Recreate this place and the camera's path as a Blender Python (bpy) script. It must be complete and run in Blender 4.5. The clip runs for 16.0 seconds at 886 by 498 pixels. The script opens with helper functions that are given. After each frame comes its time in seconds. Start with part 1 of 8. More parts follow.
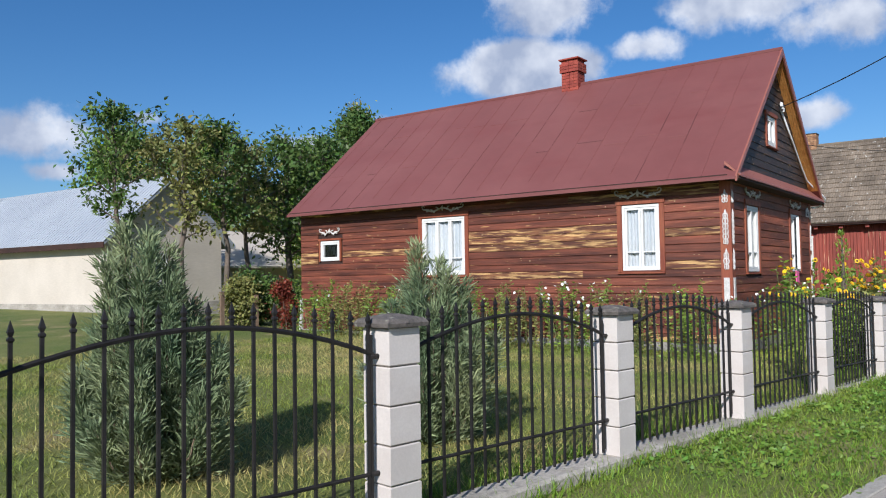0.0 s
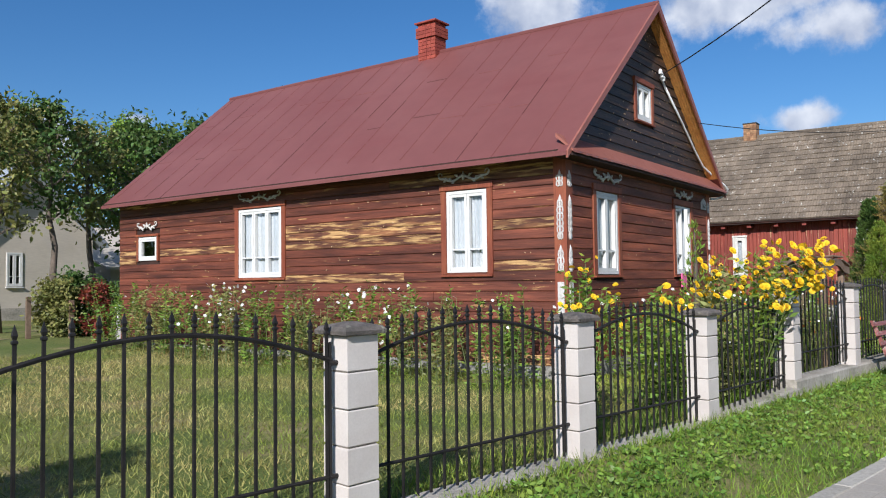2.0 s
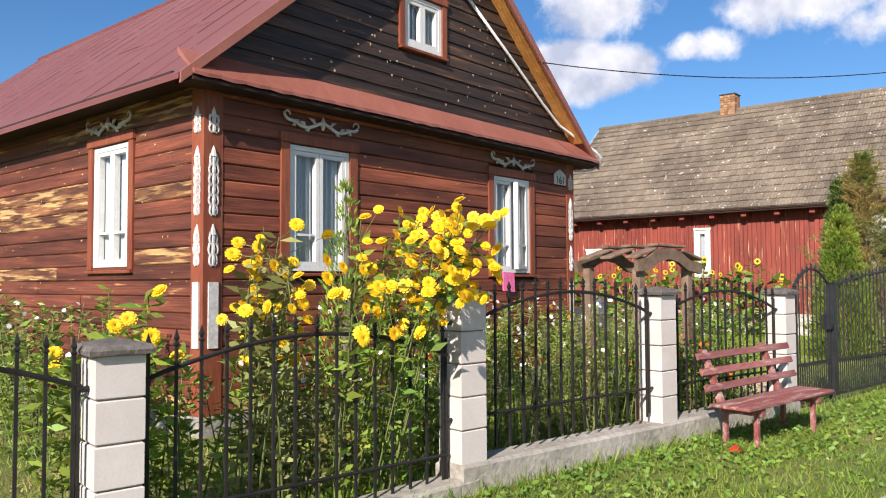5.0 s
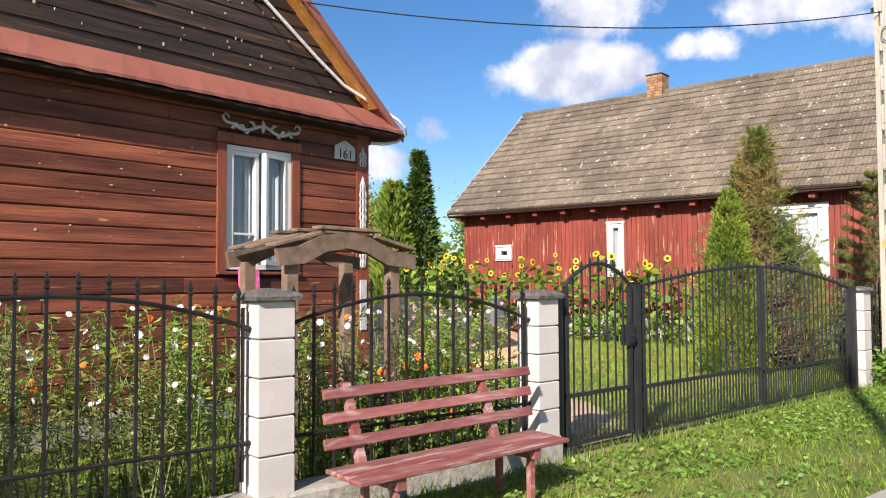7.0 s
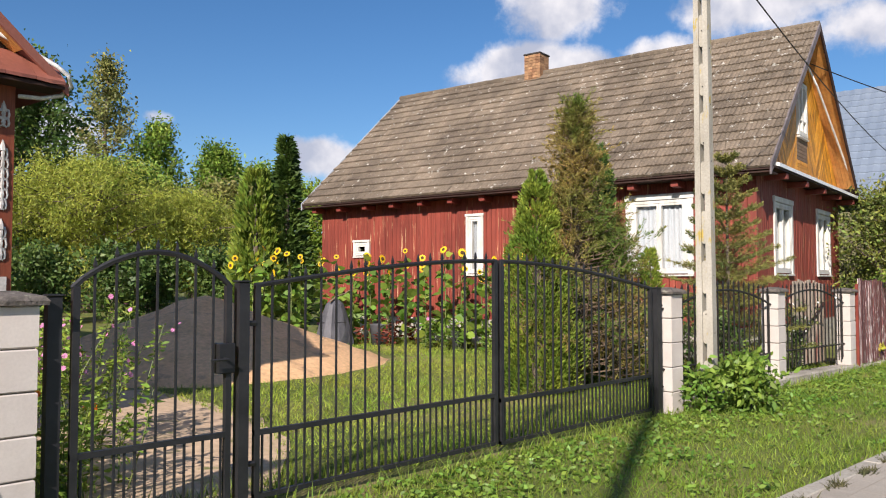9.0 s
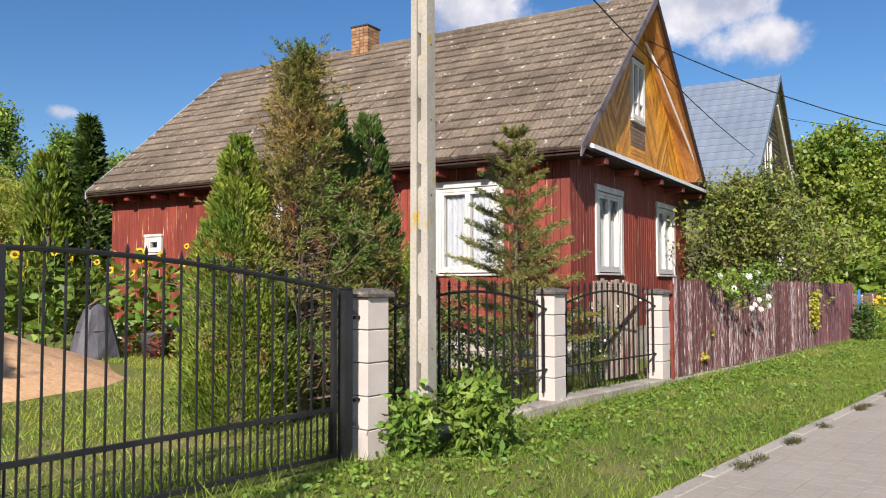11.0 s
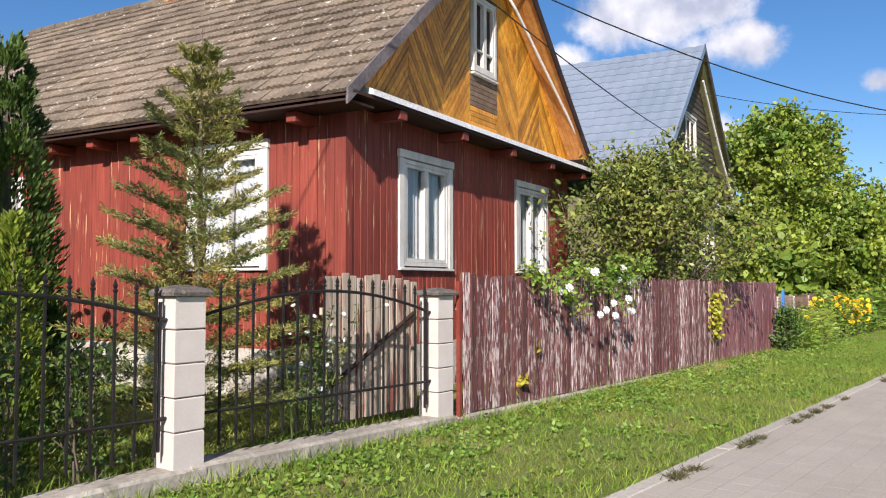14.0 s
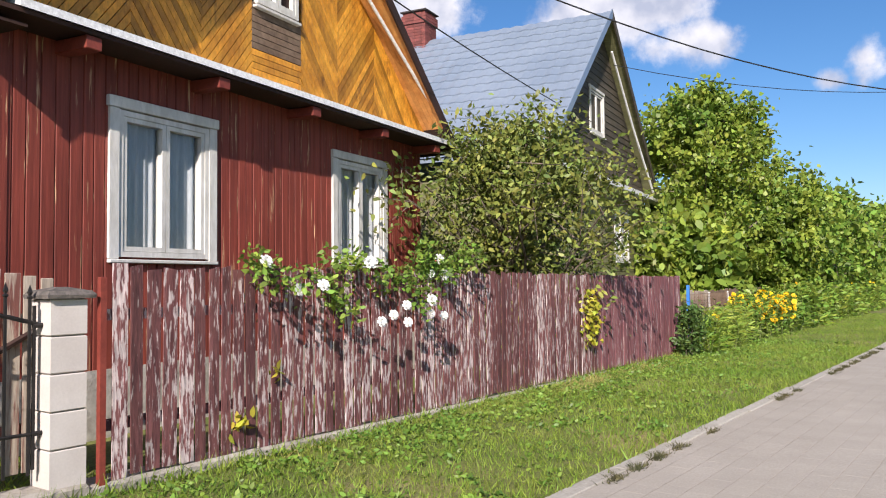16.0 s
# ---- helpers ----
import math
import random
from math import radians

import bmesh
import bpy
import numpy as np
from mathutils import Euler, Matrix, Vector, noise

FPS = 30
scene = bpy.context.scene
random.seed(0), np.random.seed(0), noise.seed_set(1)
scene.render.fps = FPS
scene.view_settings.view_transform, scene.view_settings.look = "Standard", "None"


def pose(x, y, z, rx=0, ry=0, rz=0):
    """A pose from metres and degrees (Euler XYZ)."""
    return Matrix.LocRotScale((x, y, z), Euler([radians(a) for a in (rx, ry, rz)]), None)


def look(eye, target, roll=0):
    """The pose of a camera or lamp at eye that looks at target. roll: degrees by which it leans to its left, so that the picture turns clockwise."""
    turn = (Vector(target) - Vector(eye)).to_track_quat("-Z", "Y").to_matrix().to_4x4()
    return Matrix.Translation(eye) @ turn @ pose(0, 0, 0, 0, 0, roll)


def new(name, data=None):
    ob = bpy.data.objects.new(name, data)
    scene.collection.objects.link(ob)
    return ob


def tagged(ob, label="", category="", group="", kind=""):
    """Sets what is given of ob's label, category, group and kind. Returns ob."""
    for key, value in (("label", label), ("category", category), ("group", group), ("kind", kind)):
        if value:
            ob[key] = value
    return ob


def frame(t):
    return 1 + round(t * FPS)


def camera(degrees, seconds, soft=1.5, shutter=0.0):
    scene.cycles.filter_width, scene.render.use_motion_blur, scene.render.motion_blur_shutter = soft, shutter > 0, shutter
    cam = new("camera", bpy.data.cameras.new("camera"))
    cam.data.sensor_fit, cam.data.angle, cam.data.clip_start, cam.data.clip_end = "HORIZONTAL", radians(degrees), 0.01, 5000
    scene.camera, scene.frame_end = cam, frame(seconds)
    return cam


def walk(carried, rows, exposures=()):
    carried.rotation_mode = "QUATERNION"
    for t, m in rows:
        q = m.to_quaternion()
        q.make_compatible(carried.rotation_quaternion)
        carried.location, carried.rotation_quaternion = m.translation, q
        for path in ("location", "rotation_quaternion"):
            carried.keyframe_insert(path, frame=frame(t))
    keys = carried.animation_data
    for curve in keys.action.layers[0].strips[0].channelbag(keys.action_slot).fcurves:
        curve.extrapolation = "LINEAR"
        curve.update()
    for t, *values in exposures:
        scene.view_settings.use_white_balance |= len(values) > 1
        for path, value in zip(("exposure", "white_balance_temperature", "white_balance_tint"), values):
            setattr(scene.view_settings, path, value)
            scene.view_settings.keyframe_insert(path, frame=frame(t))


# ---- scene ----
cam = camera(60.8, 16.0, soft=1.1)
METRES, EYE, TILT, LEAN, TURN = 28.0, 1.5, 0.0, 0.0, -44.7
ROWS = [
    (0.0, 0.0, 0.0, 0.0, 0.03, 2.29, 0.87),
    (0.5, 0.0313, 0.0278, -0.0003, -0.15, 2.33, 0.86),
    (1.0, 0.061, 0.0542, -0.0007, -0.33, 2.41, 0.8),
    (1.5, 0.0909, 0.0805, -0.0008, -0.41, 2.45, 0.8),
    (2.0, 0.1196, 0.1059, -0.0009, -0.59, 2.48, 0.74),
    (2.5, 0.1484, 0.1314, -0.0016, -0.72, 2.53, 0.73),
    (3.0, 0.176, 0.1563, -0.0018, 0.69, 2.55, 0.66),
    (5.5, 0.3049, 0.2728, -0.0024, 3.78, 2.51, 0.29),
    (6.0, 0.3302, 0.2945, -0.0026, 3.7, 2.53, 0.32),
    (6.5, 0.3541, 0.3163, -0.0026, 3.59, 2.51, 0.28),
    (7.0, 0.3769, 0.3375, -0.0028, 3.67, 2.49, 0.27),
    (7.5, 0.3999, 0.3582, -0.0027, 3.14, 2.46, 0.14),
    (8.0, 0.4235, 0.378, -0.003, 2.89, 2.46, 0.14),
    (8.5, 0.4463, 0.3977, -0.0031, 1.94, 2.44, 0.13),
    (9.0, 0.4679, 0.4171, -0.0034, 0.67, 2.46, 0.04),
    (9.5, 0.4893, 0.4373, -0.0037, -0.73, 2.47, 0.03),
    (10.0, 0.5103, 0.4558, -0.0039, -3.34, 2.49, -0.02),
    (12.5, 0.6084, 0.5436, -0.0057, -6.18, 2.67, 0.13),
    (13.0, 0.6262, 0.5595, -0.006, -6.46, 2.7, 0.11),
    (13.5, 0.6441, 0.5747, -0.0059, -6.71, 2.66, 0.1),
    (14.0, 0.6604, 0.5905, -0.0059, -6.93, 2.66, 0.06),
    (14.5, 0.6782, 0.6075, -0.0059, -7.56, 2.64, 0.11),
    (15.0, 0.698, 0.6256, -0.0068, -8.06, 2.7, 0.3),
    (15.5, 0.7191, 0.6452, -0.0064, -8.78, 2.51, 0.24),
    (16.0, 0.7442, 0.6677, -0.007, -9.7, 2.51, 0.62),
]
walk(cam, [(t, pose(0, 0, EYE, TILT, LEAN, TURN) @ pose(METRES * x, METRES * y, METRES * z, 90 + pitch, roll, yaw)) for t, x, y, z, yaw, pitch, roll in ROWS],
     exposures=[(0.0, 0.23, 5720, 11.5), (2.0, 0.27, 5780, 11.5), (3.0, 0.38, 5900, 12.5), (5.5, 0.76, 6420, 15), (7.0, 0.80, 6420, 15), (8.0, 0.63, 6480, 14.5), (9.0, 0.50, 6500, 15.5), (10.0, 0.46, 6480, 16), (12.5, 0.59, 6370, 17), (16.0, 0.65, 6350, 17)])

# ---- sky and sun ----
SUN_AZ, SUN_EL = 206.5, 31.0       # where the sun stands: degrees from +x, and above the horizon
world = bpy.data.worlds.new("sky")
scene.world = world
world.use_nodes = True


def link(nt, a, b):
    nt.links.new(a, b)


def build_sky():
    nt = world.node_tree
    nt.nodes.clear()
    N = nt.nodes.new
    out, bg = N("ShaderNodeOutputWorld"), N("ShaderNodeBackground")
    sky = N("ShaderNodeTexSky")
    sky.sky_type, sky.sun_disc = "NISHITA", False
    sky.sun_elevation = radians(SUN_EL)
    sky.sun_rotation = radians(90 - SUN_AZ)
    sky.altitude, sky.air_density, sky.dust_density, sky.ozone_density = 100, 1.0, 0.6, 4.0
    geo = N("ShaderNodeTexCoord")
    # clouds: soft banks broken up by noise, some unseen and added for fill light
    n1 = N("ShaderNodeTexNoise")
    n1.inputs["Scale"].default_value, n1.inputs["Detail"].default_value, n1.inputs["Roughness"].default_value = 9.0, 11.0, 0.63
    link(nt, geo.outputs["Generated"], n1.inputs["Vector"])
    n2 = N("ShaderNodeTexNoise")
    n2.inputs["Scale"].default_value, n2.inputs["Detail"].default_value = 14.0, 6.0
    link(nt, geo.outputs["Generated"], n2.inputs["Vector"])
    total = None
    banks = [(38.5, 15.4, 6.6, 2.3, 1.25), (35.0, 15.8, 3.0, 1.6, 1.1), (36.0, 20.5, 6.0, 3.4, 0.95), (30.0, 16.6, 3.6, 1.5, 1.0), (22.0, 19.0, 8.0, 2.8, 1.05),
             (17.5, 16.8, 5.0, 2.2, 1.0), (74.5, 10.0, 4.6, 2.2, 0.95), (73.0, 7.6, 2.6, 0.9, 0.9), (18.8, 10.8, 2.4, 1.3, 0.9),
             (66.5, 11.6, 1.8, 0.8, 0.8), (55.0, 9.3, 4.0, 1.8, 0.95), (50.0, 11.4, 2.0, 1.6, 0.8), (5.5, 14.0, 1.8, 2.0, 0.8),
             (8.0, 13.2, 1.6, 0.9, 0.7), (120, 20, 14, 5, 1.0), (160, 34, 22, 7, 1.0), (250, 25, 16, 6, 1.0), (300, 18, 18, 6, 1.0), (335, 36, 16, 7, 1.0),
             # high banks out of view, added to whiten and lift the fill
             (95, 40, 22, 8, 1.0), (60, 48, 26, 8, 1.0), (15, 44, 18, 7, 1.0), (130, 55, 30, 8, 1.0), (285, 46, 26, 9, 1.0)]
    sep = N("ShaderNodeSeparateXYZ")
    link(nt, geo.outputs["Generated"], sep.inputs[0])
    az = N("ShaderNodeMath"); az.operation = "ARCTAN2"
    link(nt, sep.outputs[1], az.inputs[0]); link(nt, sep.outputs[0], az.inputs[1])
    el = N("ShaderNodeMath"); el.operation = "ARCSINE"
    link(nt, sep.outputs[2], el.inputs[0])

    def math(op, a, b=None, c=None):
        m = N("ShaderNodeMath"); m.operation = op
        for i, v in enumerate((a, b, c)):
            if v is None:
                continue
            if isinstance(v, (int, float)):
                m.inputs[i].default_value = v
            else:
                link(nt, v, m.inputs[i])
        return m.outputs[0]
    for a, e, wa, we, s in banks:
        a = a if a <= 180 else a - 360
        dx = math("MULTIPLY", math("SUBTRACT", az.outputs[0], radians(a)), 1 / radians(wa))
        dy = math("MULTIPLY", math("SUBTRACT", el.outputs[0], radians(e)), 1 / radians(we))
        r = math("ADD", math("MULTIPLY", dx, dx), math("MULTIPLY", dy, dy))
        g = math("MULTIPLY", math("EXPONENT", math("MULTIPLY", r, -1.0)), s)
        total = g if total is None else math("MAXIMUM", total, g)
    dens = math("ADD", total, math("MULTIPLY", math("SUBTRACT", n1.outputs[0], 0.5), 1.9))
    ramp = N("ShaderNodeMapRange")
    ramp.interpolation_type = "SMOOTHSTEP"
    ramp.inputs["From Min"].default_value, ramp.inputs["From Max"].default_value = 0.38, 0.84
    link(nt, dens, ramp.inputs["Value"])
    cover = math("MULTIPLY", ramp.outputs[0], math("MINIMUM", math("MULTIPLY", total, 4.0), 1.0))
    cc = N("ShaderNodeMix"); cc.data_type = "RGBA"
    cc.inputs["A"].default_value, cc.inputs["B"].default_value = (4.3, 4.7, 5.6, 1), (8.6, 8.5, 8.4, 1)
    thick = N("ShaderNodeMapRange")
    thick.inputs["From Min"].default_value, thick.inputs["From Max"].default_value = 0.38, 0.62
    link(nt, n2.outputs[0], thick.inputs["Value"])
    link(nt, thick.outputs[0], cc.inputs["Factor"])
    mix = N("ShaderNodeMix"); mix.data_type = "RGBA"
    link(nt, math("MULTIPLY", cover, 0.96), mix.inputs["Factor"])
    vivid = N("ShaderNodeHueSaturation")
    vivid.inputs["Saturation"].default_value = 1.2
    link(nt, sky.outputs[0], vivid.inputs["Color"])
    link(nt, vivid.outputs[0], mix.inputs["A"])
    link(nt, cc.outputs["Result"], mix.inputs["B"])
    link(nt, mix.outputs["Result"], bg.inputs[0])
    bg.inputs[1].default_value = 0.084
    link(nt, bg.outputs[0], out.inputs[0])


build_sky()
sun = new("sun", bpy.data.lights.new("sun", "SUN"))
sun.data.energy, sun.data.angle, sun.data.color = 5.0, radians(0.6), (1.0, 0.93, 0.82)
sun.matrix_world = look((math.cos(radians(SUN_AZ)) * 50, math.sin(radians(SUN_AZ)) * 50, 50 * math.tan(radians(SUN_EL))), (0, 0, 0))


# ---- materials ----
def ground_z(x, y=0.0):
    """Height of the ground: nearly level, with a slight fall along the road and a slight rise behind the houses."""
    z = np.interp(x, [-60, 12, 20, 30, 42, 90], [0.07, 0.06, 0.0, 0.0, -0.07, -0.2])
    bank = np.clip((14.0 - np.asarray(x, float)) / 4.0, 0.0, 1.0) * np.clip(np.asarray(y, float) - 12.0, 0.0, 16.0)
    return z + 0.012 * np.maximum(np.minimum(y, 60) - 6.0, 0.0) + 0.013 * bank


def surf(name, a, b, scale=(1, 1, 1), detail=6.0, lo=0.35, hi=0.65, rough=0.7, metal=0.0, bump=0.2, fine=(30, 30, 30), fine_amt=0.25,
         third=None, third_scale=(1, 1, 1), third_lo=0.6, third_hi=0.68, vary=0.0, island=0.0, spec=0.4, trans=0.0, bump_dist=0.01, hue=0.0, patchy=0.0):
    """A surface of two colours mixed by a broad noise, a fine grain over it, and a third colour that shows in patches."""
    m = bpy.data.materials.new(name)
    m.use_nodes = True
    nt = m.node_tree
    N = nt.nodes.new
    p = nt.nodes["Principled BSDF"]
    at = N("ShaderNodeAttribute"); at.attribute_name = "loc"

    def noise_at(sc, det, off=0.0, r=0.55):
        mp = N("ShaderNodeMapping")
        mp.inputs["Scale"].default_value, mp.inputs["Location"].default_value = sc, (off, off * 1.7, off * 0.6)
        link(nt, at.outputs["Vector"], mp.inputs["Vector"])
        n = N("ShaderNodeTexNoise")
        n.inputs["Scale"].default_value, n.inputs["Detail"].default_value, n.inputs["Roughness"].default_value = 1.0, det, r
        link(nt, mp.outputs[0], n.inputs["Vector"])
        return n.outputs[0]

    def ramp(v, l, h):
        r = N("ShaderNodeMapRange")
        r.inputs["From Min"].default_value, r.inputs["From Max"].default_value = l, h
        link(nt, v, r.inputs["Value"])
        return r.outputs[0]

    def mix(f, x, y, mode="MIX"):
        k = N("ShaderNodeMix"); k.data_type, k.blend_type = "RGBA", mode
        for s, v in (("Factor", f), ("A", x), ("B", y)):
            if isinstance(v, (int, float)):
                k.inputs[s].default_value = v
            elif isinstance(v, tuple):
                k.inputs[s].default_value = (*v, 1)
            else:
                link(nt, v, k.inputs[s])
        return k.outputs["Result"]
    big = noise_at(scale, detail)
    col = mix(ramp(big, lo, hi), a, b)
    small = noise_at(fine, 5.0, 3.1, 0.65)
    if third:
        pn = noise_at(third_scale, 7.0, 7.7, 0.62)
        if patchy:
            oi, ma = N("ShaderNodeObjectInfo"), N("ShaderNodeMath")
            ma.operation = "MULTIPLY_ADD"
            ma.inputs[1].default_value, ma.inputs[2].default_value = patchy, -patchy / 2
            ad = N("ShaderNodeMath")
            link(nt, oi.outputs["Random"], ma.inputs[0])
            link(nt, ma.outputs[0], ad.inputs[0])
            link(nt, pn, ad.inputs[1])
            pn = ad.outputs[0]
        col = mix(ramp(pn, third_lo, third_hi), col, third)
    shade = N("ShaderNodeMapRange")
    shade.inputs["From Min"].default_value, shade.inputs["From Max"].default_value = 0.3, 0.7
    shade.inputs["To Min"].default_value, shade.inputs["To Max"].default_value = 1 - fine_amt, 1 + fine_amt
    link(nt, small, shade.inputs["Value"])
    cmb = N("ShaderNodeHueSaturation")
    link(nt, shade.outputs[0], cmb.inputs["Value"])
    link(nt, col, cmb.inputs["Color"])
    col = cmb.outputs[0]
    for amt, node, sock in ((vary, "ShaderNodeObjectInfo", "Random"), (island, "ShaderNodeNewGeometry", "Random Per Island")):
        if amt:
            o = N(node)
            v = N("ShaderNodeMapRange")
            v.inputs["To Min"].default_value, v.inputs["To Max"].default_value = 1 - amt, 1 + amt
            link(nt, o.outputs[sock], v.inputs["Value"])
            h = N("ShaderNodeHueSaturation")
            link(nt, v.outputs[0], h.inputs["Value"])
            if hue:
                hv = N("ShaderNodeMapRange")
                hv.inputs["To Min"].default_value, hv.inputs["To Max"].default_value = 0.5 - hue, 0.5 + hue
                fr = N("ShaderNodeMath"); fr.operation = "FRACT"
                ml = N("ShaderNodeMath"); ml.operation = "MULTIPLY"; ml.inputs[1].default_value = 7.31
                link(nt, o.outputs[sock], ml.inputs[0]); link(nt, ml.outputs[0], fr.inputs[0]); link(nt, fr.outputs[0], hv.inputs["Value"])
                link(nt, hv.outputs[0], h.inputs["Hue"])
            link(nt, col, h.inputs["Color"])
            col = h.outputs[0]
    link(nt, col, p.inputs["Base Color"])
    p.inputs["Roughness"].default_value, p.inputs["Metallic"].default_value = rough, metal
    p.inputs["Specular IOR Level"].default_value = spec
    if bump:
        bp = N("ShaderNodeBump")
        bp.inputs["Strength"].default_value, bp.inputs["Distance"].default_value = bump, bump_dist
        link(nt, small, bp.inputs["Height"])
        link(nt, bp.outputs[0], p.inputs["Normal"])
    if trans:
        tr, ms = N("ShaderNodeBsdfTranslucent"), N("ShaderNodeMixShader")
        link(nt, col, tr.inputs[0])
        ms.inputs[0].default_value = trans
        link(nt, p.outputs[0], ms.inputs[1]); link(nt, tr.outputs[0], ms.inputs[2])
        link(nt, ms.outputs[0], nt.nodes["Material Output"].inputs[0])
    return m


M = {}
M["grass_soil"] = surf("grass ground", (0.098, 0.132, 0.022), (0.165, 0.170, 0.042), (0.55, 0.55, 1), 8, 0.38, 0.62, 0.95, bump=0.6, fine=(38, 38, 38), fine_amt=0.4,
                       third=(0.28, 0.22, 0.10), third_scale=(0.7, 0.7, 1), third_lo=0.54, third_hi=0.66, bump_dist=0.03)
M["blade"] = surf("grass blade", (0.148, 0.248, 0.024), (0.222, 0.288, 0.039), (0.7, 0.7, 1), 5, rough=0.6, bump=0, fine_amt=0.15, third=(0.30, 0.27, 0.10),
                  third_scale=(1.1, 1.1, 1), third_lo=0.60, third_hi=0.74, island=0.5, trans=0.3, hue=0.02)
# Brighter copy of the blade: the lawn's sunlight is put into its colour.
M["lawn_blade"] = surf("sunlit lawn blade", (0.26, 0.39, 0.045), (0.38, 0.43, 0.065), (0.6, 0.6, 1), 5, rough=0.6, bump=0, fine_amt=0.15, island=0.4, trans=0.4, hue=0.02)
M["dry_blade"] = surf("half-dry lawn blade", (0.22, 0.26, 0.05), (0.42, 0.36, 0.13), (0.45, 0.45, 1), 5, 0.42, 0.58, rough=0.7, bump=0, fine_amt=0.15, island=0.4, trans=0.3, hue=0.02)
M["weed_blade"] = surf("dry kerb weed", (0.055, 0.062, 0.022), (0.10, 0.085, 0.035), (3, 3, 1), rough=0.8, bump=0, island=0.4)
M["road"] = surf("paver", (0.335, 0.298, 0.250), (0.375, 0.335, 0.285), (1.2, 1.2, 1), 6, rough=0.9, bump=0.35, fine=(60, 60, 60), fine_amt=0.12, vary=0.03, island=0.035)
M["joint"] = surf("sand joint", (0.32, 0.285, 0.24), (0.29, 0.26, 0.215), (2, 2, 1), rough=0.95, fine_amt=0.2)
M["kerb"] = surf("kerb concrete", (0.40, 0.37, 0.32), (0.33, 0.30, 0.25), (1.5, 1.5, 1), rough=0.92, bump=0.4, fine=(45, 45, 45), fine_amt=0.2, vary=0.08)
M["plinth"] = surf("plinth concrete", (0.42, 0.38, 0.33), (0.27, 0.245, 0.20), (1.6, 1.6, 3), 8, rough=0.95, bump=0.6, fine=(25, 25, 25), fine_amt=0.25,
                   third=(0.13, 0.13, 0.085), third_scale=(2.2, 2.2, 5), third_lo=0.6, third_hi=0.74, bump_dist=0.02)
M["block"] = surf("pillar block", (0.570, 0.518, 0.475), (0.522, 0.465, 0.423), (4, 4, 4), rough=0.85, bump=0.15, fine=(70, 70, 70), fine_amt=0.05, vary=0.035,
                  third=(0.5, 0.46, 0.38), third_scale=(6, 6, 3), third_lo=0.66, third_hi=0.85)
M["mortar"] = surf("dark joint", (0.20, 0.18, 0.15), (0.15, 0.13, 0.11), rough=0.95)
M["cap"] = surf("pillar cap", (0.15, 0.128, 0.112), (0.085, 0.075, 0.066), (12, 12, 12), rough=0.9, bump=0.6, fine=(40, 40, 40), fine_amt=0.3,
                third=(0.30, 0.29, 0.22), third_scale=(14, 14, 14), third_lo=0.6, third_hi=0.7, bump_dist=0.02)
M["iron"] = surf("black painted iron", (0.013, 0.012, 0.012), (0.024, 0.021, 0.020), (8, 8, 8), rough=0.5, bump=0.1, fine_amt=0.2, spec=0.25)
M["gate_iron"] = surf("dark grey painted steel", (0.013, 0.013, 0.015), (0.022, 0.022, 0.024), (6, 6, 6), rough=0.5, bump=0.1, fine_amt=0.15, spec=0.5)
M["h1_board"] = surf("worn red-brown boards", (0.070, 0.021, 0.013), (0.180, 0.052, 0.028), (0.7, 0.7, 9), 7, 0.36, 0.64, 0.62, bump=0.5, fine=(2.5, 2.5, 70), fine_amt=0.38,
                     third=(0.40, 0.22, 0.085), third_scale=(1.9, 1.9, 20), third_lo=0.625, third_hi=0.68, vary=0.3, bump_dist=0.012)
M["h1_front"] = surf("red-brown front boards", (0.110, 0.030, 0.018), (0.275, 0.080, 0.039), (0.7, 0.7, 7), 7, 0.34, 0.66, 0.6, bump=0.5, fine=(2.5, 2.5, 60), fine_amt=0.34,
                     third=(0.45, 0.24, 0.07), third_scale=(2.6, 2.6, 16), third_lo=0.66, third_hi=0.70, vary=0.3, bump_dist=0.012)
M["h1_bare"] = surf("half bare boards", (0.085, 0.030, 0.018), (0.20, 0.085, 0.036), (1.3, 1.3, 11), 7, 0.46, 0.60, 0.7, bump=0.5, fine=(2.5, 2.5, 70), fine_amt=0.35,
                    third=(0.46, 0.275, 0.11), third_scale=(1.5, 1.5, 17), third_lo=0.50, third_hi=0.58, vary=0.2, bump_dist=0.012)
M["h1_gable"] = surf("blackened boards", (0.024, 0.017, 0.014), (0.068, 0.038, 0.026), (0.6, 0.6, 9), 7, rough=0.55, bump=0.5, fine=(2.5, 2.5, 60), fine_amt=0.4,
                     third=(0.16, 0.075, 0.03), third_scale=(0.8, 0.8, 18), third_lo=0.55, third_hi=0.68, vary=0.35, bump_dist=0.012)
M["knot"] = surf("knot", (0.55, 0.40, 0.24), (0.40, 0.25, 0.12), (30, 30, 30), rough=0.8, vary=0.3)
M["h1_trim"] = surf("red-brown trim", (0.19, 0.045, 0.022), (0.25, 0.075, 0.034), (8, 8, 1.2), rough=0.6, bump=0.3, fine=(50, 50, 4), fine_amt=0.25, vary=0.1)
# Dark brown boards, darkened further: under-eave shade is put into this colour.
M["h1_dark"] = surf("dark boards with eave shade", (0.026, 0.012, 0.009), (0.045, 0.019, 0.013), (2, 2, 2), rough=0.8, fine_amt=0.25)
M["roof_red"] = surf("red-brown sheet roof", (0.160, 0.054, 0.049), (0.180, 0.065, 0.059), (0.5, 0.5, 0.5), 6, rough=0.5, bump=0.12, fine=(3, 3, 3), fine_amt=0.05,
                     third=(0.155, 0.046, 0.042), third_scale=(1.2, 0.35, 1.2), third_lo=0.5, third_hi=0.75, spec=0.35, bump_dist=0.02)
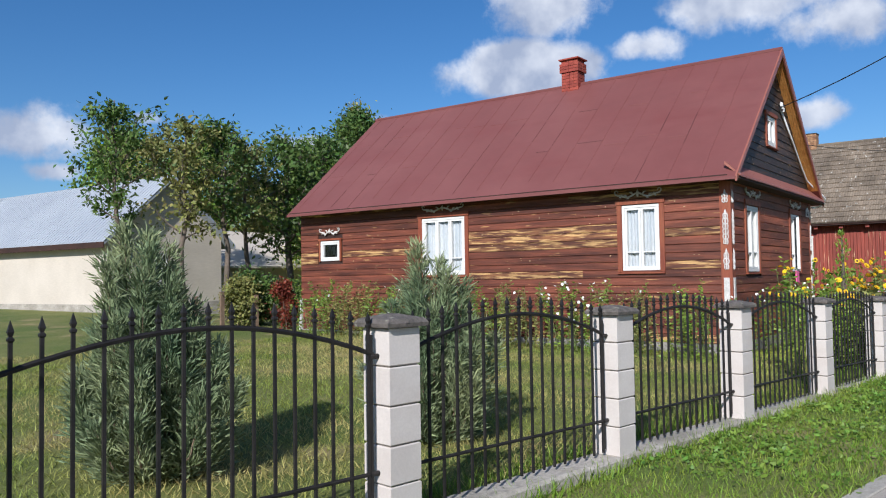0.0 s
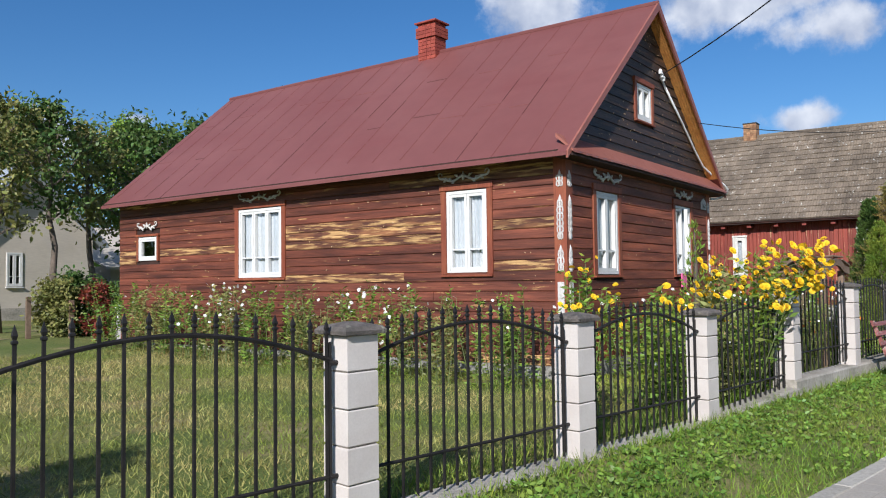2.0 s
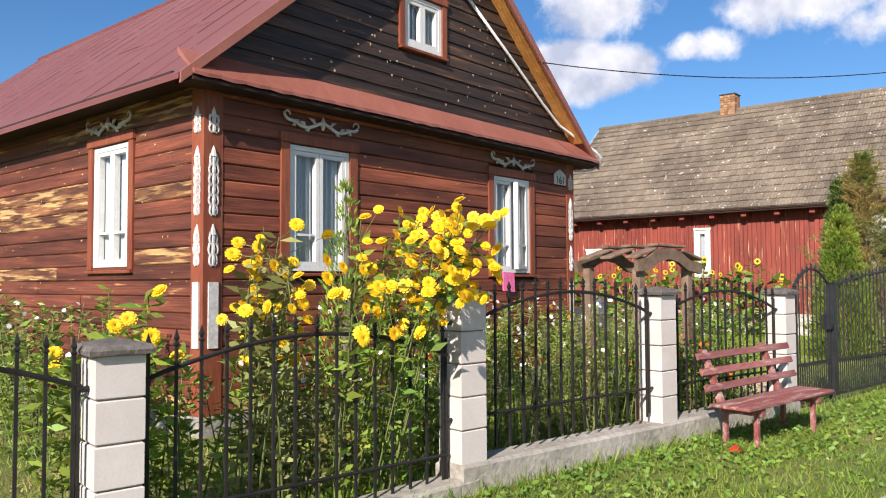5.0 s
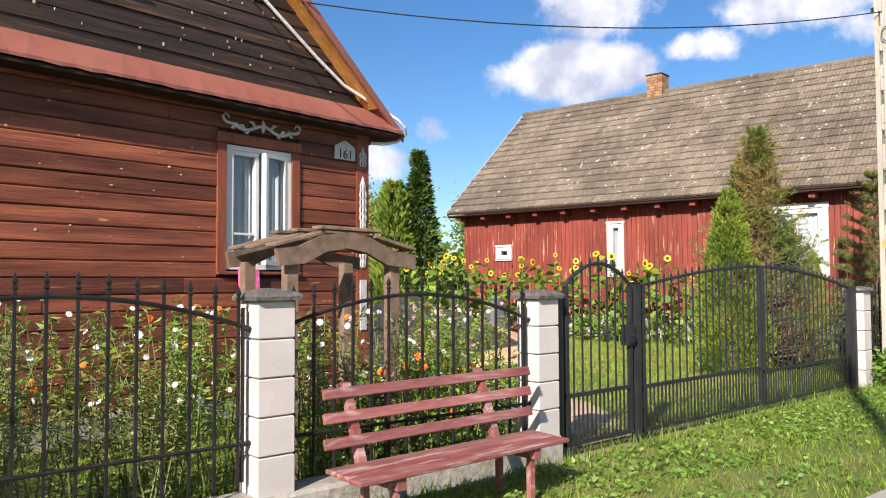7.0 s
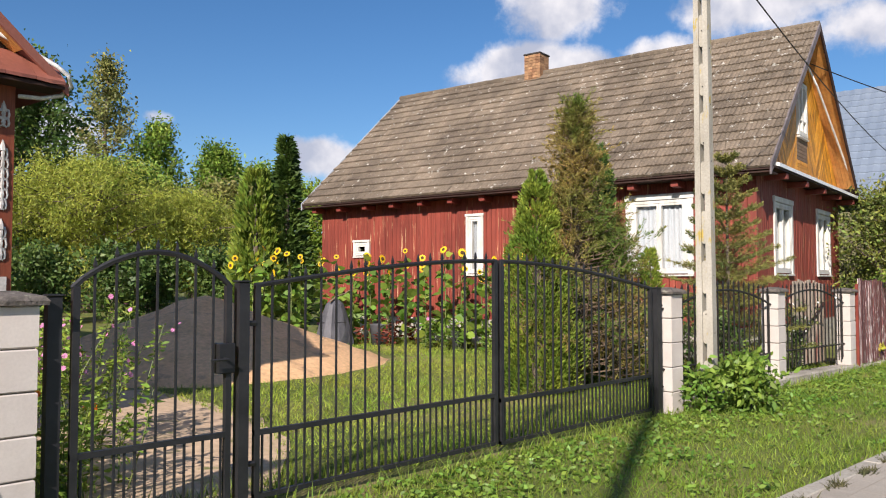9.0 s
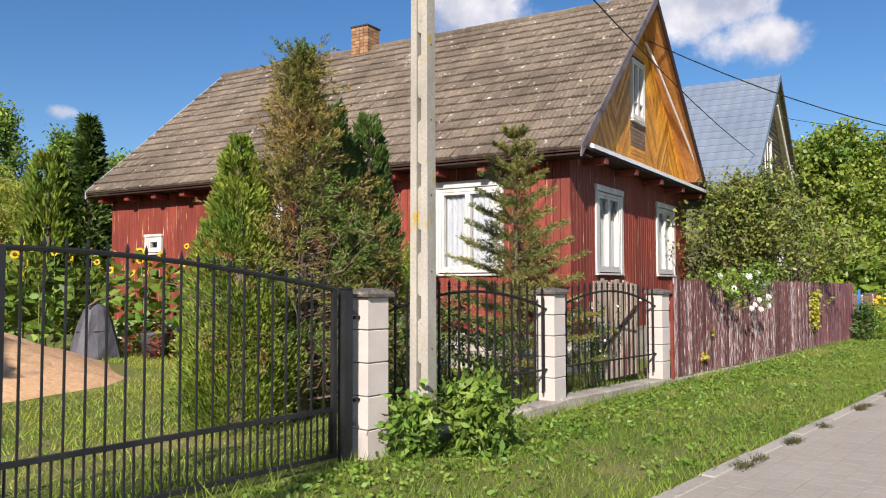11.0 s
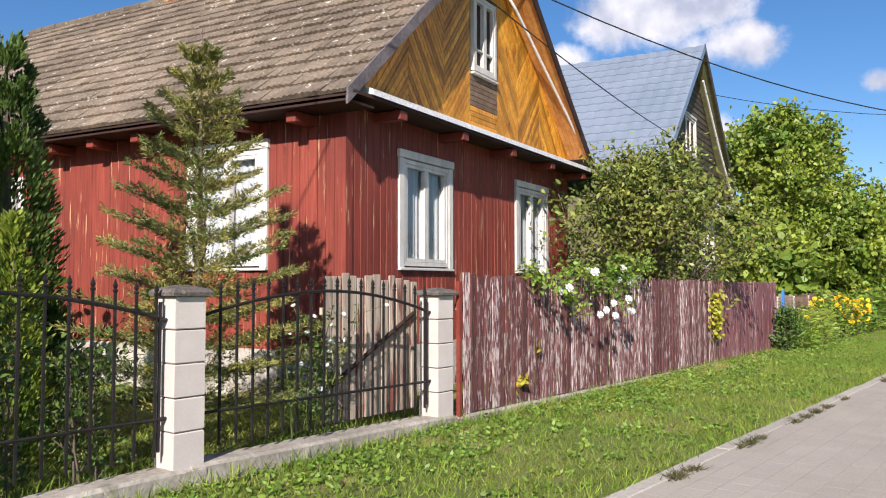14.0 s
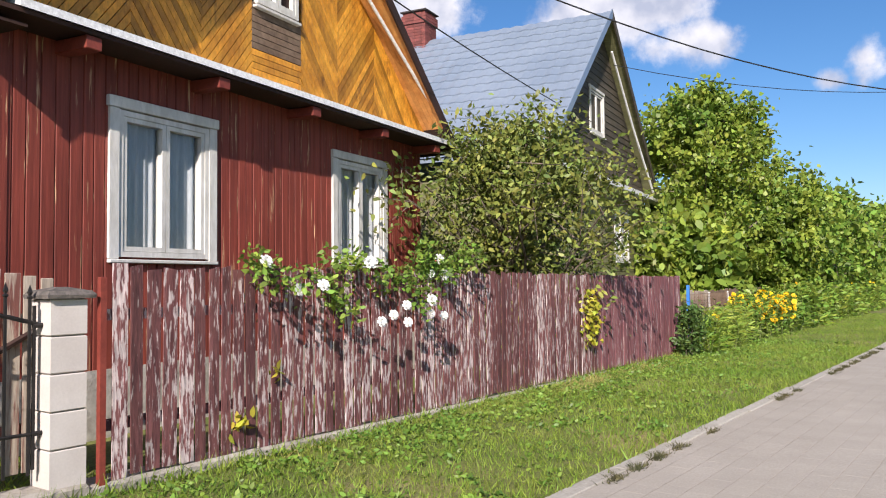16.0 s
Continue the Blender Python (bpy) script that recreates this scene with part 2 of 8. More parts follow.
M["seam"] = surf("sheet seam", (0.11, 0.036, 0.034), (0.08, 0.027, 0.025), rough=0.6)
M["skirt_red"] = surf("red-brown skirt sheet", (0.255, 0.088, 0.062), (0.31, 0.115, 0.082), (1.5, 1.5, 1.5), rough=0.45, bump=0.1, fine_amt=0.1)
M["orange"] = surf("orange soffit wood", (0.46, 0.19, 0.045), (0.55, 0.26, 0.07), (5, 5, 5), rough=0.6, bump=0.25, fine=(12, 12, 12), fine_amt=0.2, vary=0.12)
M["lace"] = surf("pale carved wood", (0.60, 0.57, 0.54), (0.48, 0.45, 0.42), (9, 9, 9), rough=0.8, fine_amt=0.2)
M["white"] = surf("white window paint", (0.679, 0.670, 0.644), (0.609, 0.600, 0.574), (5, 5, 5), rough=0.5, bump=0.1, fine_amt=0.06)
M["white_old"] = surf("old white paint", (0.66, 0.64, 0.60), (0.52, 0.50, 0.45), (7, 7, 3), rough=0.6, bump=0.3, fine=(30, 30, 8), fine_amt=0.1,
                      third=(0.35, 0.30, 0.24), third_scale=(18, 18, 5), third_lo=0.68, third_hi=0.75)
M["curtain"] = surf("net curtain", (0.64, 0.65, 0.67), (0.47, 0.51, 0.55), (14, 14, 0.6), 3, rough=0.9, bump=0, fine=(60, 60, 12), fine_amt=0.12, trans=0.15)
# Dark colour that holds the dimness of the rooms behind the windows.
M["room"] = surf("painted room dimness", (0.05, 0.05, 0.055), (0.08, 0.075, 0.07), rough=0.9)
M["h2_board"] = surf("red painted boards", (0.165, 0.031, 0.020), (0.255, 0.050, 0.031), (1.2, 1.2, 0.5), 5, rough=0.65, bump=0.35, fine=(34, 34, 1.2), fine_amt=0.32,
                     third=(0.52, 0.31, 0.17), third_scale=(26, 26, 1.3), third_lo=0.605, third_hi=0.66, vary=0.12, bump_dist=0.012)
M["h2_beam"] = surf("dark red beam", (0.17, 0.03, 0.02), (0.22, 0.045, 0.03), (3, 3, 3), rough=0.6, fine_amt=0.2, vary=0.1)
M["ochre"] = surf("ochre varnished boards", (0.42, 0.17, 0.016), (0.60, 0.28, 0.03), (3, 3, 3), rough=0.5, bump=0.3, fine=(22, 22, 10), fine_amt=0.28,
                  third=(0.17, 0.06, 0.012), third_scale=(7, 7, 3), third_lo=0.58, third_hi=0.75, vary=0.38)
M["tile"] = surf("old grey roof tile", (0.185, 0.145, 0.105), (0.118, 0.092, 0.067), (0.7, 0.7, 0.7), 8, 0.4, 0.6, rough=0.92, bump=0.5, fine=(22, 22, 22), fine_amt=0.35, vary=0.16, island=0.16,
                 third=(0.44, 0.42, 0.37), third_scale=(7, 7, 7), third_lo=0.615, third_hi=0.67, bump_dist=0.02)
M["brick_red"] = surf("red painted brick", (0.225, 0.040, 0.028), (0.30, 0.062, 0.040), (6, 6, 6), rough=0.85, bump=0.4, fine=(40, 40, 40), fine_amt=0.2, vary=0.16)
M["brick_tan"] = surf("weathered tan brick", (0.359, 0.211, 0.109), (0.234, 0.117, 0.062), (7, 7, 7), rough=0.9, bump=0.4, fine=(40, 40, 40), fine_amt=0.25, vary=0.28)
M["brick_dark"] = surf("dark clinker brick", (0.20, 0.055, 0.045), (0.13, 0.04, 0.035), (7, 7, 7), rough=0.8, vary=0.25)
# Chimney soot; also the painted darkness of the pole's bolt holes.
M["soot_hole"] = surf("sooty cap and hole dark", (0.035, 0.03, 0.028), (0.06, 0.05, 0.045), (8, 8, 8), rough=0.9)
M["stone"] = surf("fieldstone base", (0.315, 0.300, 0.270), (0.225, 0.210, 0.188), (5, 5, 5), rough=0.9, bump=0.5, fine=(20, 20, 20), fine_amt=0.3, bump_dist=0.02)
M["limewash"] = surf("limewashed rubble base", (0.50, 0.47, 0.41), (0.36, 0.33, 0.28), (4, 4, 4), rough=0.92, bump=0.5, fine=(18, 18, 18), fine_amt=0.2,
                     third=(0.20, 0.18, 0.14), third_scale=(5, 5, 5), third_lo=0.58, third_hi=0.68, bump_dist=0.02)
M["roof_blue"] = surf("blue-grey metal roof", (0.23, 0.28, 0.35), (0.27, 0.32, 0.39), (0.8, 0.8, 0.8), rough=0.35, metal=0.3, bump=0.05, fine_amt=0.05, island=0.06)
M["h3_board"] = surf("grey-green boards", (0.13, 0.13, 0.06), (0.19, 0.18, 0.085), (0.8, 0.8, 6), rough=0.7, bump=0.3, fine=(3, 3, 40), fine_amt=0.25, vary=0.15)
M["h3_dark"] = surf("dark weathered boards", (0.055, 0.045, 0.032), (0.09, 0.072, 0.05), (0.8, 0.8, 6), rough=0.7, bump=0.3, fine=(3, 3, 40), fine_amt=0.3, vary=0.2)
M["picket"] = surf("peeling maroon pickets", (0.095, 0.032, 0.033), (0.175, 0.066, 0.062), (14, 14, 1.6), 6, rough=0.75, bump=0.5, fine=(55, 55, 7.0), fine_amt=0.45,
                   third=(0.41, 0.335, 0.32), third_scale=(40, 40, 6.5), third_lo=0.53, third_hi=0.58, vary=0.28, bump_dist=0.012, patchy=0.13)
M["picket_gate"] = surf("purple-brown gate boards", (0.15, 0.052, 0.058), (0.22, 0.085, 0.088), (9, 9, 0.8), 6, rough=0.75, bump=0.5, fine=(50, 50, 3.0), fine_amt=0.3,
                        third=(0.42, 0.33, 0.31), third_scale=(34, 34, 3.5), third_lo=0.56, third_hi=0.63, vary=0.18, bump_dist=0.012, patchy=0.08)
M["picket_bare"] = surf("bare grey pickets", (0.44, 0.37, 0.29), (0.33, 0.27, 0.21), (9, 9, 0.8), 6, rough=0.8, bump=0.5, fine=(40, 40, 3.0), fine_amt=0.3,
                        third=(0.17, 0.065, 0.05), third_scale=(15, 15, 1.4), third_lo=0.54, third_hi=0.64, vary=0.2, patchy=0.14)
M["bench"] = surf("faded red bench paint", (0.21, 0.055, 0.046), (0.31, 0.13, 0.115), (1.5, 6, 6), 7, rough=0.55, bump=0.4, fine=(6, 50, 50), fine_amt=0.25,
                  third=(0.42, 0.29, 0.25), third_scale=(2.5, 14, 14), third_lo=0.52, third_hi=0.66, vary=0.15)
M["concrete_pole"] = surf("grey pole concrete", (0.43, 0.40, 0.34), (0.31, 0.285, 0.235), (3, 3, 1.2), 8, rough=0.9, bump=0.4, fine=(45, 45, 45), fine_amt=0.15,
                          third=(0.40, 0.30, 0.07), third_scale=(11, 11, 3.5), third_lo=0.60, third_hi=0.66)
M["verge_grey"] = surf("weathered verge board", (0.17, 0.145, 0.15), (0.10, 0.085, 0.09), (4, 4, 4), rough=0.85, bump=0.4, fine=(20, 20, 20), fine_amt=0.3)
M["old_wood"] = surf("grey-brown weathered beams", (0.135, 0.085, 0.055), (0.205, 0.14, 0.095), (3, 3, 3), rough=0.85, bump=0.5, fine=(15, 15, 15), fine_amt=0.3, vary=0.2)
M["white_pipe"] = surf("white plastic", (0.75, 0.75, 0.74), (0.68, 0.68, 0.67), rough=0.35, bump=0)
M["cable"] = surf("black cable", (0.012, 0.012, 0.013), (0.02, 0.02, 0.02), rough=0.6, bump=0)
M["pale_brick"] = surf("pale block wall", (0.50, 0.44, 0.365), (0.56, 0.495, 0.415), (0.8, 0.8, 0.8), rough=0.9, bump=0.2, fine=(6, 6, 30), fine_amt=0.06)
M["roof_grey"] = surf("pale corrugated roof", (0.31, 0.335, 0.375), (0.36, 0.385, 0.42), (0.4, 0.4, 0.4), rough=0.5, bump=0.1, fine_amt=0.05)


def glass_material():
    m = bpy.data.materials.new("window glass")
    m.use_nodes = True
    nt = m.node_tree
    gl, tr, mx = nt.nodes.new("ShaderNodeBsdfGlossy"), nt.nodes.new("ShaderNodeBsdfTransparent"), nt.nodes.new("ShaderNodeMixShader")
    fr = nt.nodes.new("ShaderNodeFresnel")
    fr.inputs[0].default_value = 1.5
    ad = nt.nodes.new("ShaderNodeMath"); ad.operation = "ADD"; ad.inputs[1].default_value = 0.03
    gl.inputs["Roughness"].default_value = 0.02
    tr.inputs[0].default_value = (0.93, 0.95, 0.95, 1)
    link(nt, fr.outputs[0], ad.inputs[0]); link(nt, ad.outputs[0], mx.inputs[0])
    link(nt, tr.outputs[0], mx.inputs[1]); link(nt, gl.outputs[0], mx.inputs[2])
    link(nt, mx.outputs[0], nt.nodes["Material Output"].inputs[0])
    return m


M["glass"] = glass_material()


# ---- mesh tools ----
class Geo:
    """Gathers vertices and faces for one mesh."""

    def __init__(self):
        self.v, self.f = [], []

    def add(self, vs, fs):
        n = len(self.v)
        self.v += [tuple(p) for p in vs]
        self.f += [tuple(n + i for i in f) for f in fs]
        return self

    def box(self, x0, x1, y0, y1, z0, z1, ch=0.0):
        """A box, with its upright edges and top taken off by ch."""
        if not ch:
            return self.add([(x, y, z) for z in (z0, z1) for x, y in ((x0, y0), (x1, y0), (x1, y1), (x0, y1))],
                            [(3, 2, 1, 0), (4, 5, 6, 7), (0, 1, 5, 4), (1, 2, 6, 5), (2, 3, 7, 6), (3, 0, 4, 7)])
        rings = []
        for z, d in ((z0, ch), (z0 + ch, 0), (z1 - ch, 0), (z1, ch)):
            rings += [(x0 + d, y0 + d, z), (x1 - d, y0 + d, z), (x1 - d, y1 - d, z), (x0 + d, y1 - d, z)]
        fs = [(3, 2, 1, 0), (12, 13, 14, 15)]
        for r in range(3):
            for i in range(4):
                j = (i + 1) % 4
                fs.append((4 * r + i, 4 * r + j, 4 * r + 4 + j, 4 * r + 4 + i))
        return self.add(rings, fs)

    def prism(self, poly, axis, a, b):
        """A flat outline (two coordinates) drawn out along an axis from a to b."""
        n = len(poly)

        def at(p, d):
            return {"x": (d, p[0], p[1]), "y": (p[0], d, p[1]), "z": (p[0], p[1], d)}[axis]
        return self.add([at(p, a) for p in poly] + [at(p, b) for p in poly],
                        [tuple(range(n - 1, -1, -1)), tuple(range(n, 2 * n))] + [(i, (i + 1) % n, n + (i + 1) % n, n + i) for i in range(n)])

    def tube(self, pts, radii, sides=6, cap=True):
        """A tube through points; radii may be one number or one for each point."""
        pts = [Vector(p) for p in pts]
        if isinstance(radii, (int, float)):
            radii = [radii] * len(pts)
        n0 = len(self.v)
        ref = Vector((0.31, 0.22, 0.92))
        for i, p in enumerate(pts):
            d = (pts[min(i + 1, len(pts) - 1)] - pts[max(i - 1, 0)]).normalized()
            r = ref if abs(d.dot(ref)) < 0.95 else Vector((1, 0, 0))
            a = d.cross(r).normalized()
            b = d.cross(a)
            for k in range(sides):
                t = 2 * math.pi * k / sides
                self.v.append(tuple(p + radii[i] * (math.cos(t) * a + math.sin(t) * b)))
        for i in range(len(pts) - 1):
            for k in range(sides):
                q = (k + 1) % sides
                self.f.append((n0 + i * sides + k, n0 + i * sides + q, n0 + (i + 1) * sides + q, n0 + (i + 1) * sides + k))
        if cap:
            self.f.append(tuple(n0 + k for k in range(sides - 1, -1, -1)))
            e = n0 + (len(pts) - 1) * sides
            self.f.append(tuple(e + k for k in range(sides)))
        return self

    def mesh(self, name, mat, m=None, smooth=False):
        me = bpy.data.meshes.new(name)
        local = np.array(self.v, dtype=np.float32).reshape(-1, 3)
        pos = local
        if m is not None:
            a = np.array(m)
            pos = local @ a[:3, :3].T.astype(np.float32) + a[:3, 3].astype(np.float32)
        me.from_pydata(pos.tolist(), [], self.f)
        me.attributes.new("loc", "FLOAT_VECTOR", "POINT").data.foreach_set("vector", local.ravel())
        me.materials.append(mat)
        if smooth:
            me.polygons.foreach_set("use_smooth", [True] * len(me.polygons))
        me.update()
        return me


def thing(name, loc=(0, 0, 0), label="", category="", group="", kind=""):
    e = new(name)
    e.empty_display_size = 0.1
    e.matrix_world = Matrix.Translation(loc)
    return tagged(e, label, category, group, kind)


def offset(parent):
    """Where the top of the family stands."""
    while parent.parent:
        parent = parent.parent
    return parent.matrix_basis.translation


def part(name, geo, mat, parent, label="", m=None, smooth=False):
    me = geo if isinstance(geo, bpy.types.Mesh) else geo.mesh(name, mat, m, smooth)
    ob = new(name, me)
    if parent:
        ob.parent = parent
        if not parent.parent:
            ob.matrix_parent_inverse = Matrix.Translation(-offset(parent))
    return tagged(ob, label)


def solo(name, geo, mat, label="", category="", group="", kind="", m=None, smooth=False):
    return tagged(new(name, geo.mesh(name, mat, m, smooth)), label, category, group, kind)


def frame_of(cx, cy, front, side):
    """Axes of a house that is slightly out of square: x along its front, y along its side."""
    a, b = radians(front), radians(side)
    return Matrix(((math.cos(a), -math.sin(b), 0, cx), (math.sin(a), math.cos(b), 0, cy), (0, 0, 1, 0), (0, 0, 0, 1)))


rng = random.Random(5)


# ---- ground and road ----
def grid_mesh(name, xs, ys, mat, zf):
    g = Geo()
    g.v = [(x, y, float(zf(x, y))) for x in xs for y in ys]
    n = len(ys)
    g.f = [(i * n + j, (i + 1) * n + j, (i + 1) * n + j + 1, i * n + j + 1) for i in range(len(xs) - 1) for j in range(n - 1)]
    return g.mesh(name, mat)


def road_edge(x):
    return 1.02 - 0.032 * (x - 22.7)


def bumpy(x, y):
    return ground_z(x, y) + (0.02 * noise.noise((x * 0.9, y * 0.9, 0)) if 0.2 < y < 30 and y > road_edge(x) + 0.25 else -0.012 if y < road_edge(x) + 0.2 else 0)


XS = [-2500, -600, -150, -60, -30, -18] + [-10 + 0.5 * i for i in range(131)] + [60, 70, 90, 130, 250, 700, 2500]
YS = [-2500, -600, -150, -60, -30, -14, -9] + [-6 + 0.5 * i for i in range(80)] + [38, 46, 60, 90, 200, 700, 2500]
ground = tagged(new("ground", grid_mesh("ground", XS, YS, M["grass_soil"], bumpy)), "mown grass and patchy dry lawn", "ground", kind="structure")

g = Geo()
rx = [-60, -30] + list(range(-10, 61, 2)) + [80, 140, 400]
for x in rx:
    g.v += [(x, road_edge(x) - 4.2, float(ground_z(x)) - 0.002), (x, road_edge(x), float(ground_z(x)) - 0.002)]
g.f = [(2 * i, 2 * i + 2, 2 * i + 3, 2 * i + 1) for i in range(len(rx) - 1)]
road = tagged(new("road", g.mesh("road", M["joint"])), "pale grey concrete-paved village road", "road", kind="structure")


def paver(gg, x, y, w, d):
    z = float(ground_z(x)) + rng.uniform(0.0010, 0.0022)
    c = 0.0015
    lo = [(x + a, y + b - 0.032 * a, z - 0.0012) for a, b in ((0, 0), (w, 0), (w, d), (0, d))]
    hi = [(x + a, y + b - 0.032 * a, z) for a, b in ((c, c), (w - c, c), (w - c, d - c), (c, d - c))]
    gg.add(lo + hi, [(4, 5, 6, 7), (0, 1, 5, 4), (1, 2, 6, 5), (2, 3, 7, 6), (3, 0, 4, 7)])


def lay_pavers():
    rest = Geo()
    near = 0
    for row in range(24):
        x = -8 + (0.1 if row % 2 else 0.0)
        while x < 62:
            y = road_edge(x) - 0.172 * (row + 1)
            if 30.2 < x < 36.2 and row < 10 and near < 300:
                q = Geo()
                paver(q, x, y, 0.196, 0.168)
                part("paver", q, M["road"], road)
                near += 1
            else:
                paver(rest, x, y, 0.196, 0.168)
            x += 0.2
    tagged(part("paving", rest, M["road"], road, "grey interlocking concrete pavers"), kind="stuff")


def lay_kerb():
    kerb = thing("kerb", (22, road_edge(22), 0), "narrow concrete edging between road and grass", "kerb", kind="structure")
    x = -8.0
    while x < 62:
        z = float(ground_z(x)) + rng.uniform(-0.004, 0.006)
        y = road_edge(x) + rng.uniform(-0.006, 0.006)
        q = Geo().box(0.006, 0.994, -0.005, 0.115, -0.15, 0.012, 0.008)
        part("edging_stone", q, M["kerb"], kerb, m=pose(x, y, z, 0, 0, -1.83))
        x += 1.0


# ---- road-side fence ----
FY = 3.15                       # front face of the fence pillars
PILLARS = [(-1.5, 0.17, 1.27), (0.7, 0.17, 1.27), (2.92, 0.16, 1.24), (5.18, 0.15, 1.21), (7.35, 0.12, 1.18), (9.6, 0.09, 1.15), (11.8, 0.07, 1.11),
           (14.06, 0.25, 1.33), (16.37, 0.23, 1.32), (18.69, 0.23, 1.29), (25.03, -0.02, 1.27), (27.77, 0.15, 1.26), (30.49, 0.10, 1.23)]
PW = 0.225


def pillar(x, z0, z1):
    p = thing("fence_pillar", (x - PW / 2, FY + PW / 2, z0), "cream concrete-block fence pillar with dark weathered cap", "pillar", "pillars of the road fence")
    n = 5
    h = (z1 - z0) / n
    core = Geo().box(x - PW + 0.012, x - 0.012, FY + 0.012, FY + PW - 0.012, z0 - 0.05, z1)
    part("core", core, M["mortar"], p)
    for i in range(n):
        j = rng.uniform(-0.003, 0.003)
        b = Geo().box(x - PW + j, x + j, FY + j, FY + PW + j, z0 + i * h + (0.004 if i else -0.03), z0 + (i + 1) * h - 0.004, 0.006)
        part("block", b, M["block"], p)
    o = 0.035
    c = Geo()
    xa, xb, ya, yb = x - PW - o, x + o, FY - o, FY + PW + o
    mx, my = x - PW / 2, FY + PW / 2
    r = 0.03
    c.add([(xa, ya, z1), (xb, ya, z1), (xb, yb, z1), (xa, yb, z1), (xa - .004, ya - .004, z1 + 0.022), (xb + .004, ya - .004, z1 + 0.022), (xb + .004, yb + .004, z1 + 0.022), (xa - .004, yb + .004, z1 + 0.022),
           (xa + .015, ya + .015, z1 + 0.045), (xb - .015, ya + .015, z1 + 0.045), (xb - .015, yb - .015, z1 + 0.045), (xa + .015, yb - .015, z1 + 0.045),
           (mx - r, my - r, z1 + 0.07), (mx + r, my - r, z1 + 0.07), (mx + r, my + r, z1 + 0.07), (mx - r, my + r, z1 + 0.07)],
          [(3, 2, 1, 0)] + [(4 * k + i, 4 * k + (i + 1) % 4, 4 * k + 4 + (i + 1) % 4, 4 * k + 4 + i) for k in range(3) for i in range(4)] + [(12, 13, 14, 15)])
    part("cap", c, M["cap"], p, "mossy dark concrete cap")
    # two iron hooks hold the next panel
    for z in (z1 - 0.16, z1 - 0.80):
        part("bracket", Geo().tube([(x - PW - 0.055, FY + 0.10, z), (x - PW + 0.01, FY + 0.10, z)], 0.016, 6), M["iron"], p)
    return p


def spear(gg, x, y, z0, z1, r=0.0075):
    """A square bar with a small spear head."""
    gg.box(x - r, x + r, y - r, y + r, z0, z1 - 0.085)
    zz = z1 - 0.085
    rings = ((r, 0), (r * 1.6, 0.006), (r * 1.6, 0.014), (r * 0.8, 0.022), (r * 1.55, 0.04), (0.001, 0.085))
    vs = [(x + a * d, y + b * d, zz + h) for d, h in rings for a, b in ((-1, -1), (1, -1), (1, 1), (-1, 1))]
    gg.add(vs, [(4 * k + i, 4 * k + (i + 1) % 4, 4 * k + 4 + (i + 1) % 4, 4 * k + 4 + i) for k in range(5) for i in range(4)])


def panel(xa, xb, za, zb, n):
    """A fence panel between two pillars, with an arched rail."""
    y = FY + 0.105
    p = thing("iron_fence_panel", ((xa + xb) / 2, y, min(za, zb) - 1.05), "black wrought-iron fence panel with arched rail and spear tips", "fence", "panels of the road fence")
    za, zb = za - 0.01, zb - 0.01

    def rail(t):
        return za + (zb - za) * t - 0.14 + 0.185 * math.sin(math.pi * t) ** 0.9

    def base(t):
        return za + (zb - za) * t
    part("top_rail", Geo().tube([(xa + (xb - xa) * t / 16, y, rail(t / 16)) for t in range(17)], 0.0135, 6), M["iron"], p)
    part("bottom_rail", Geo().tube([(xa, y, za - 0.79), (xb, y, zb - 0.79)], 0.0125, 6), M["iron"], p)
    for i in range(n):
        t = (i + 0.3) / (n - 0.4)
        x = xa + (xb - xa) * t
        q = Geo()
        spear(q, x + rng.uniform(-.003, .003), y, base(t) - 1.03, base(t) + 0.09 + 0.075 * math.sin(math.pi * t))
        part("bar", q, M["iron"], p)
    # upright stiles beside the pillars
    part("stile", Geo().box(xa + 0.008, xa + 0.024, y - 0.008, y + 0.008, base(0) - 1.0, base(0) - 0.03), M["iron"], p)
    part("stile", Geo().box(xb - 0.024, xb - 0.008, y - 0.008, y + 0.008, base(1) - 1.0, base(1) - 0.03), M["iron"], p)


def plinth(xa, xb, z0a, z0b):
    q = Geo()
    n = max(2, int((xb - xa) / 0.35))
    for i in range(n + 1):
        t = i / n
        x, z = xa + (xb - xa) * t, z0a + (z0b - z0a) * t
        j = rng.uniform(-0.008, 0.008)
        q.v += [(x, FY - 0.03 + j, -0.25), (x, FY - 0.03 + j, z - 0.02), (x, FY + 0.0, z + j * 0.5), (x, FY + 0.22, z - 0.005), (x, FY + 0.26, z - 0.03), (x, FY + 0.26, -0.25)]
    q.f = [(6 * i + k, 6 * i + 6 + k, 6 * i + 7 + k, 6 * i + k + 1) for i in range(n) for k in range(5)] + [tuple(range(5, -1, -1)), tuple(6 * n + k for k in range(6))]
    solo("fence_plinth", q, M["plinth"], "rough concrete footing wall under the fence", "plinth", kind="structure")


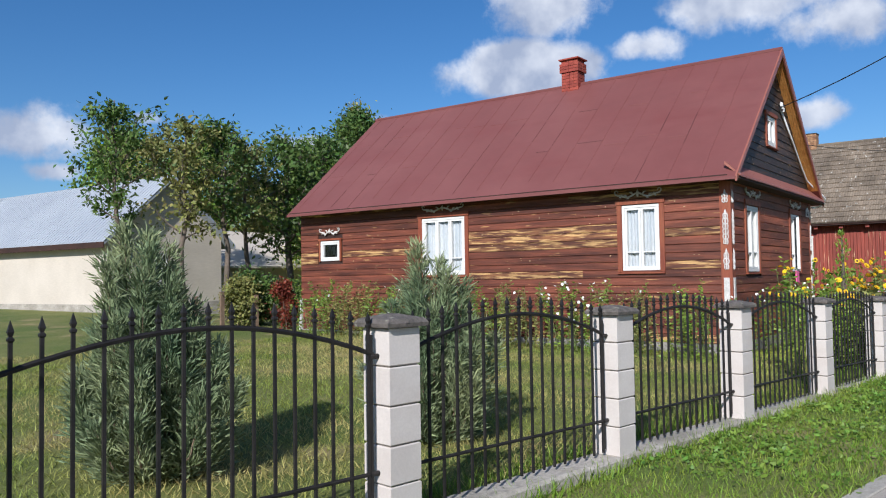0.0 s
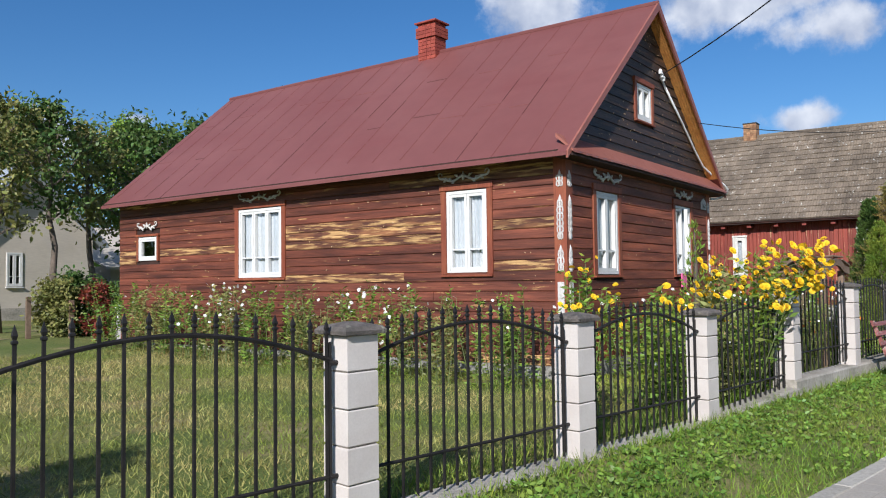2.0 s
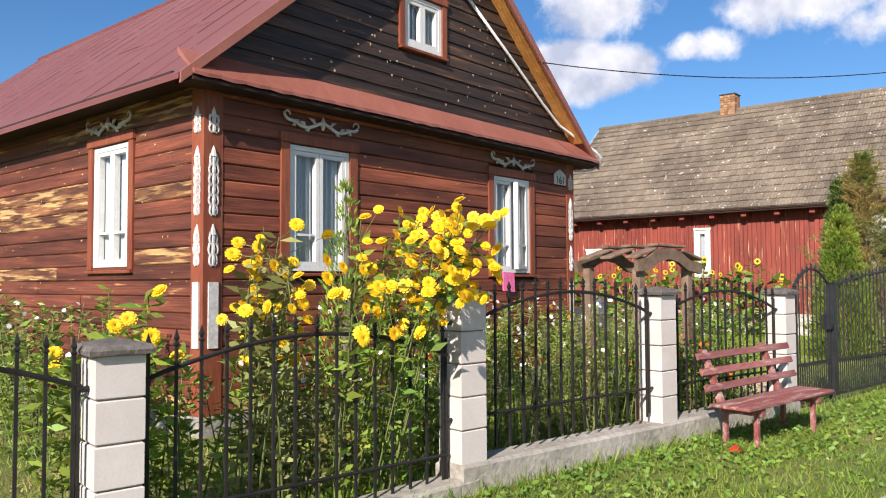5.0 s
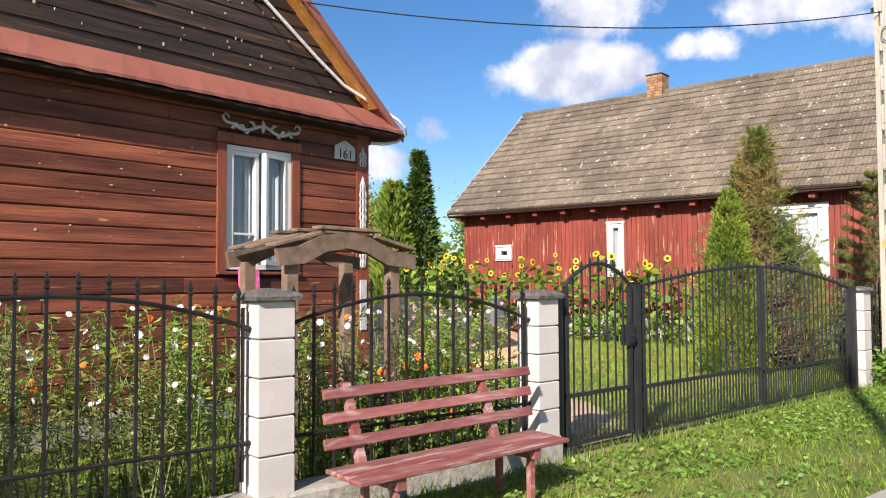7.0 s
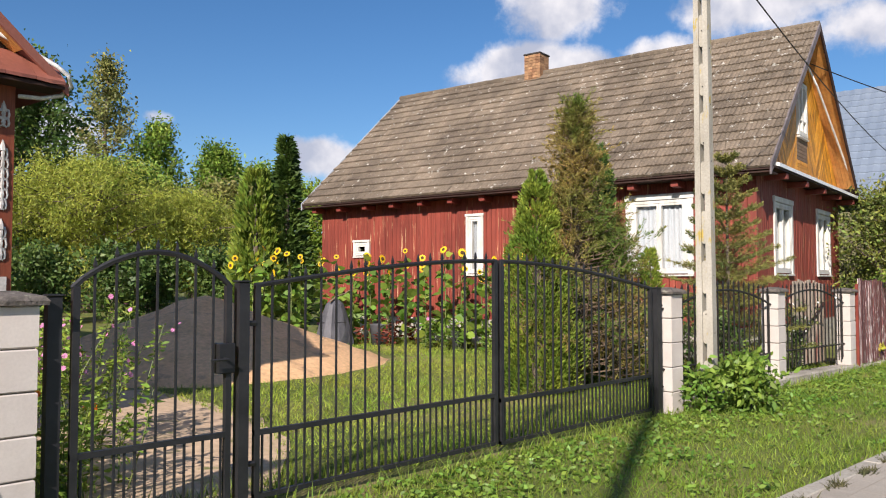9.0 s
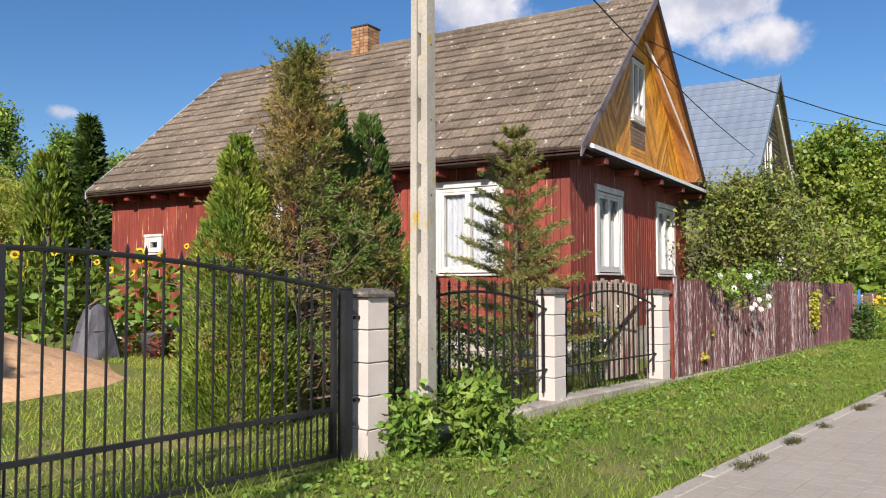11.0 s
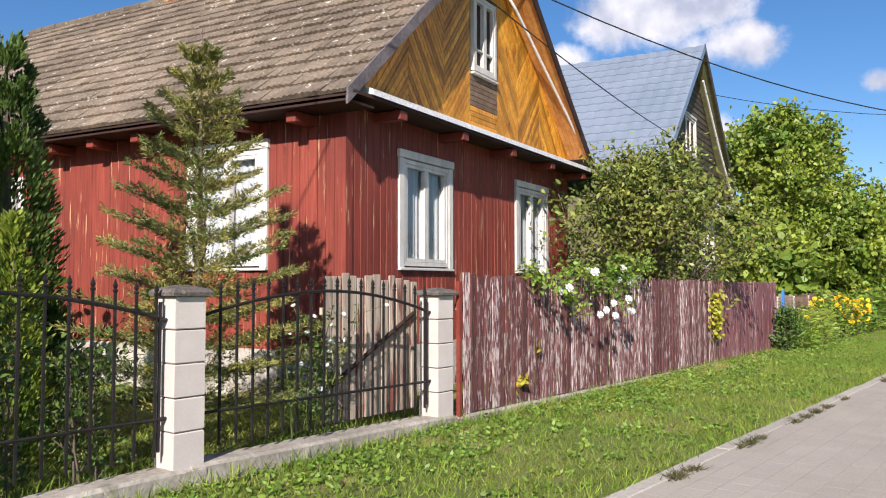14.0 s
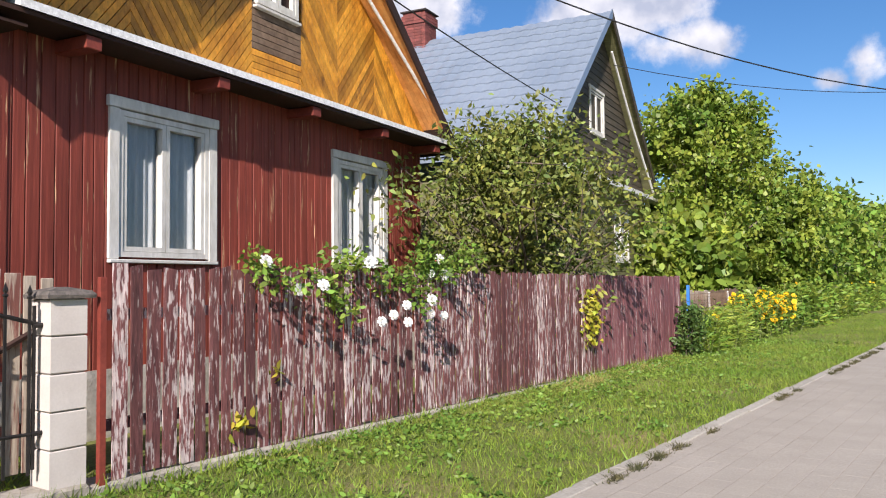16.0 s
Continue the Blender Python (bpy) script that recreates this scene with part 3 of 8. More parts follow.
def fence():
    for x, a, b in PILLARS:
        pillar(x, a, b)
    for (x0, b0, t0), (x1, b1, t1) in zip(PILLARS, PILLARS[1:]):
        if x0 == 18.69:
            continue
        if x0 in (25.03, 27.77):
            plinth(x0 - (0.1 if x0 > 27 else -0.4), x1, 0.10 if x0 < 27 else 0.15, 0.14 if x0 < 27 else 0.10)
        else:
            plinth(x0 - (0.23 if x0 in (-1.5, 11.8, 14.06) else 0.1), x1 + (0.01 if x1 == 18.69 else -0.1), b0 if x0 != 11.8 else 0.08, b1 if x1 != 14.06 else 0.16)
        panel(x0 + 0.01, x1 - PW - 0.03, t0, t1 if x1 != 14.06 else 1.11, 17 if x0 < 11 else 15 if x1 - x0 < 2.5 else 18)


def gate_leaf(name, label, xa, xb, zfun, low, zb, posts=(), n=18, y=FY + 0.09):
    p = thing(name, ((xa + xb) / 2, y, zb), label, "gate")
    N = 18
    part("top_rail", Geo().tube([(xa + (xb - xa) * i / N, y, zfun(i / N)) for i in range(N + 1)], 0.017, 6), M["gate_iron"], p)
    part("middle_rail", Geo().box(xa, xb, y - 0.016, y + 0.016, low - 0.016, low + 0.016), M["gate_iron"], p)
    part("bottom_rail", Geo().box(xa, xb, y - 0.016, y + 0.016, zb, zb + 0.03), M["gate_iron"], p)
    for x, t in ((xa + 0.018, 0), (xb - 0.018, 1)):
        part("stile", Geo().box(x - 0.018, x + 0.018, y - 0.018, y + 0.018, zb, zfun(t) + 0.01, 0.003), M["gate_iron"], p)
    for i in range(1, n):
        t = i / n
        q = Geo()
        spear(q, xa + (xb - xa) * t, y, zb + 0.03, zfun(t) + 0.075, 0.006)
        part("bar", q, M["gate_iron"], p)
    for i in range(n):
        x = xa + (xb - xa) * (i + 0.5) / n
        part("short_bar", Geo().box(x - 0.006, x + 0.006, y - 0.006, y + 0.006, zb + 0.03, low - 0.015), M["gate_iron"], p)
    return p


def gates():
    wk = gate_leaf("garden_gate", "dark steel wicket gate with round arched top", 18.87, 19.77, lambda t: 1.37 + 0.20 * math.sin(math.pi * t) ** 0.8, 0.50, 0.10, n=8)
    lock = part("lock_box", Geo().box(19.68, 19.78, FY + 0.05, FY + 0.13, 0.86, 1.04, 0.006), M["gate_iron"], wk)
    part("handle", Geo().tube([(19.71, FY + 0.05, 0.95), (19.71, FY - 0.0, 0.95), (19.60, FY - 0.005, 0.95)], 0.009, 6), M["gate_iron"], wk)
    gate_leaf("driveway_gate", "dark steel driveway gate leaf with spear tips", 19.93, 22.15, lambda t: 1.38 + 0.19 * math.sin(t * math.pi / 2), 0.48, 0.08, n=18)
    gate_leaf("driveway_gate", "dark steel driveway gate leaf with spear tips", 22.19, 24.55, lambda t: 1.33 + 0.24 * math.cos(t * math.pi / 2), 0.43, 0.07, n=20)
    for x, h, w in ((19.845, 1.40, 0.034), (24.65, 1.33, 0.040), (18.78, 1.33, 0.034)):
        p = thing("gate_post", (x, FY + 0.09, 0), "dark square steel gate post with flat cap", "gate post", "posts of the gates")
        part("post", Geo().box(x - w, x + w, FY + 0.09 - w, FY + 0.09 + w, -0.1, h, 0.006), M["gate_iron"], p)
        part("cap", Geo().box(x - w - 0.006, x + w + 0.006, FY + 0.084 - w, FY + 0.096 + w, h, h + 0.012, 0.003), M["gate_iron"], p)
        if x > 19:
            for z in (0.3, 1.15):
                part("hinge", Geo().tube([(x + w, FY + 0.08, z), (x + w + 0.05, FY + 0.08, z)], 0.018, 6), M["gate_iron"], p)


def picket_fence():
    p = thing("picket_fence", (36, FY, 0), "close-boarded maroon wooden fence with peeling paint", "fence")
    x = 30.66
    for z in (0.42, 1.12):
        part("rail", Geo().box(30.6, 38.0, FY + 0.02, FY + 0.065, z - 0.035, z + 0.035), M["picket"], p)
    while x < 37.95:
        w = rng.uniform(0.078, 0.112)
        top = 1.43 - 0.006 * (x - 30.7) + rng.uniform(-0.022, 0.022)
        bot = np.interp(x, [30, 42], [0.09, -0.03]) + rng.uniform(-0.012, 0.012)
        lean = rng.uniform(-0.008, 0.008)
        y = FY + rng.uniform(-0.006, 0.006)
        cut = rng.uniform(-0.012, 0.012)
        q = Geo()
        q.add([(x, y, bot), (x + w, y, bot), (x + w + lean, y, top + cut), (x + lean, y, top - cut),
               (x, y + 0.012, bot), (x + w, y + 0.012, bot), (x + w + lean, y + 0.012, top + cut), (x + lean, y + 0.012, top - cut)],
              [(0, 1, 2, 3), (7, 6, 5, 4), (0, 4, 5, 1), (1, 5, 6, 2), (2, 6, 7, 3), (3, 7, 4, 0)])
        part("picket", q, M["picket"], p)
        x += w + rng.uniform(0.020, 0.034)
    g2 = thing("picket_gate", (40, FY, 0), "purple-brown boarded wooden gate section of the fence", "gate")
    for z in (0.36, 1.06):
        part("rail", Geo().box(38.02, 41.75, FY + 0.02, FY + 0.065, z - 0.035, z + 0.035), M["picket_gate"], g2)
    x = 38.06
    while x < 41.7:
        w = rng.uniform(0.088, 0.125)
        top = 1.375 - 0.004 * (x - 38) + rng.uniform(-0.012, 0.012)
        y = FY + rng.uniform(-0.004, 0.004)
        part("picket", Geo().box(x, x + w, y, y + 0.022, np.interp(x, [30, 42], [0.09, -0.03]), top, 0.003), M["picket_gate"], g2)
        x += w + rng.uniform(0.008, 0.016)
    plinth(30.5, 41.7, 0.075, -0.05)
    # low wire-mesh fence past the boards
    p = thing("wire_fence", (45, 3.62, 0), "low wire mesh fence on thin posts past the boards", "fence")
    for x in (42.05, 43.6, 45.1, 46.6):
        part("post", Geo().tube([(x, 3.62, -0.2), (x, 3.62, 1.02)], 0.02, 8), M["white_pipe"], p)
    q = Geo()
    for k in range(90):
        x = 42.05 + 4.55 * k / 89
        q.tube([(x, 3.6, 0.0), (x, 3.6, 1.0)], 0.0035, 3, False)
    for k in range(14):
        z = 0.02 + 0.075 * k
        q.tube([(42.05, 3.6, z), (46.6, 3.6, z)], 0.0035, 3, False)
    part("mesh", q, M["old_wood"], p)
    p = thing("board_fence", (48, 3.7, 0), "low weathered brown board panels behind the flowers", "fence")
    x = 43.9
    while x < 50.2:
        w = rng.uniform(0.11, 0.16)
        part("board", Geo().box(x, x + w, 3.70, 3.725, -0.1, 1.05 + rng.uniform(-.03, .03), 0.004), M["picket_bare"] if x < 45.4 else M["old_wood"], p)
        x += w + 0.008
    for z in (0.3, 0.85):
        part("rail", Geo().box(43.9, 50.3, 3.728, 3.77, z - .04, z + .04), M["old_wood"], p)
    solo("steel_post", Geo().box(30.565, 30.605, FY - 0.02, FY + 0.02, 0.0, 1.36, 0.004), M["h2_beam"], "thin red-painted steel fence post", "post")
    # older bare palings behind the last iron panel
    p = thing("inner_paling", (29.6, FY + 0.5, 0), "bare grey wooden paling behind the iron fence", "fence")
    x = 29.3
    while x < 30.5:
        w = rng.uniform(0.068, 0.095)
        top = 1.40 + rng.uniform(-0.05, 0.04)
        part("picket", Geo().box(x, x + w, FY + 0.48, FY + 0.50, 0.12, top, 0.004), M["picket_bare"], p)
        x += w + rng.uniform(0.018, 0.04)
    part("brace", Geo().tube([(29.35, FY + 0.46, 0.45), (30.45, FY + 0.46, 1.05)], 0.022, 6), M["h1_dark"], p, "dark slanting brace")
    for z in (0.4, 1.1):
        part("rail", Geo().box(29.28, 30.55, FY + 0.50, FY + 0.54, z - 0.03, z + 0.03), M["picket_bare"], p)


# ---- houses ----
FRONT = Matrix(((1, 0, 0, 0), (0, -1, 0, 0), (0, 0, 1, 0), (0, 0, 0, 1)))     # along the wall, outwards, up
SIDE = Matrix(((0, -1, 0, 0), (1, 0, 0, 0), (0, 0, 1, 0), (0, 0, 0, 1)))


def spans(a, b, cuts):
    """The stretch a..b without the cuts."""
    out, x = [], a
    for c, d in sorted(cuts):
        if d <= a or c >= b:
            continue
        if c > x:
            out.append((x, c))
        x = max(x, d)
    if x < b:
        out.append((x, b))
    return out


def wall_core(house, name, m, a, b, z0, z1, holes, o0, o1, mat):
    q = Geo()
    zs = sorted({z0, z1, *[h[2] for h in holes], *[h[3] for h in holes]})
    for c, d in zip(zs, zs[1:]):
        for s, e in spans(a, b, [(h[0], h[1]) for h in holes if h[2] < d - 1e-4 and h[3] > c + 1e-4]):
            q.box(s, e, o0, o1, c, d)
    return part(name, q, mat, house, m=m)


def lap_boards(wall, m, a, b, z0, z1, pitch, holes, depth, mats, jointed=3.6):
    """Horizontal boards, one object each, with rounded lower and upper edges."""
    n = round((z1 - z0) / pitch)
    h = (z1 - z0) / n
    for i in range(n):
        lo, hi = z0 + i * h, z0 + (i + 1) * h
        zm = (lo + hi) / 2
        for s, e in spans(a, b, [(q[0], q[1]) for q in holes if q[2] < zm < q[3]]):
            cuts = [s]
            while e - cuts[-1] > jointed * 1.4:
                cuts.append(cuts[-1] + jointed * rng.uniform(0.6, 1.1))
            cuts.append(e)
            for c, d in zip(cuts, cuts[1:]):
                j = rng.uniform(-0.004, 0.004)
                poly = [(0, lo + 0.001), (depth + j - 0.010, lo + 0.002), (depth + j, lo + 0.014), (depth + j - 0.002, hi - 0.012), (depth + j - 0.012, hi - 0.003), (0, hi - 0.001)]
                part("board", Geo().prism(poly, "x", c + 0.001, d - 0.002), mats(s=(c + d) / 2, z=zm), wall, m=m)


def window(house, m, s0, s1, z0, z1, mat, lights=2, glaze_low=True, casing=None, case_w=0.11, sill=True, deep=0.03, curtain=True, open_sash=False):
    """A framed window in a wall: frame, sashes, panes, a net curtain behind, and an outer casing."""
    f = 0.05
    fr = Geo()
    for a, b, c, d in ((s0, s0 + f, z0, z1), (s1 - f, s1, z0, z1), (s0 + f, s1 - f, z0, z0 + f), (s0 + f, s1 - f, z1 - f, z1)):
        fr.box(a, b, -0.08, deep, c, d)
    w = part("window", fr, mat, house, "white-painted wooden window with net curtains", m=m)
    n = lights
    inner = (s1 - s0 - 2 * f) / n
    for i in range(n):
        a, b = s0 + f + i * inner + 0.003, s0 + f + (i + 1) * inner - 0.003
        c, d = z0 + f + 0.003, z1 - f - 0.003
        k = 0.042
        mm = m
        if open_sash and i == n - 1:
            mm = m @ Matrix.Translation((b, 0.01, 0)) @ Matrix.Rotation(radians(open_sash), 4, "Z") @ Matrix.Translation((-b, 0, 0))
        q = Geo()
        for e, g_, h_, l_ in ((a, a + k, c, d), (b - k, b, c, d), (a + k, b - k, c, c + k), (a + k, b - k, d - k, d)):
            q.box(e, g_, -0.04, deep - 0.008, h_, l_)
        if glaze_low and z1 - z0 > 0.8:
            zz = c + (d - c) * 0.27
            q.box(a + k, b - k, -0.03, deep - 0.014, zz - 0.012, zz + 0.012)
        part("sash", q, mat, w, m=mm)
        part("pane", Geo().add([(a + k, -0.012, c + k), (b - k, -0.012, c + k), (b - k, -0.012, d - k), (a + k, -0.012, d - k)], [(0, 1, 2, 3) if mm.determinant() < 0 else (3, 2, 1, 0)]), M["glass"], w, m=mm).visible_shadow = False
    if curtain:
        q = Geo()
        K = 60
        for i in range(K + 1):
            s = s0 + f + (s1 - s0 - 2 * f) * i / K
            o = -0.066 + 0.011 * math.sin(i * 1.05) + 0.006 * math.sin(i * 0.37)
            q.v += [(s, o, z0 + 0.02), (s, o, z1 - 0.02)]
        skip = {i for i in range(K) if abs(i / K - 0.55) < 0.03} if open_sash else set()
        q.f = [(2 * i, 2 * i + 2, 2 * i + 3, 2 * i + 1) for i in range(K) if i not in skip]
        part("curtain", q, M["curtain"], w, "white net curtain", m=m)
    # Flat dark sheet; its colour stands in for the unlit room.
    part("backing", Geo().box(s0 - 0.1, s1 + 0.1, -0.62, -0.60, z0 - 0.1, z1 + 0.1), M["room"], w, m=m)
    if casing:
        cw = case_w
        o1 = deep + 0.012 if casing is M["white_old"] else 0.05
        for a, b, c, d in ((s0 - cw, s0 - 0.002, z0 - 0.02, z1 + 0.01), (s1 + 0.002, s1 + cw, z0 - 0.02, z1 + 0.01)):
            part("casing_board", Geo().box(a, b, -0.02, o1, c, d, 0.005), casing, w, m=m)
        part("casing_board", Geo().box(s0 - cw - 0.015, s1 + cw + 0.015, -0.02, o1 + 0.012, z1 + 0.012, z1 + 0.012 + cw, 0.006), casing, w, m=m)
    if sill:
        part("sill", Geo().box(s0 - (case_w if casing else 0.03), s1 + (case_w if casing else 0.03), -0.02, 0.075, z0 - 0.055, z0 - 0.022, 0.006), casing or mat, w, m=m)
    return w


def scroll(house, m, sc, z, w):
    """A carved crown over a window: two mirrored tendrils with curled ends and small leaves."""
    q = Geo()
    for d in (-1, 1):
        arm = [(sc + d * w * 0.42 * t, 0.055, z + 0.03 * math.cos(t * 6.3) - 0.02 * t) for t in [i / 12 for i in range(13)]]
        ex, ez = arm[-1][0], arm[-1][2]
        curl = [(ex + d * (0.055 - 0.055 * math.cos(a)) * 0.2 + d * 0.06 * math.sin(a) * (1 - a / 7.5), 0.055, ez + 0.055 - 0.055 * math.cos(a) * (1 - a / 9)) for a in [0.5 * i for i in range(1, 11)]]
        q.tube(arm + curl, [0.019] * 13 + [0.018 - 0.0012 * i for i in range(10)], 6)
        for t, up, ln in ((0.22, 1, 0.085), (0.40, -1, 0.06), (0.52, 1, 0.075), (0.72, 1, 0.06), (0.8, -1, 0.05)):
            c = (sc + d * w * 0.42 * t, 0.055, z + 0.03 * math.cos(t * 6.3) - 0.02 * t)
            q.tube([c, (c[0] + d * ln * 0.45, 0.055, c[2] + up * ln * 0.55), (c[0] + d * ln * 1.0, 0.055, c[2] + up * ln * 0.7)], [0.012, 0.02, 0.004], 6)
    q.tube([(sc, 0.055, z - 0.04), (sc, 0.055, z + 0.03), (sc, 0.055, z + 0.10)], [0.012, 0.034, 0.006], 7)
    part("carved_crown", q, M["lace"], house, "pale carved wooden window crown", m=m, smooth=True)


def lace_strip(house, m, s0, s1, z0, z1):
    """A carved strip: diamonds and rings cut from a thin board."""
    q = Geo()
    sc, w = (s0 + s1) / 2, (s1 - s0) / 2
    n = max(2, round((z1 - z0) / 0.095))
    h = (z1 - z0) / n
    for i in range(n):
        zc = z0 + (i + 0.5) * h
        k = 1.0 if 0 < i < n - 1 or n < 3 else 0.8
        for d in (-1, 1):
            q.tube([(sc + d * w * k * (0.42 + 0.40 * math.cos(a)), 0.040, zc + h * 0.5 * math.sin(a)) for a in [j * math.pi / 4 for j in range(9)]], 0.011, 5, False)
        q.tube([(sc, 0.042, zc - h * 0.5), (sc, 0.042, zc), (sc, 0.042, zc + h * 0.5)], [0.010, 0.020, 0.010], 5)
        q.tube([(sc - w * k * 0.85, 0.040, zc + h * 0.5), (sc, 0.041, zc + h * 0.36), (sc + w * k * 0.85, 0.040, zc + h * 0.5)], [0.006, 0.012, 0.006], 5)
    q.tube([(sc, 0.035, z1 - 0.02), (sc, 0.035, z1 + 0.03), (sc, 0.035, z1 + 0.08)], [0.03, 0.022, 0.004], 6)
    tagged(part("carved_strip", q, M["lace"], house, "pale carved corner ornament", m=m), "pale carved corner ornament", kind="stuff")


def chimney(house, m, x0, x1, y0, y1, z0, z1, mat, cap_mat, flare=0.035):
    ch = part("chimney", Geo().box(x0 + 0.02, x1 - 0.02, y0 + 0.02, y1 - 0.02, z0, z1 - 0.02), M["mortar"], house, m=m)
    n = round((z1 - z0) / 0.078)
    h = (z1 - z0) / n
    for i in range(n):
        o = flare if n - 4 <= i < n - 1 else 0.0
        a, b, c, d = x0 - o, x1 + o, y0 - o, y1 + o
        zlo, zhi = z0 + i * h + 0.004, z0 + (i + 1) * h - 0.004
        half = (i % 2) * 0.06
        for lo, hi, along in ((a, b, 0), (c + 0.11, d - 0.11, 1)):
            k = max(2, round((hi - lo) / 0.24))
            w = (hi - lo) / k
            for j in range(k):
                s, e = lo + j * w + 0.004, lo + (j + 1) * w - 0.004
                for side in (0, 1):
                    q = Geo()
                    if along == 0:
                        q.box(s, e, c if side == 0 else d - 0.11, c + 0.11 if side == 0 else d, zlo, zhi)
                    else:
                        q.box(a if side == 0 else b - 0.11, a + 0.11 if side == 0 else b, s, e, zlo, zhi)
                    part("brick", q, mat, ch, m=m)
    part("chimney_cap", Geo().box(x0 - flare - 0.02, x1 + flare + 0.02, y0 - flare - 0.02, y1 + flare + 0.02, z1, z1 + 0.04, 0.008), cap_mat, ch, m=m)


def gable_boards(wall, m, zb, half, mid, slope, pitch, hole, depth, mats):
    """Horizontal boards of a gable, cut to the roof's slope."""
    z, peak = zb, zb + half * slope
    while z < peak - 0.08:
        hi = z + pitch
        wlo, whi = (peak - z) / slope, max((peak - hi) / slope, 0.01)
        cuts = [(mid - wlo, mid + wlo, mid - whi, mid + whi)]
        if hole and hole[2] < (z + hi) / 2 < hole[3]:
            cuts = [(mid - wlo, hole[0], mid - whi, hole[0]), (hole[1], mid + wlo, hole[1], mid + whi)]
        for a, b, c, d in cuts:
            j = rng.uniform(-0.003, 0.003)
            q = Geo().add([(a, 0, z + .001), (b, 0, z + .001), (d, 0, hi), (c, 0, hi), (a, depth + j, z + .001), (b, depth + j, z + .001), (d, depth + j - 0.014, hi - 0.002), (c, depth + j - 0.014, hi - 0.002)],
                          [(3, 2, 1, 0), (4, 5, 6, 7), (0, 1, 5, 4), (2, 3, 7, 6), (1, 2, 6, 5), (3, 0, 4, 7)])
            part("board", q, mats(s=(a + b) / 2, z=z), wall, m=m)
        z = hi


def house_one():
    H = frame_of(13.35, 6.07, 7.2, 9.7)
    F, S = H @ FRONT, H @ SIDE
    h = thing("timber_house", (16, 11.5, 0.06), "old log house with worn red-brown boards and red metal roof", "house")
    W, L, ZT, EAVE, RIDGE = 6.15, 11.05, 3.32, 3.24, 6.31
    wins_f = [(0.91, 1.70, 1.56, 2.83), (4.21, 5.03, 1.56, 2.85)]
    wins_s = [(1.29, 2.04, 1.60, 2.89), (5.78, 6.99, 1.60, 2.92), (9.64, 10.32, 2.02, 2.53)]
    part("foundation", Geo().box(-0.05, W + 0.05, -0.05, L + 0.05, -0.3, 0.24), M["stone"], h, "grey fieldstone base", m=H)

    def m_side(s, z):
        bare = 0.8 if 2.1 < s < 5.8 and 2.05 < z < 2.6 else 0.25 if 1.3 < z < 1.6 or s < 1.3 and 1.8 < z < 2.7 else 0.12
        return M["h1_bare"] if rng.random() < bare else M["h1_board"]

    def m_front(s, z):
        return M["h1_board"] if rng.random() < 0.22 else M["h1_front"]
    wf = wall_core(h, "wall_front", F, 0.0, W, 0.24, ZT, wins_f, -0.16, -0.002, M["h1_dark"])
    ws = wall_core(h, "wall_side", S, 0.16, L, 0.24, ZT, wins_s, -0.16, -0.002, M["h1_dark"])
    wall_core(h, "wall_back", H, 0.16, W, 0.24, ZT, [], L - 0.16, L, M["h1_dark"])
    part("wall_right", Geo().box(W - 0.16, W, 0.16, L - 0.16, 0.24, ZT), M["h1_board"], h, m=H)
    lap_boards(wf, F, 0.08, W - 0.08, 0.24, ZT, 0.157, [(a - 0.1, b + 0.1, c - 0.03, d + 0.1) for a, b, c, d in wins_f], 0.03, m_front)
    lap_boards(ws, S, 0.08, L, 0.24, ZT, 0.157, [(a - 0.1, b + 0.1, c - 0.03, d + 0.1) for a, b, c, d in wins_s], 0.03, m_side)
    for a, b, c, d in wins_f:
        window(h, F, a, b, c, d, M["white"], 2, True, M["h1_trim"], 0.105, open_sash=-14 if a > 4 else 0)
    for i, (a, b, c, d) in enumerate(wins_s):
        window(h, S, a, b, c, d, M["white"], (2, 3, 1)[i], i < 2, M["h1_trim"], 0.10 if i < 2 else 0.05, curtain=i < 2, sill=i < 2)
    part("pink_towel", Geo().prism([(4.34, 1.32), (4.58, 1.30), (4.57, 1.56), (4.33, 1.57)], "y", 0.075, 0.10), surf("pink cloth", (0.75, 0.10, 0.28), (0.82, 0.20, 0.38), (20, 20, 4), rough=0.9), h, "bright pink cloth hung over the sill", m=F)
    for sc, w in ((1.32, 1.02), (4.64, 1.02)):
        scroll(h, F, sc, 3.06, w)
    scroll(h, S, 1.70, 3.09, 0.98)
    scroll(h, S, 6.38, 3.12, 1.25)
    scroll(h, S, 9.98, 2.75, 0.7)
    # corner boards with carving
    for X, w0 in ((F, -0.035), (F, W - 0.16), (S, -0.035)):
        part("corner_board", Geo().box(w0, w0 + 0.195, -0.01 if X is F else -0.0, 0.036, 0.24, ZT, 0.004), M["h1_trim"], h, m=X)
        for a, b in ((2.82, 2.98), (2.06, 2.62), (1.60, 1.90)):
            lace_strip(h, X, w0 + 0.04, w0 + 0.155, a, b)
        part("white_strip", Geo().box(w0 + 0.05, w0 + 0.15, 0.03, 0.05, 0.85, 1.45), M["lace"], h, m=X)
    # roof: two sheet slopes with standing seams, soffits, verge boards
    mid, eo, fo, bo = W / 2, 0.42, 0.25, 0.10
    run = mid + eo
    sl = (RIDGE - EAVE) / run
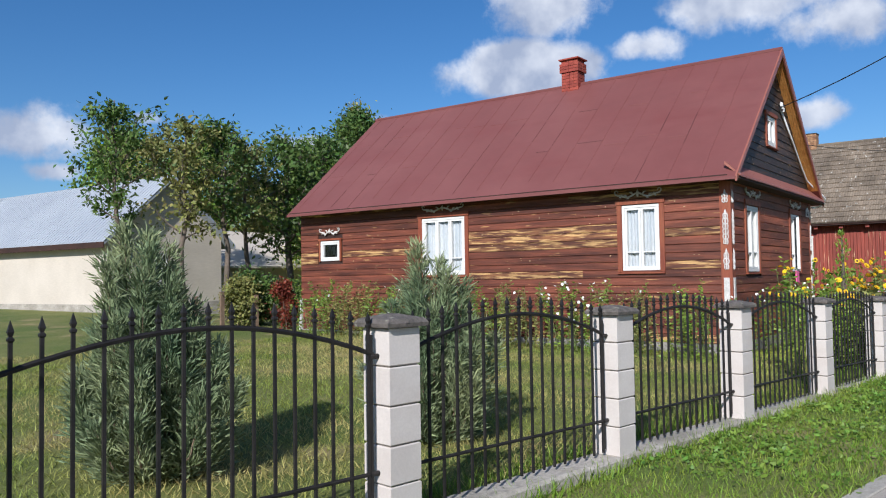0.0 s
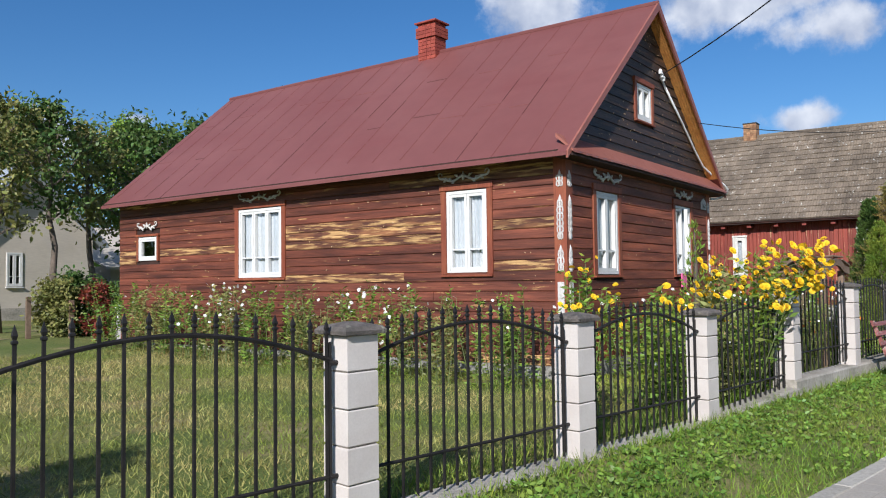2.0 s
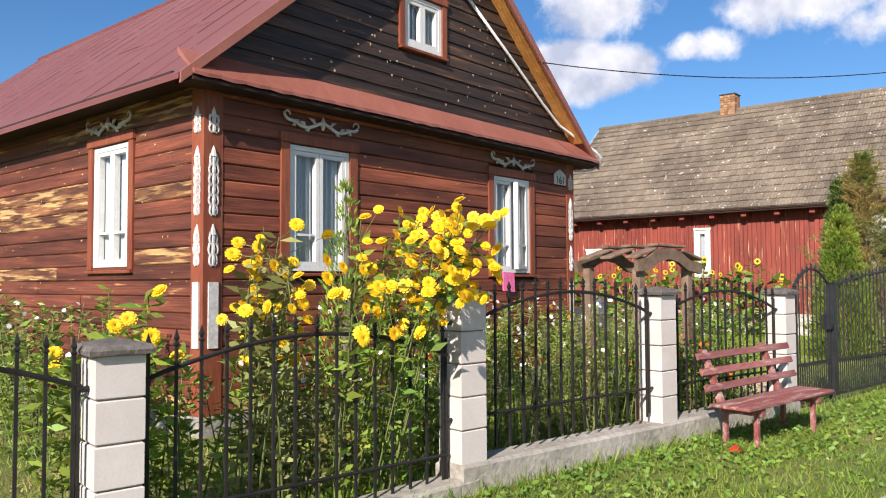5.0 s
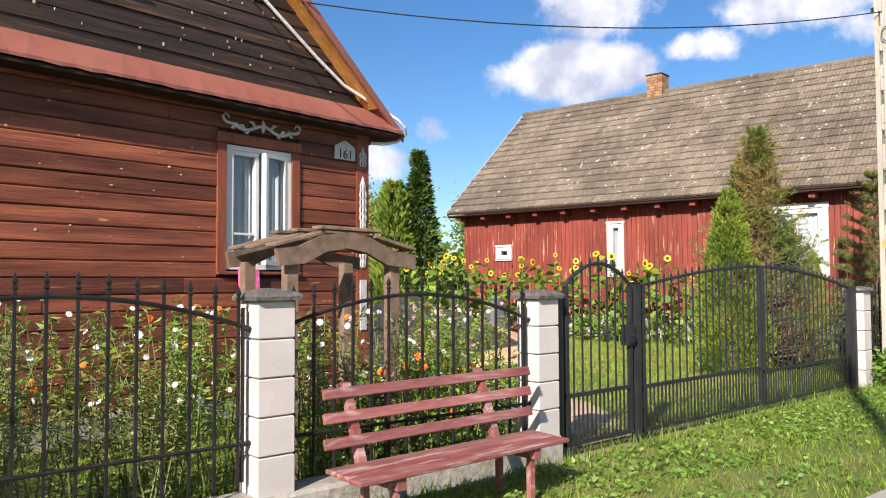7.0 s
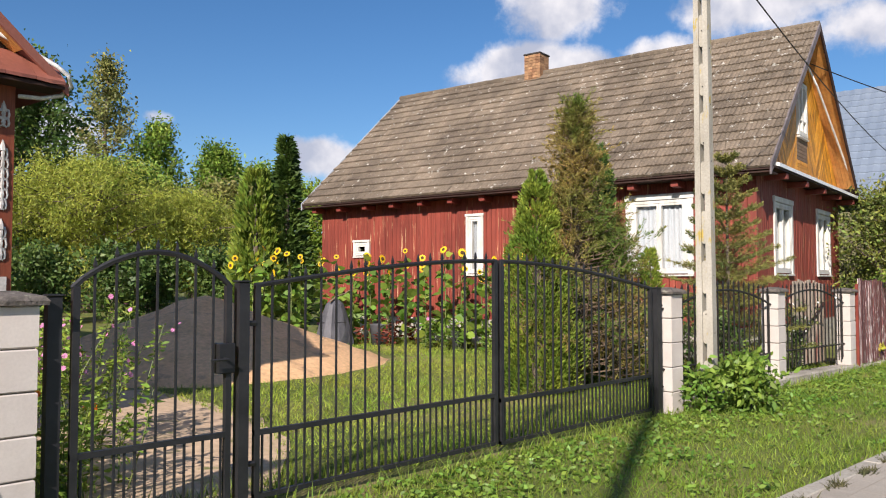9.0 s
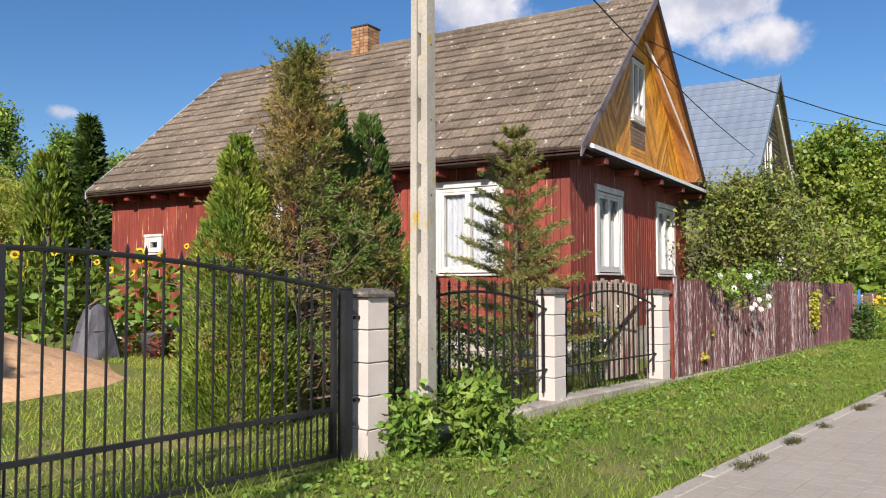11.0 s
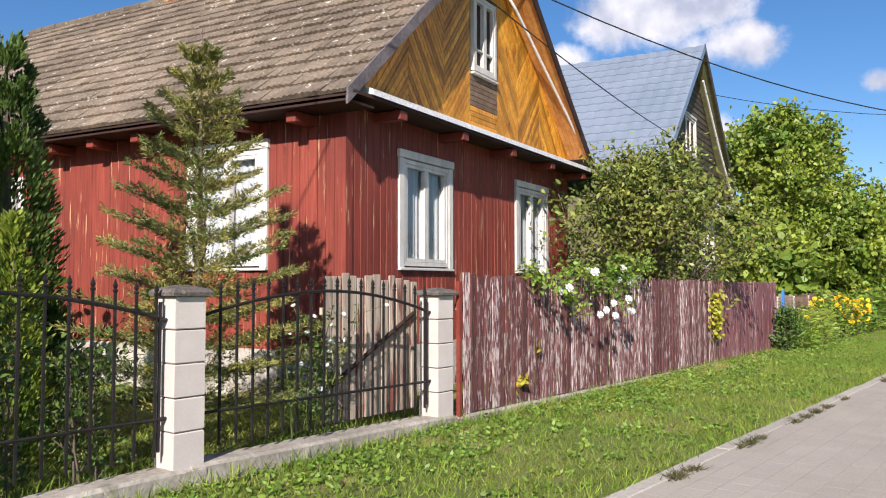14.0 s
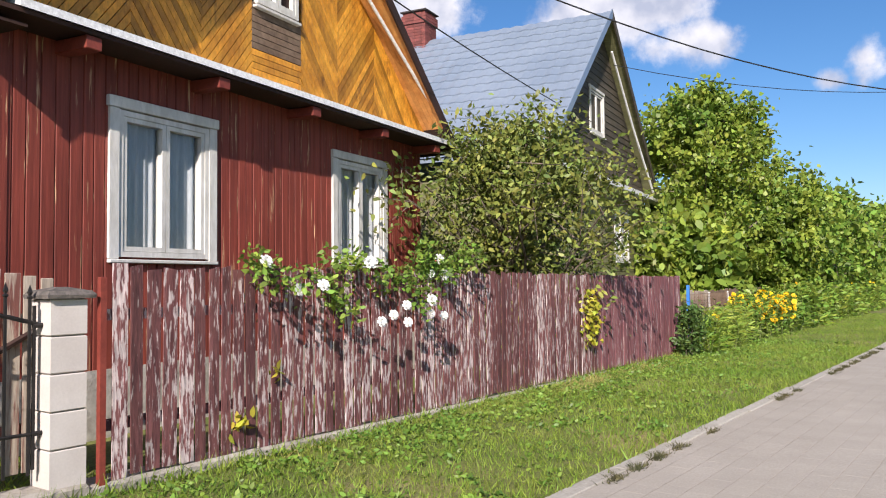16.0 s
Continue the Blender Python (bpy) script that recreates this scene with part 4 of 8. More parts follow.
    r = part("roof", Geo().add([(-eo, -fo, EAVE), (-eo, L + bo, EAVE), (mid, L + bo, RIDGE), (mid, -fo, RIDGE), (-eo, -fo, EAVE - 0.05), (-eo, L + bo, EAVE - 0.05), (mid, L + bo, RIDGE - 0.06), (mid, -fo, RIDGE - 0.06)],
                               [(3, 2, 1, 0), (4, 5, 6, 7), (0, 1, 5, 4), (1, 2, 6, 5), (3, 0, 4, 7)])
                       .add([(W + eo, -fo, EAVE), (W + eo, L + bo, EAVE), (mid, L + bo, RIDGE), (mid, -fo, RIDGE), (W + eo, -fo, EAVE - 0.05), (W + eo, L + bo, EAVE - 0.05), (mid, L + bo, RIDGE - 0.06), (mid, -fo, RIDGE - 0.06)],
                            [(0, 1, 2, 3), (7, 6, 5, 4), (4, 5, 1, 0), (5, 6, 2, 1), (0, 3, 7, 4)]), M["roof_red"], h, "smooth red-brown sheet-metal roof with faint seams", m=H)
    # standing seams in broken lengths, and the cross laps between sheets
    y = -fo + 0.62

    def seam(ta, tb, ya, yb, wide, mat):
        pts = []
        for t, yy in ((ta, ya), (tb, yb)):
            pts += [(-eo + run * t, yy, EAVE + sl * run * t + 0.003), (-eo + run * t + wide[0], yy + wide[1], EAVE + sl * (run * t + wide[0]) + 0.003), (-eo + run * t + wide[0] / 2, yy + wide[1] / 2, EAVE + sl * (run * t + wide[0] / 2) + 0.013)]
        part("seam", Geo().add(pts, [(0, 3, 5, 2), (2, 5, 4, 1)]), mat, r, m=H)
    while y < L:
        t = rng.uniform(0, 0.1)
        while t < 0.99:
            e = min(0.995, t + rng.uniform(0.14, 0.30))
            dy = rng.uniform(-0.012, 0.012)
            seam(t + 0.006, e - 0.01, y + dy, y + dy + rng.uniform(-0.01, 0.01), (0, 0.015), M["seam"] if rng.random() < 0.13 else M["roof_red"])
            t = e
        for t in (0.36, 0.70):
            if rng.random() < 0.5:
                k = t + rng.uniform(-0.03, 0.03)
                seam(k, k, y + 0.02, y + rng.uniform(0.3, 0.6), (0.014, 0), M["seam"] if rng.random() < 0.2 else M["roof_red"])
        y += 0.62
    part("ridge_cap", Geo().tube([(mid, -fo - 0.01, RIDGE + 0.005), (mid, L + bo + 0.01, RIDGE + 0.005)], 0.045, 6), M["roof_red"], r, m=H)
    # Soffit colour carries part of the shade under the eave.
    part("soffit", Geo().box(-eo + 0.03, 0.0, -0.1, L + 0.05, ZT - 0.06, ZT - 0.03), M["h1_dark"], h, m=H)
    for x in (-1, 1):
        # verge: fascia along the slope, and the boarded underside
        xe = mid + x * (run - 0.015)
        part("fascia", Geo().add([(xe, -fo - 0.02, EAVE + 0.015), (mid, -fo - 0.02, RIDGE + 0.02), (mid, -fo - 0.02, RIDGE - 0.13), (xe, -fo - 0.02, EAVE - 0.085),
                                  (xe, -fo + 0.012, EAVE + 0.015), (mid, -fo + 0.012, RIDGE + 0.02), (mid, -fo + 0.012, RIDGE - 0.13), (xe, -fo + 0.012, EAVE - 0.085)],
                                 [(0, 1, 2, 3), (7, 6, 5, 4), (0, 4, 5, 1), (2, 6, 7, 3), (0, 3, 7, 4)]), M["skirt_red"], h, m=H)
        k = 5
        xs, zs_ = xe - x * 0.40, EAVE + 0.40 * sl
        for i in range(k):
            ya, yb = -fo + 0.015 + i * (fo - 0.015) / k, -fo + 0.015 + (i + 1) * (fo - 0.015) / k - 0.004
            part("soffit_board", Geo().add([(xs, ya, zs_ - 0.055), (xs, yb, zs_ - 0.055), (mid, yb, RIDGE - 0.065), (mid, ya, RIDGE - 0.065), (xs, ya, zs_ - 0.075), (xs, yb, zs_ - 0.075), (mid, yb, RIDGE - 0.085), (mid, ya, RIDGE - 0.085)],
                                           [(0, 1, 2, 3), (7, 6, 5, 4), (0, 4, 5, 1), (1, 5, 6, 2), (2, 6, 7, 3), (3, 7, 4, 0)]), M["orange"], h, m=H)
    # gable: blackened boards
    gz = 3.52
    half = (RIDGE - 0.05 - gz) / sl
    gw = (2.55, 3.20, 4.22, 4.84)
    zs, pk = gz, gz + half * sl
    gcore = Geo()
    for a, b, c, d in ((gz - 0.25, gw[2], None, None), (gw[2], gw[3], gw[0], gw[1]), (gw[3], pk, None, None)):
        wl, wh = (pk - a) / sl, (pk - b) / sl
        if c is None:
            gcore.prism([(mid - wl, a), (mid + wl, a), (mid + wh, b), (mid - wh, b)] if wh > 0.01 else [(mid - wl, a), (mid + wl, a), (mid, b)], "y", -0.12, -0.002)
        else:
            gcore.prism([(mid - wl, a), (c, a), (c, b), (mid - wh, b)], "y", -0.12, -0.002)
            gcore.prism([(d, a), (mid + wl, a), (mid + wh, b), (d, b)], "y", -0.12, -0.002)
    gc = part("gable", gcore, M["h1_gable"], h, "blackened board gable with pale knots", m=F)
    gable_boards(gc, F, gz, half, mid, sl, 0.155, (gw[0] - 0.09, gw[1] + 0.09, gw[2] - 0.05, gw[3] + 0.09), 0.026, lambda s, z: M["h1_gable"])
    for i in range(110):
        z = gz + 0.1 + rng.random() ** 1.4 * (pk - gz - 0.4)
        wl = (pk - z) / sl - 0.2
        s = mid + rng.uniform(-wl, wl)
        if gw[0] - 0.15 < s < gw[1] + 0.15 and gw[2] - 0.1 < z < gw[3] + 0.2:
            continue
        a, b = rng.uniform(0.008, 0.02), rng.uniform(0.008, 0.02)
        part("knot", Geo().add([(s + a * math.cos(k * 1.047), 0.031, z + b * math.sin(k * 1.047)) for k in range(6)] + [(s, 0.034, z)], [(k, (k + 1) % 6, 6) for k in range(6)]), M["knot"], gc, m=F)
    for X, wall, length, wins, cnt in ((F, wf, W, wins_f, 60), (S, ws, L, wins_s, 80)):
        for i in range(cnt):
            s, z = rng.uniform(0.2, length - 0.2), rng.uniform(0.9, 3.0)
            if any(a - 0.15 < s < b + 0.15 and c - 0.1 < z < d + 0.2 for a, b, c, d in wins):
                continue
            a, b = rng.uniform(0.008, 0.022), rng.uniform(0.006, 0.014)
            part("knot", Geo().add([(s + a * math.cos(k * 1.047), 0.036, z + b * math.sin(k * 1.047)) for k in range(6)] + [(s, 0.038, z)], [(k, (k + 1) % 6, 6) for k in range(6)]), M["knot"], wall, m=X)
    window(h, F, *gw, M["white"], 2, False, M["h1_trim"], 0.085)
    # pent roof over the front
    n = 26
    for i in range(n):
        a, b = -0.30 + (W + 0.66) * i / n, -0.30 + (W + 0.66) * (i + 1) / n - 0.003
        c, dip = (a + b) / 2, rng.uniform(0.004, 0.016)
        part("skirt_sheet", Geo().add([(a, 0.03, 3.54), (b, 0.03, 3.54), (b, 0.30, 3.28), (c, 0.31, 3.28 - dip * 0.4), (a, 0.30, 3.28), (a, 0.30, 3.25), (c, 0.31, 3.25 - dip), (b, 0.30, 3.25), (b, 0.03, 3.48), (a, 0.03, 3.48)],
                                      [(0, 1, 2, 3, 4), (4, 3, 6, 5), (3, 2, 7, 6), (5, 6, 7, 8, 9), (0, 4, 5, 9), (1, 8, 7, 2)]), M["skirt_red"], h, m=F)
    # Underside of the pent roof, with its shade in the colour.
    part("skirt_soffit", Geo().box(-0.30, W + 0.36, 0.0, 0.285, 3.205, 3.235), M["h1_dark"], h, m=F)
    # white conduit down the verge, ending in a bend
    pts = [(mid + 0.55, 0.05, 5.14), (4.6, 0.06, 4.50), (5.35, 0.06, 4.0), (5.75, 0.07, 3.75), (6.1, 0.14, 3.60), (W + 0.28, 0.27, 3.42), (W + 0.38, 0.31, 3.34)]
    pts += [(W + 0.42, 0.28, 3.25), (W + 0.38, 0.18, 3.17), (W + 0.24, 0.10, 3.13), (W + 0.05, 0.06, 3.12)]
    part("conduit", Geo().tube(pts, 0.021, 7), M["white_pipe"], h, "white plastic conduit", m=F, smooth=True)
    for k in range(3):
        part("insulator", Geo().tube([(mid + 0.42 + 0.07 * k, 0.10, 5.17 - 0.05 * k), (mid + 0.42 + 0.07 * k, 0.10, 5.23 - 0.05 * k), (mid + 0.42 + 0.07 * k, 0.10, 5.26 - 0.05 * k)], [0.03, 0.035, 0.015], 8), M["white_pipe"], h, m=F)
    chimney(h, H, mid - 0.19, mid + 0.19, 4.42, 4.86, 5.85, 6.93, M["brick_red"], M["brick_red"])
    # number plate
    pl = part("number_plate", Geo().prism([(5.64, 2.87), (5.95, 2.87), (5.95, 3.02), (5.88, 3.06), (5.795, 3.10), (5.71, 3.06), (5.64, 3.02)], "y", 0.04, 0.052), M["lace"], h, "white house number plate", m=F)
    txt = bpy.data.curves.new("number", "FONT")
    txt.body, txt.size, txt.align_x, txt.extrude = "161", 0.155, "CENTER", 0.002
    ob = new("number", txt)
    ob.matrix_world = H @ Matrix.Translation((5.795, -0.055, 2.885)) @ Matrix.Rotation(radians(90), 4, "X")
    me = bpy.data.meshes.new_from_object(ob.evaluated_get(bpy.context.evaluated_depsgraph_get()))
    mw = ob.matrix_world.copy()
    bpy.data.objects.remove(ob)
    me.transform(mw)
    me.materials.clear(); me.materials.append(M["cable"])
    part("number", me, None, pl)


def roof_tiles(house, roof, m, x0, z0, x1, z1, y0, y1, rows, col, mat, near):
    """Courses of flat tiles laid up a slope; those of the near stretch are single pieces."""
    rest = Geo()
    count = 0
    dx, dz = (x1 - x0) / rows, (z1 - z0) / rows
    ln = math.hypot(x1 - x0, z1 - z0)
    nx, nz = -(z1 - z0) / ln, (x1 - x0) / ln
    if nz < 0:
        nx, nz = -nx, -nz
    for i in range(rows):
        y = y0 - (col * 0.5 if i % 2 else 0)
        while y < y1:
            a, b = max(y, y0) + 0.003, min(y + col, y1) - 0.003
            y += col
            if b - a < 0.03:
                continue
            up = rng.uniform(0.032, 0.055)
            xa, za = x0 + dx * (i - 0.06) + rng.uniform(-0.006, 0.006), z0 + dz * (i - 0.06)
            xb, zb = x0 + dx * (i + 1.05), z0 + dz * (i + 1.05)
            sk = rng.uniform(-0.006, 0.006)
            w4 = (b - a) / 4
            vs = []
            for k, rise in enumerate((0.0, 0.014, -0.004, 0.014, 0.0)):
                lift = up + rise + sk * k / 4
                vs += [(xa + nx * lift, a + w4 * k, za + nz * lift), (xb + nx * (0.01 + rise * 0.8), a + w4 * k, zb + nz * (0.01 + rise * 0.8))]
            vs += [(xa, a, za), (xa, b, za)]
            fs = [(2 * k, 2 * k + 2, 2 * k + 3, 2 * k + 1) for k in range(4)] + [(10, 11, 8, 6, 4, 2, 0), (10, 0, 1), (8, 11, 9)]
            if near(i, y) and count < 300:
                part("tile", Geo().add(vs, fs), mat, roof, m=m)
                count += 1
            else:
                rest.add(vs, fs)
    tagged(part("tiling", rest, mat, roof, m=m), kind="stuff")


def house_two():
    H = frame_of(30.63, 4.77, 7.0, 10.6)
    F, S = H @ FRONT, H @ SIDE
    h = thing("red_house", (33.5, 10, 0.0), "red-painted board house with grey tiled roof and ochre gable", "house")
    W, L, ZT, EAVE, RIDGE = 6.46, 10.47, 3.45, 3.33, 6.72
    wins_f = [(1.09, 2.16, 1.56, 2.88), (4.33, 5.38, 1.56, 2.88)]
    wins_s = [(1.17, 2.24, 1.55, 2.92), (5.66, 5.99, 1.58, 2.82), (8.92, 9.32, 2.04, 2.35)]
    part("foundation", Geo().box(-0.04, W + 0.04, -0.04, L + 0.04, -0.3, 0.58), M["limewash"], h, "whitish rendered stone base", m=H)
    wf = wall_core(h, "wall_front", F, 0, W, 0.58, ZT, wins_f, -0.15, -0.002, M["h2_beam"])
    ws = wall_core(h, "wall_side", S, 0.15, L, 0.58, ZT, wins_s, -0.15, -0.002, M["h2_beam"])
    part("wall_back", Geo().box(0.15, W, L - 0.15, L, 0.58, ZT), M["h2_board"], h, m=H)
    part("wall_right", Geo().box(W - 0.15, W, 0.15, L - 0.15, 0.58, ZT), M["h2_board"], h, m=H)
    for wall, X, length, wins in ((wf, F, W, wins_f), (ws, S, L, wins_s)):
        s = 0.0
        while s < length - 0.02:
            w = min(rng.uniform(0.095, 0.135), length - s)
            for a, b in spans(0.56, ZT, [(q[2] - 0.02, q[3] + 0.05) for q in wins if q[0] - 0.02 < s + w / 2 < q[1] + 0.02]):
                j = rng.uniform(0, 0.005)
                poly = [(s + .001, 0), (s + w - .002, 0), (s + w - .003, 0.018 + j), (s + w - .010, 0.026 + j), (s + 0.008, 0.026 + j), (s + .002, 0.018 + j)]
                part("board", Geo().prism(poly, "z", a, b), M["h2_board"], wall, m=X)
            s += w
    for a, b, c, d in wins_f:
        window(h, F, a, b, c, d, M["white_old"], 2, False, M["white_old"], 0.10, deep=0.045)
    for i, (a, b, c, d) in enumerate(wins_s):
        window(h, S, a, b, c, d, M["white_old"], 2 if i == 0 else 1, False, M["white_old"], (0.11, 0.06, 0.055)[i], deep=0.045, curtain=i < 2)
    part("corner_board", Geo().box(-0.03, 0.09, -0.005, 0.038, 0.56, ZT), M["h2_board"], h, m=F)
    mid, eo, fo = W / 2, 0.50, 0.40
    run = mid + eo
    sl = (RIDGE - EAVE) / run
    # Slab below the tiles is dark, so its edge paints the eave shadow.
    r = part("roof", Geo().add([(-eo, -fo, EAVE), (-eo, L + 0.22, EAVE), (mid, L + 0.22, RIDGE), (mid, -fo, RIDGE), (W + eo, -fo, EAVE), (W + eo, L + 0.22, EAVE),
                                (-eo, -fo, EAVE - 0.04), (-eo, L + 0.22, EAVE - 0.04), (mid, L + 0.22, RIDGE - 0.05), (mid, -fo, RIDGE - 0.05), (W + eo, -fo, EAVE - 0.04), (W + eo, L + 0.22, EAVE - 0.04)],
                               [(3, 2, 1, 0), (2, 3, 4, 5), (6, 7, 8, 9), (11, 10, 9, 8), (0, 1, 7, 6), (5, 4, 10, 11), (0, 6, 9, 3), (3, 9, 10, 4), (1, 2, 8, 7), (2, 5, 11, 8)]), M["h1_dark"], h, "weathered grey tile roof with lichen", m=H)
    roof_tiles(h, r, H, -eo, EAVE + 0.005, mid, RIDGE + 0.005, -fo, L + 0.22, 17, 0.165, M["tile"], lambda i, y: y < 2.8)
    roof_tiles(h, r, H, W + eo, EAVE + 0.005, mid, RIDGE + 0.005, -fo, L + 0.22, 17, 0.165, M["tile"], lambda i, y: False)
    n = 26
    for i in range(n):
        a = -fo + (L + fo + 0.22) * i / n
        part("ridge_tile", Geo().tube([(mid, a, RIDGE + 0.015 + rng.uniform(-.006, .006)), (mid, a + (L + fo + 0.22) / n + 0.02, RIDGE + 0.022)], [0.085, 0.075], 8), M["tile"], r, m=H)
    for x in (-1, 1):
        xe = mid + x * run
        for yy, name, mt in ((-fo - 0.02, "verge_board", M["h1_dark"] if x > 0 else M["verge_grey"]), (L + 0.22, "verge_board", M["roof_grey"])):
            part(name, Geo().add([(xe, yy, EAVE + 0.04), (mid, yy, RIDGE + 0.05), (mid, yy, RIDGE - 0.13), (xe, yy, EAVE - 0.13), (xe, yy + 0.03, EAVE + 0.04), (mid, yy + 0.03, RIDGE + 0.05), (mid, yy + 0.03, RIDGE - 0.13), (xe, yy + 0.03, EAVE - 0.13)],
                                 [(0, 1, 2, 3), (7, 6, 5, 4), (0, 4, 5, 1), (2, 6, 7, 3), (0, 3, 7, 4)]), mt, h, m=H)
        xs, zs_ = xe - x * 0.40, EAVE + 0.40 * sl
        for i in range(5):
            ya, yb = -fo + 0.012 + i * (fo - 0.02) / 5, -fo + 0.012 + (i + 1) * (fo - 0.02) / 5 - 0.004
            part("soffit_board", Geo().add([(xs, ya, zs_ - 0.045), (xs, yb, zs_ - 0.045), (mid, yb, RIDGE - 0.055), (mid, ya, RIDGE - 0.055), (xs, ya, zs_ - 0.065), (xs, yb, zs_ - 0.065), (mid, yb, RIDGE - 0.075), (mid, ya, RIDGE - 0.075)],
                                           [(0, 1, 2, 3), (7, 6, 5, 4), (0, 4, 5, 1), (1, 5, 6, 2), (2, 6, 7, 3), (3, 7, 4, 0)]), M["orange"], h, m=H)
    # beam ends under the eaves
    for i in range(13):
        y = 0.45 + i * 0.83
        part("beam_end", Geo().box(-0.36, 0.0, y - 0.065, y + 0.065, 3.12, 3.24, 0.008), M["h2_beam"], h, m=H)
    # Eave underside, coloured darker to deepen its shade.
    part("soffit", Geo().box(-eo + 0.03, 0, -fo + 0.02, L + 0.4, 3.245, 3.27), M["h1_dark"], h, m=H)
    for s in (0.55, 2.0, 3.45, 4.9, 6.3):
        part("beam_end", Geo().box(s - 0.07, s + 0.07, -0.40, 0.0, 3.22, 3.33, 0.008), M["h2_beam"], h, m=H)
    # Same shade-darkened colour under the front skirt.
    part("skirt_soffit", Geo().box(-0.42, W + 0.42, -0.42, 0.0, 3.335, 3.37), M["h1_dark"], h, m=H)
    n = 9
    for i in range(n):
        a, b = -0.10 + (W + 0.54) * i / n, -0.10 + (W + 0.54) * (i + 1) / n - 0.004
        part("skirt_sheet", Geo().add([(a, 0.0, 3.58), (b, 0.0, 3.58), (b, 0.44, 3.44), (a, 0.44, 3.44), (a, 0.445, 3.372), (b, 0.445, 3.372), (b, 0.0, 3.52), (a, 0.0, 3.52)],
                                      [(0, 1, 2, 3), (3, 2, 5, 4), (4, 5, 6, 7), (0, 3, 4, 7), (1, 6, 5, 2)]), M["white_pipe"], h, "white sheet-metal flashing", m=F)
    # gable of diagonal ochre boards
    gz = 3.56
    half = (RIDGE - 0.06 - gz) / sl
    pk = gz + half * sl
    gc = part("gable", Geo().prism([(mid - half, gz), (mid + half, gz), (mid, pk)], "y", -0.10, -0.004), M["h1_dark"], h, "ochre herringbone board gable", m=F)
    gw = (2.86, 3.56, 4.42, 5.55)
    bands = [(-half, -2.0, 1), (-2.0, -1.15, -1), (-1.15, -0.42, 1), (-0.42, 0.42, 0), (0.42, 1.15, -1), (1.15, 2.0, 1), (2.0, half, -1)]

    def clip(poly, keep):
        out = []
        for p, q in zip(poly, poly[1:] + poly[:1]):
            a, b = keep(p), keep(q)
            if a >= 0:
                out.append(p)
            if a * b < 0:
                t = a / (a - b)
                out.append((p[0] + (q[0] - p[0]) * t, p[1] + (q[1] - p[1]) * t))
        return out
    for a, b, d in bands:
        k = 0.075
        c = -4.0
        while c < 8:
            if d == 0:
                poly = [(mid + a, gz + c), (mid + b, gz + c), (mid + b, gz + c + k - .008), (mid + a, gz + c + k - .008)]
            else:
                w = b - a
                z = gz + c
                poly = [(mid + a, z - d * w / 2 * 1.3), (mid + b, z + d * w / 2 * 1.3), (mid + b, z + d * w / 2 * 1.3 + k * 1.6 - .014), (mid + a, z - d * w / 2 * 1.3 + k * 1.6 - .014)]
            c += k if d == 0 else k * 1.6
            poly = clip(poly, lambda p: p[1] - gz)
            if poly:
                poly = clip(poly, lambda p: (p[0] - mid + half) * sl - (p[1] - gz))
            if poly:
                poly = clip(poly, lambda p: (half - p[0] + mid) * sl - (p[1] - gz))
            if len(poly) < 3 or (d == 0 and gw[2] - 0.05 < poly[0][1] < gw[3] + 0.02):
                continue
            part("board", Geo().prism(poly, "y", -0.003, 0.016 + rng.uniform(0, 0.005)), M["old_wood"] if d == 0 and poly[0][1] < gw[2] and poly[0][1] > 3.85 else M["ochre"], gc, m=F)
    window(h, F, *gw, M["white_old"], 2, True, None, deep=0.06)
    pts = [(mid + 0.40, 0.06, 6.02)] + [(mid + 0.40 + (W + 0.3 - mid - 0.40) * t, 0.10 + 0.26 * t, 6.02 - (6.02 - 3.55) * t) for t in (0.15, 0.35, 0.55, 0.75, 0.92, 1.0)]
    pts += [(W + 0.44, 0.40, 3.50), (W + 0.52, 0.38, 3.42), (W + 0.46, 0.25, 3.33), (W + 0.15, 0.06, 3.30)]
    part("conduit", Geo().tube(pts, 0.024, 7), M["white_pipe"], h, "white plastic conduit", m=F, smooth=True)
    chimney(h, H, mid - 0.22, mid + 0.22, 6.0, 6.45, 6.3, 7.22, M["brick_tan"], M["soot_hole"], 0.0)


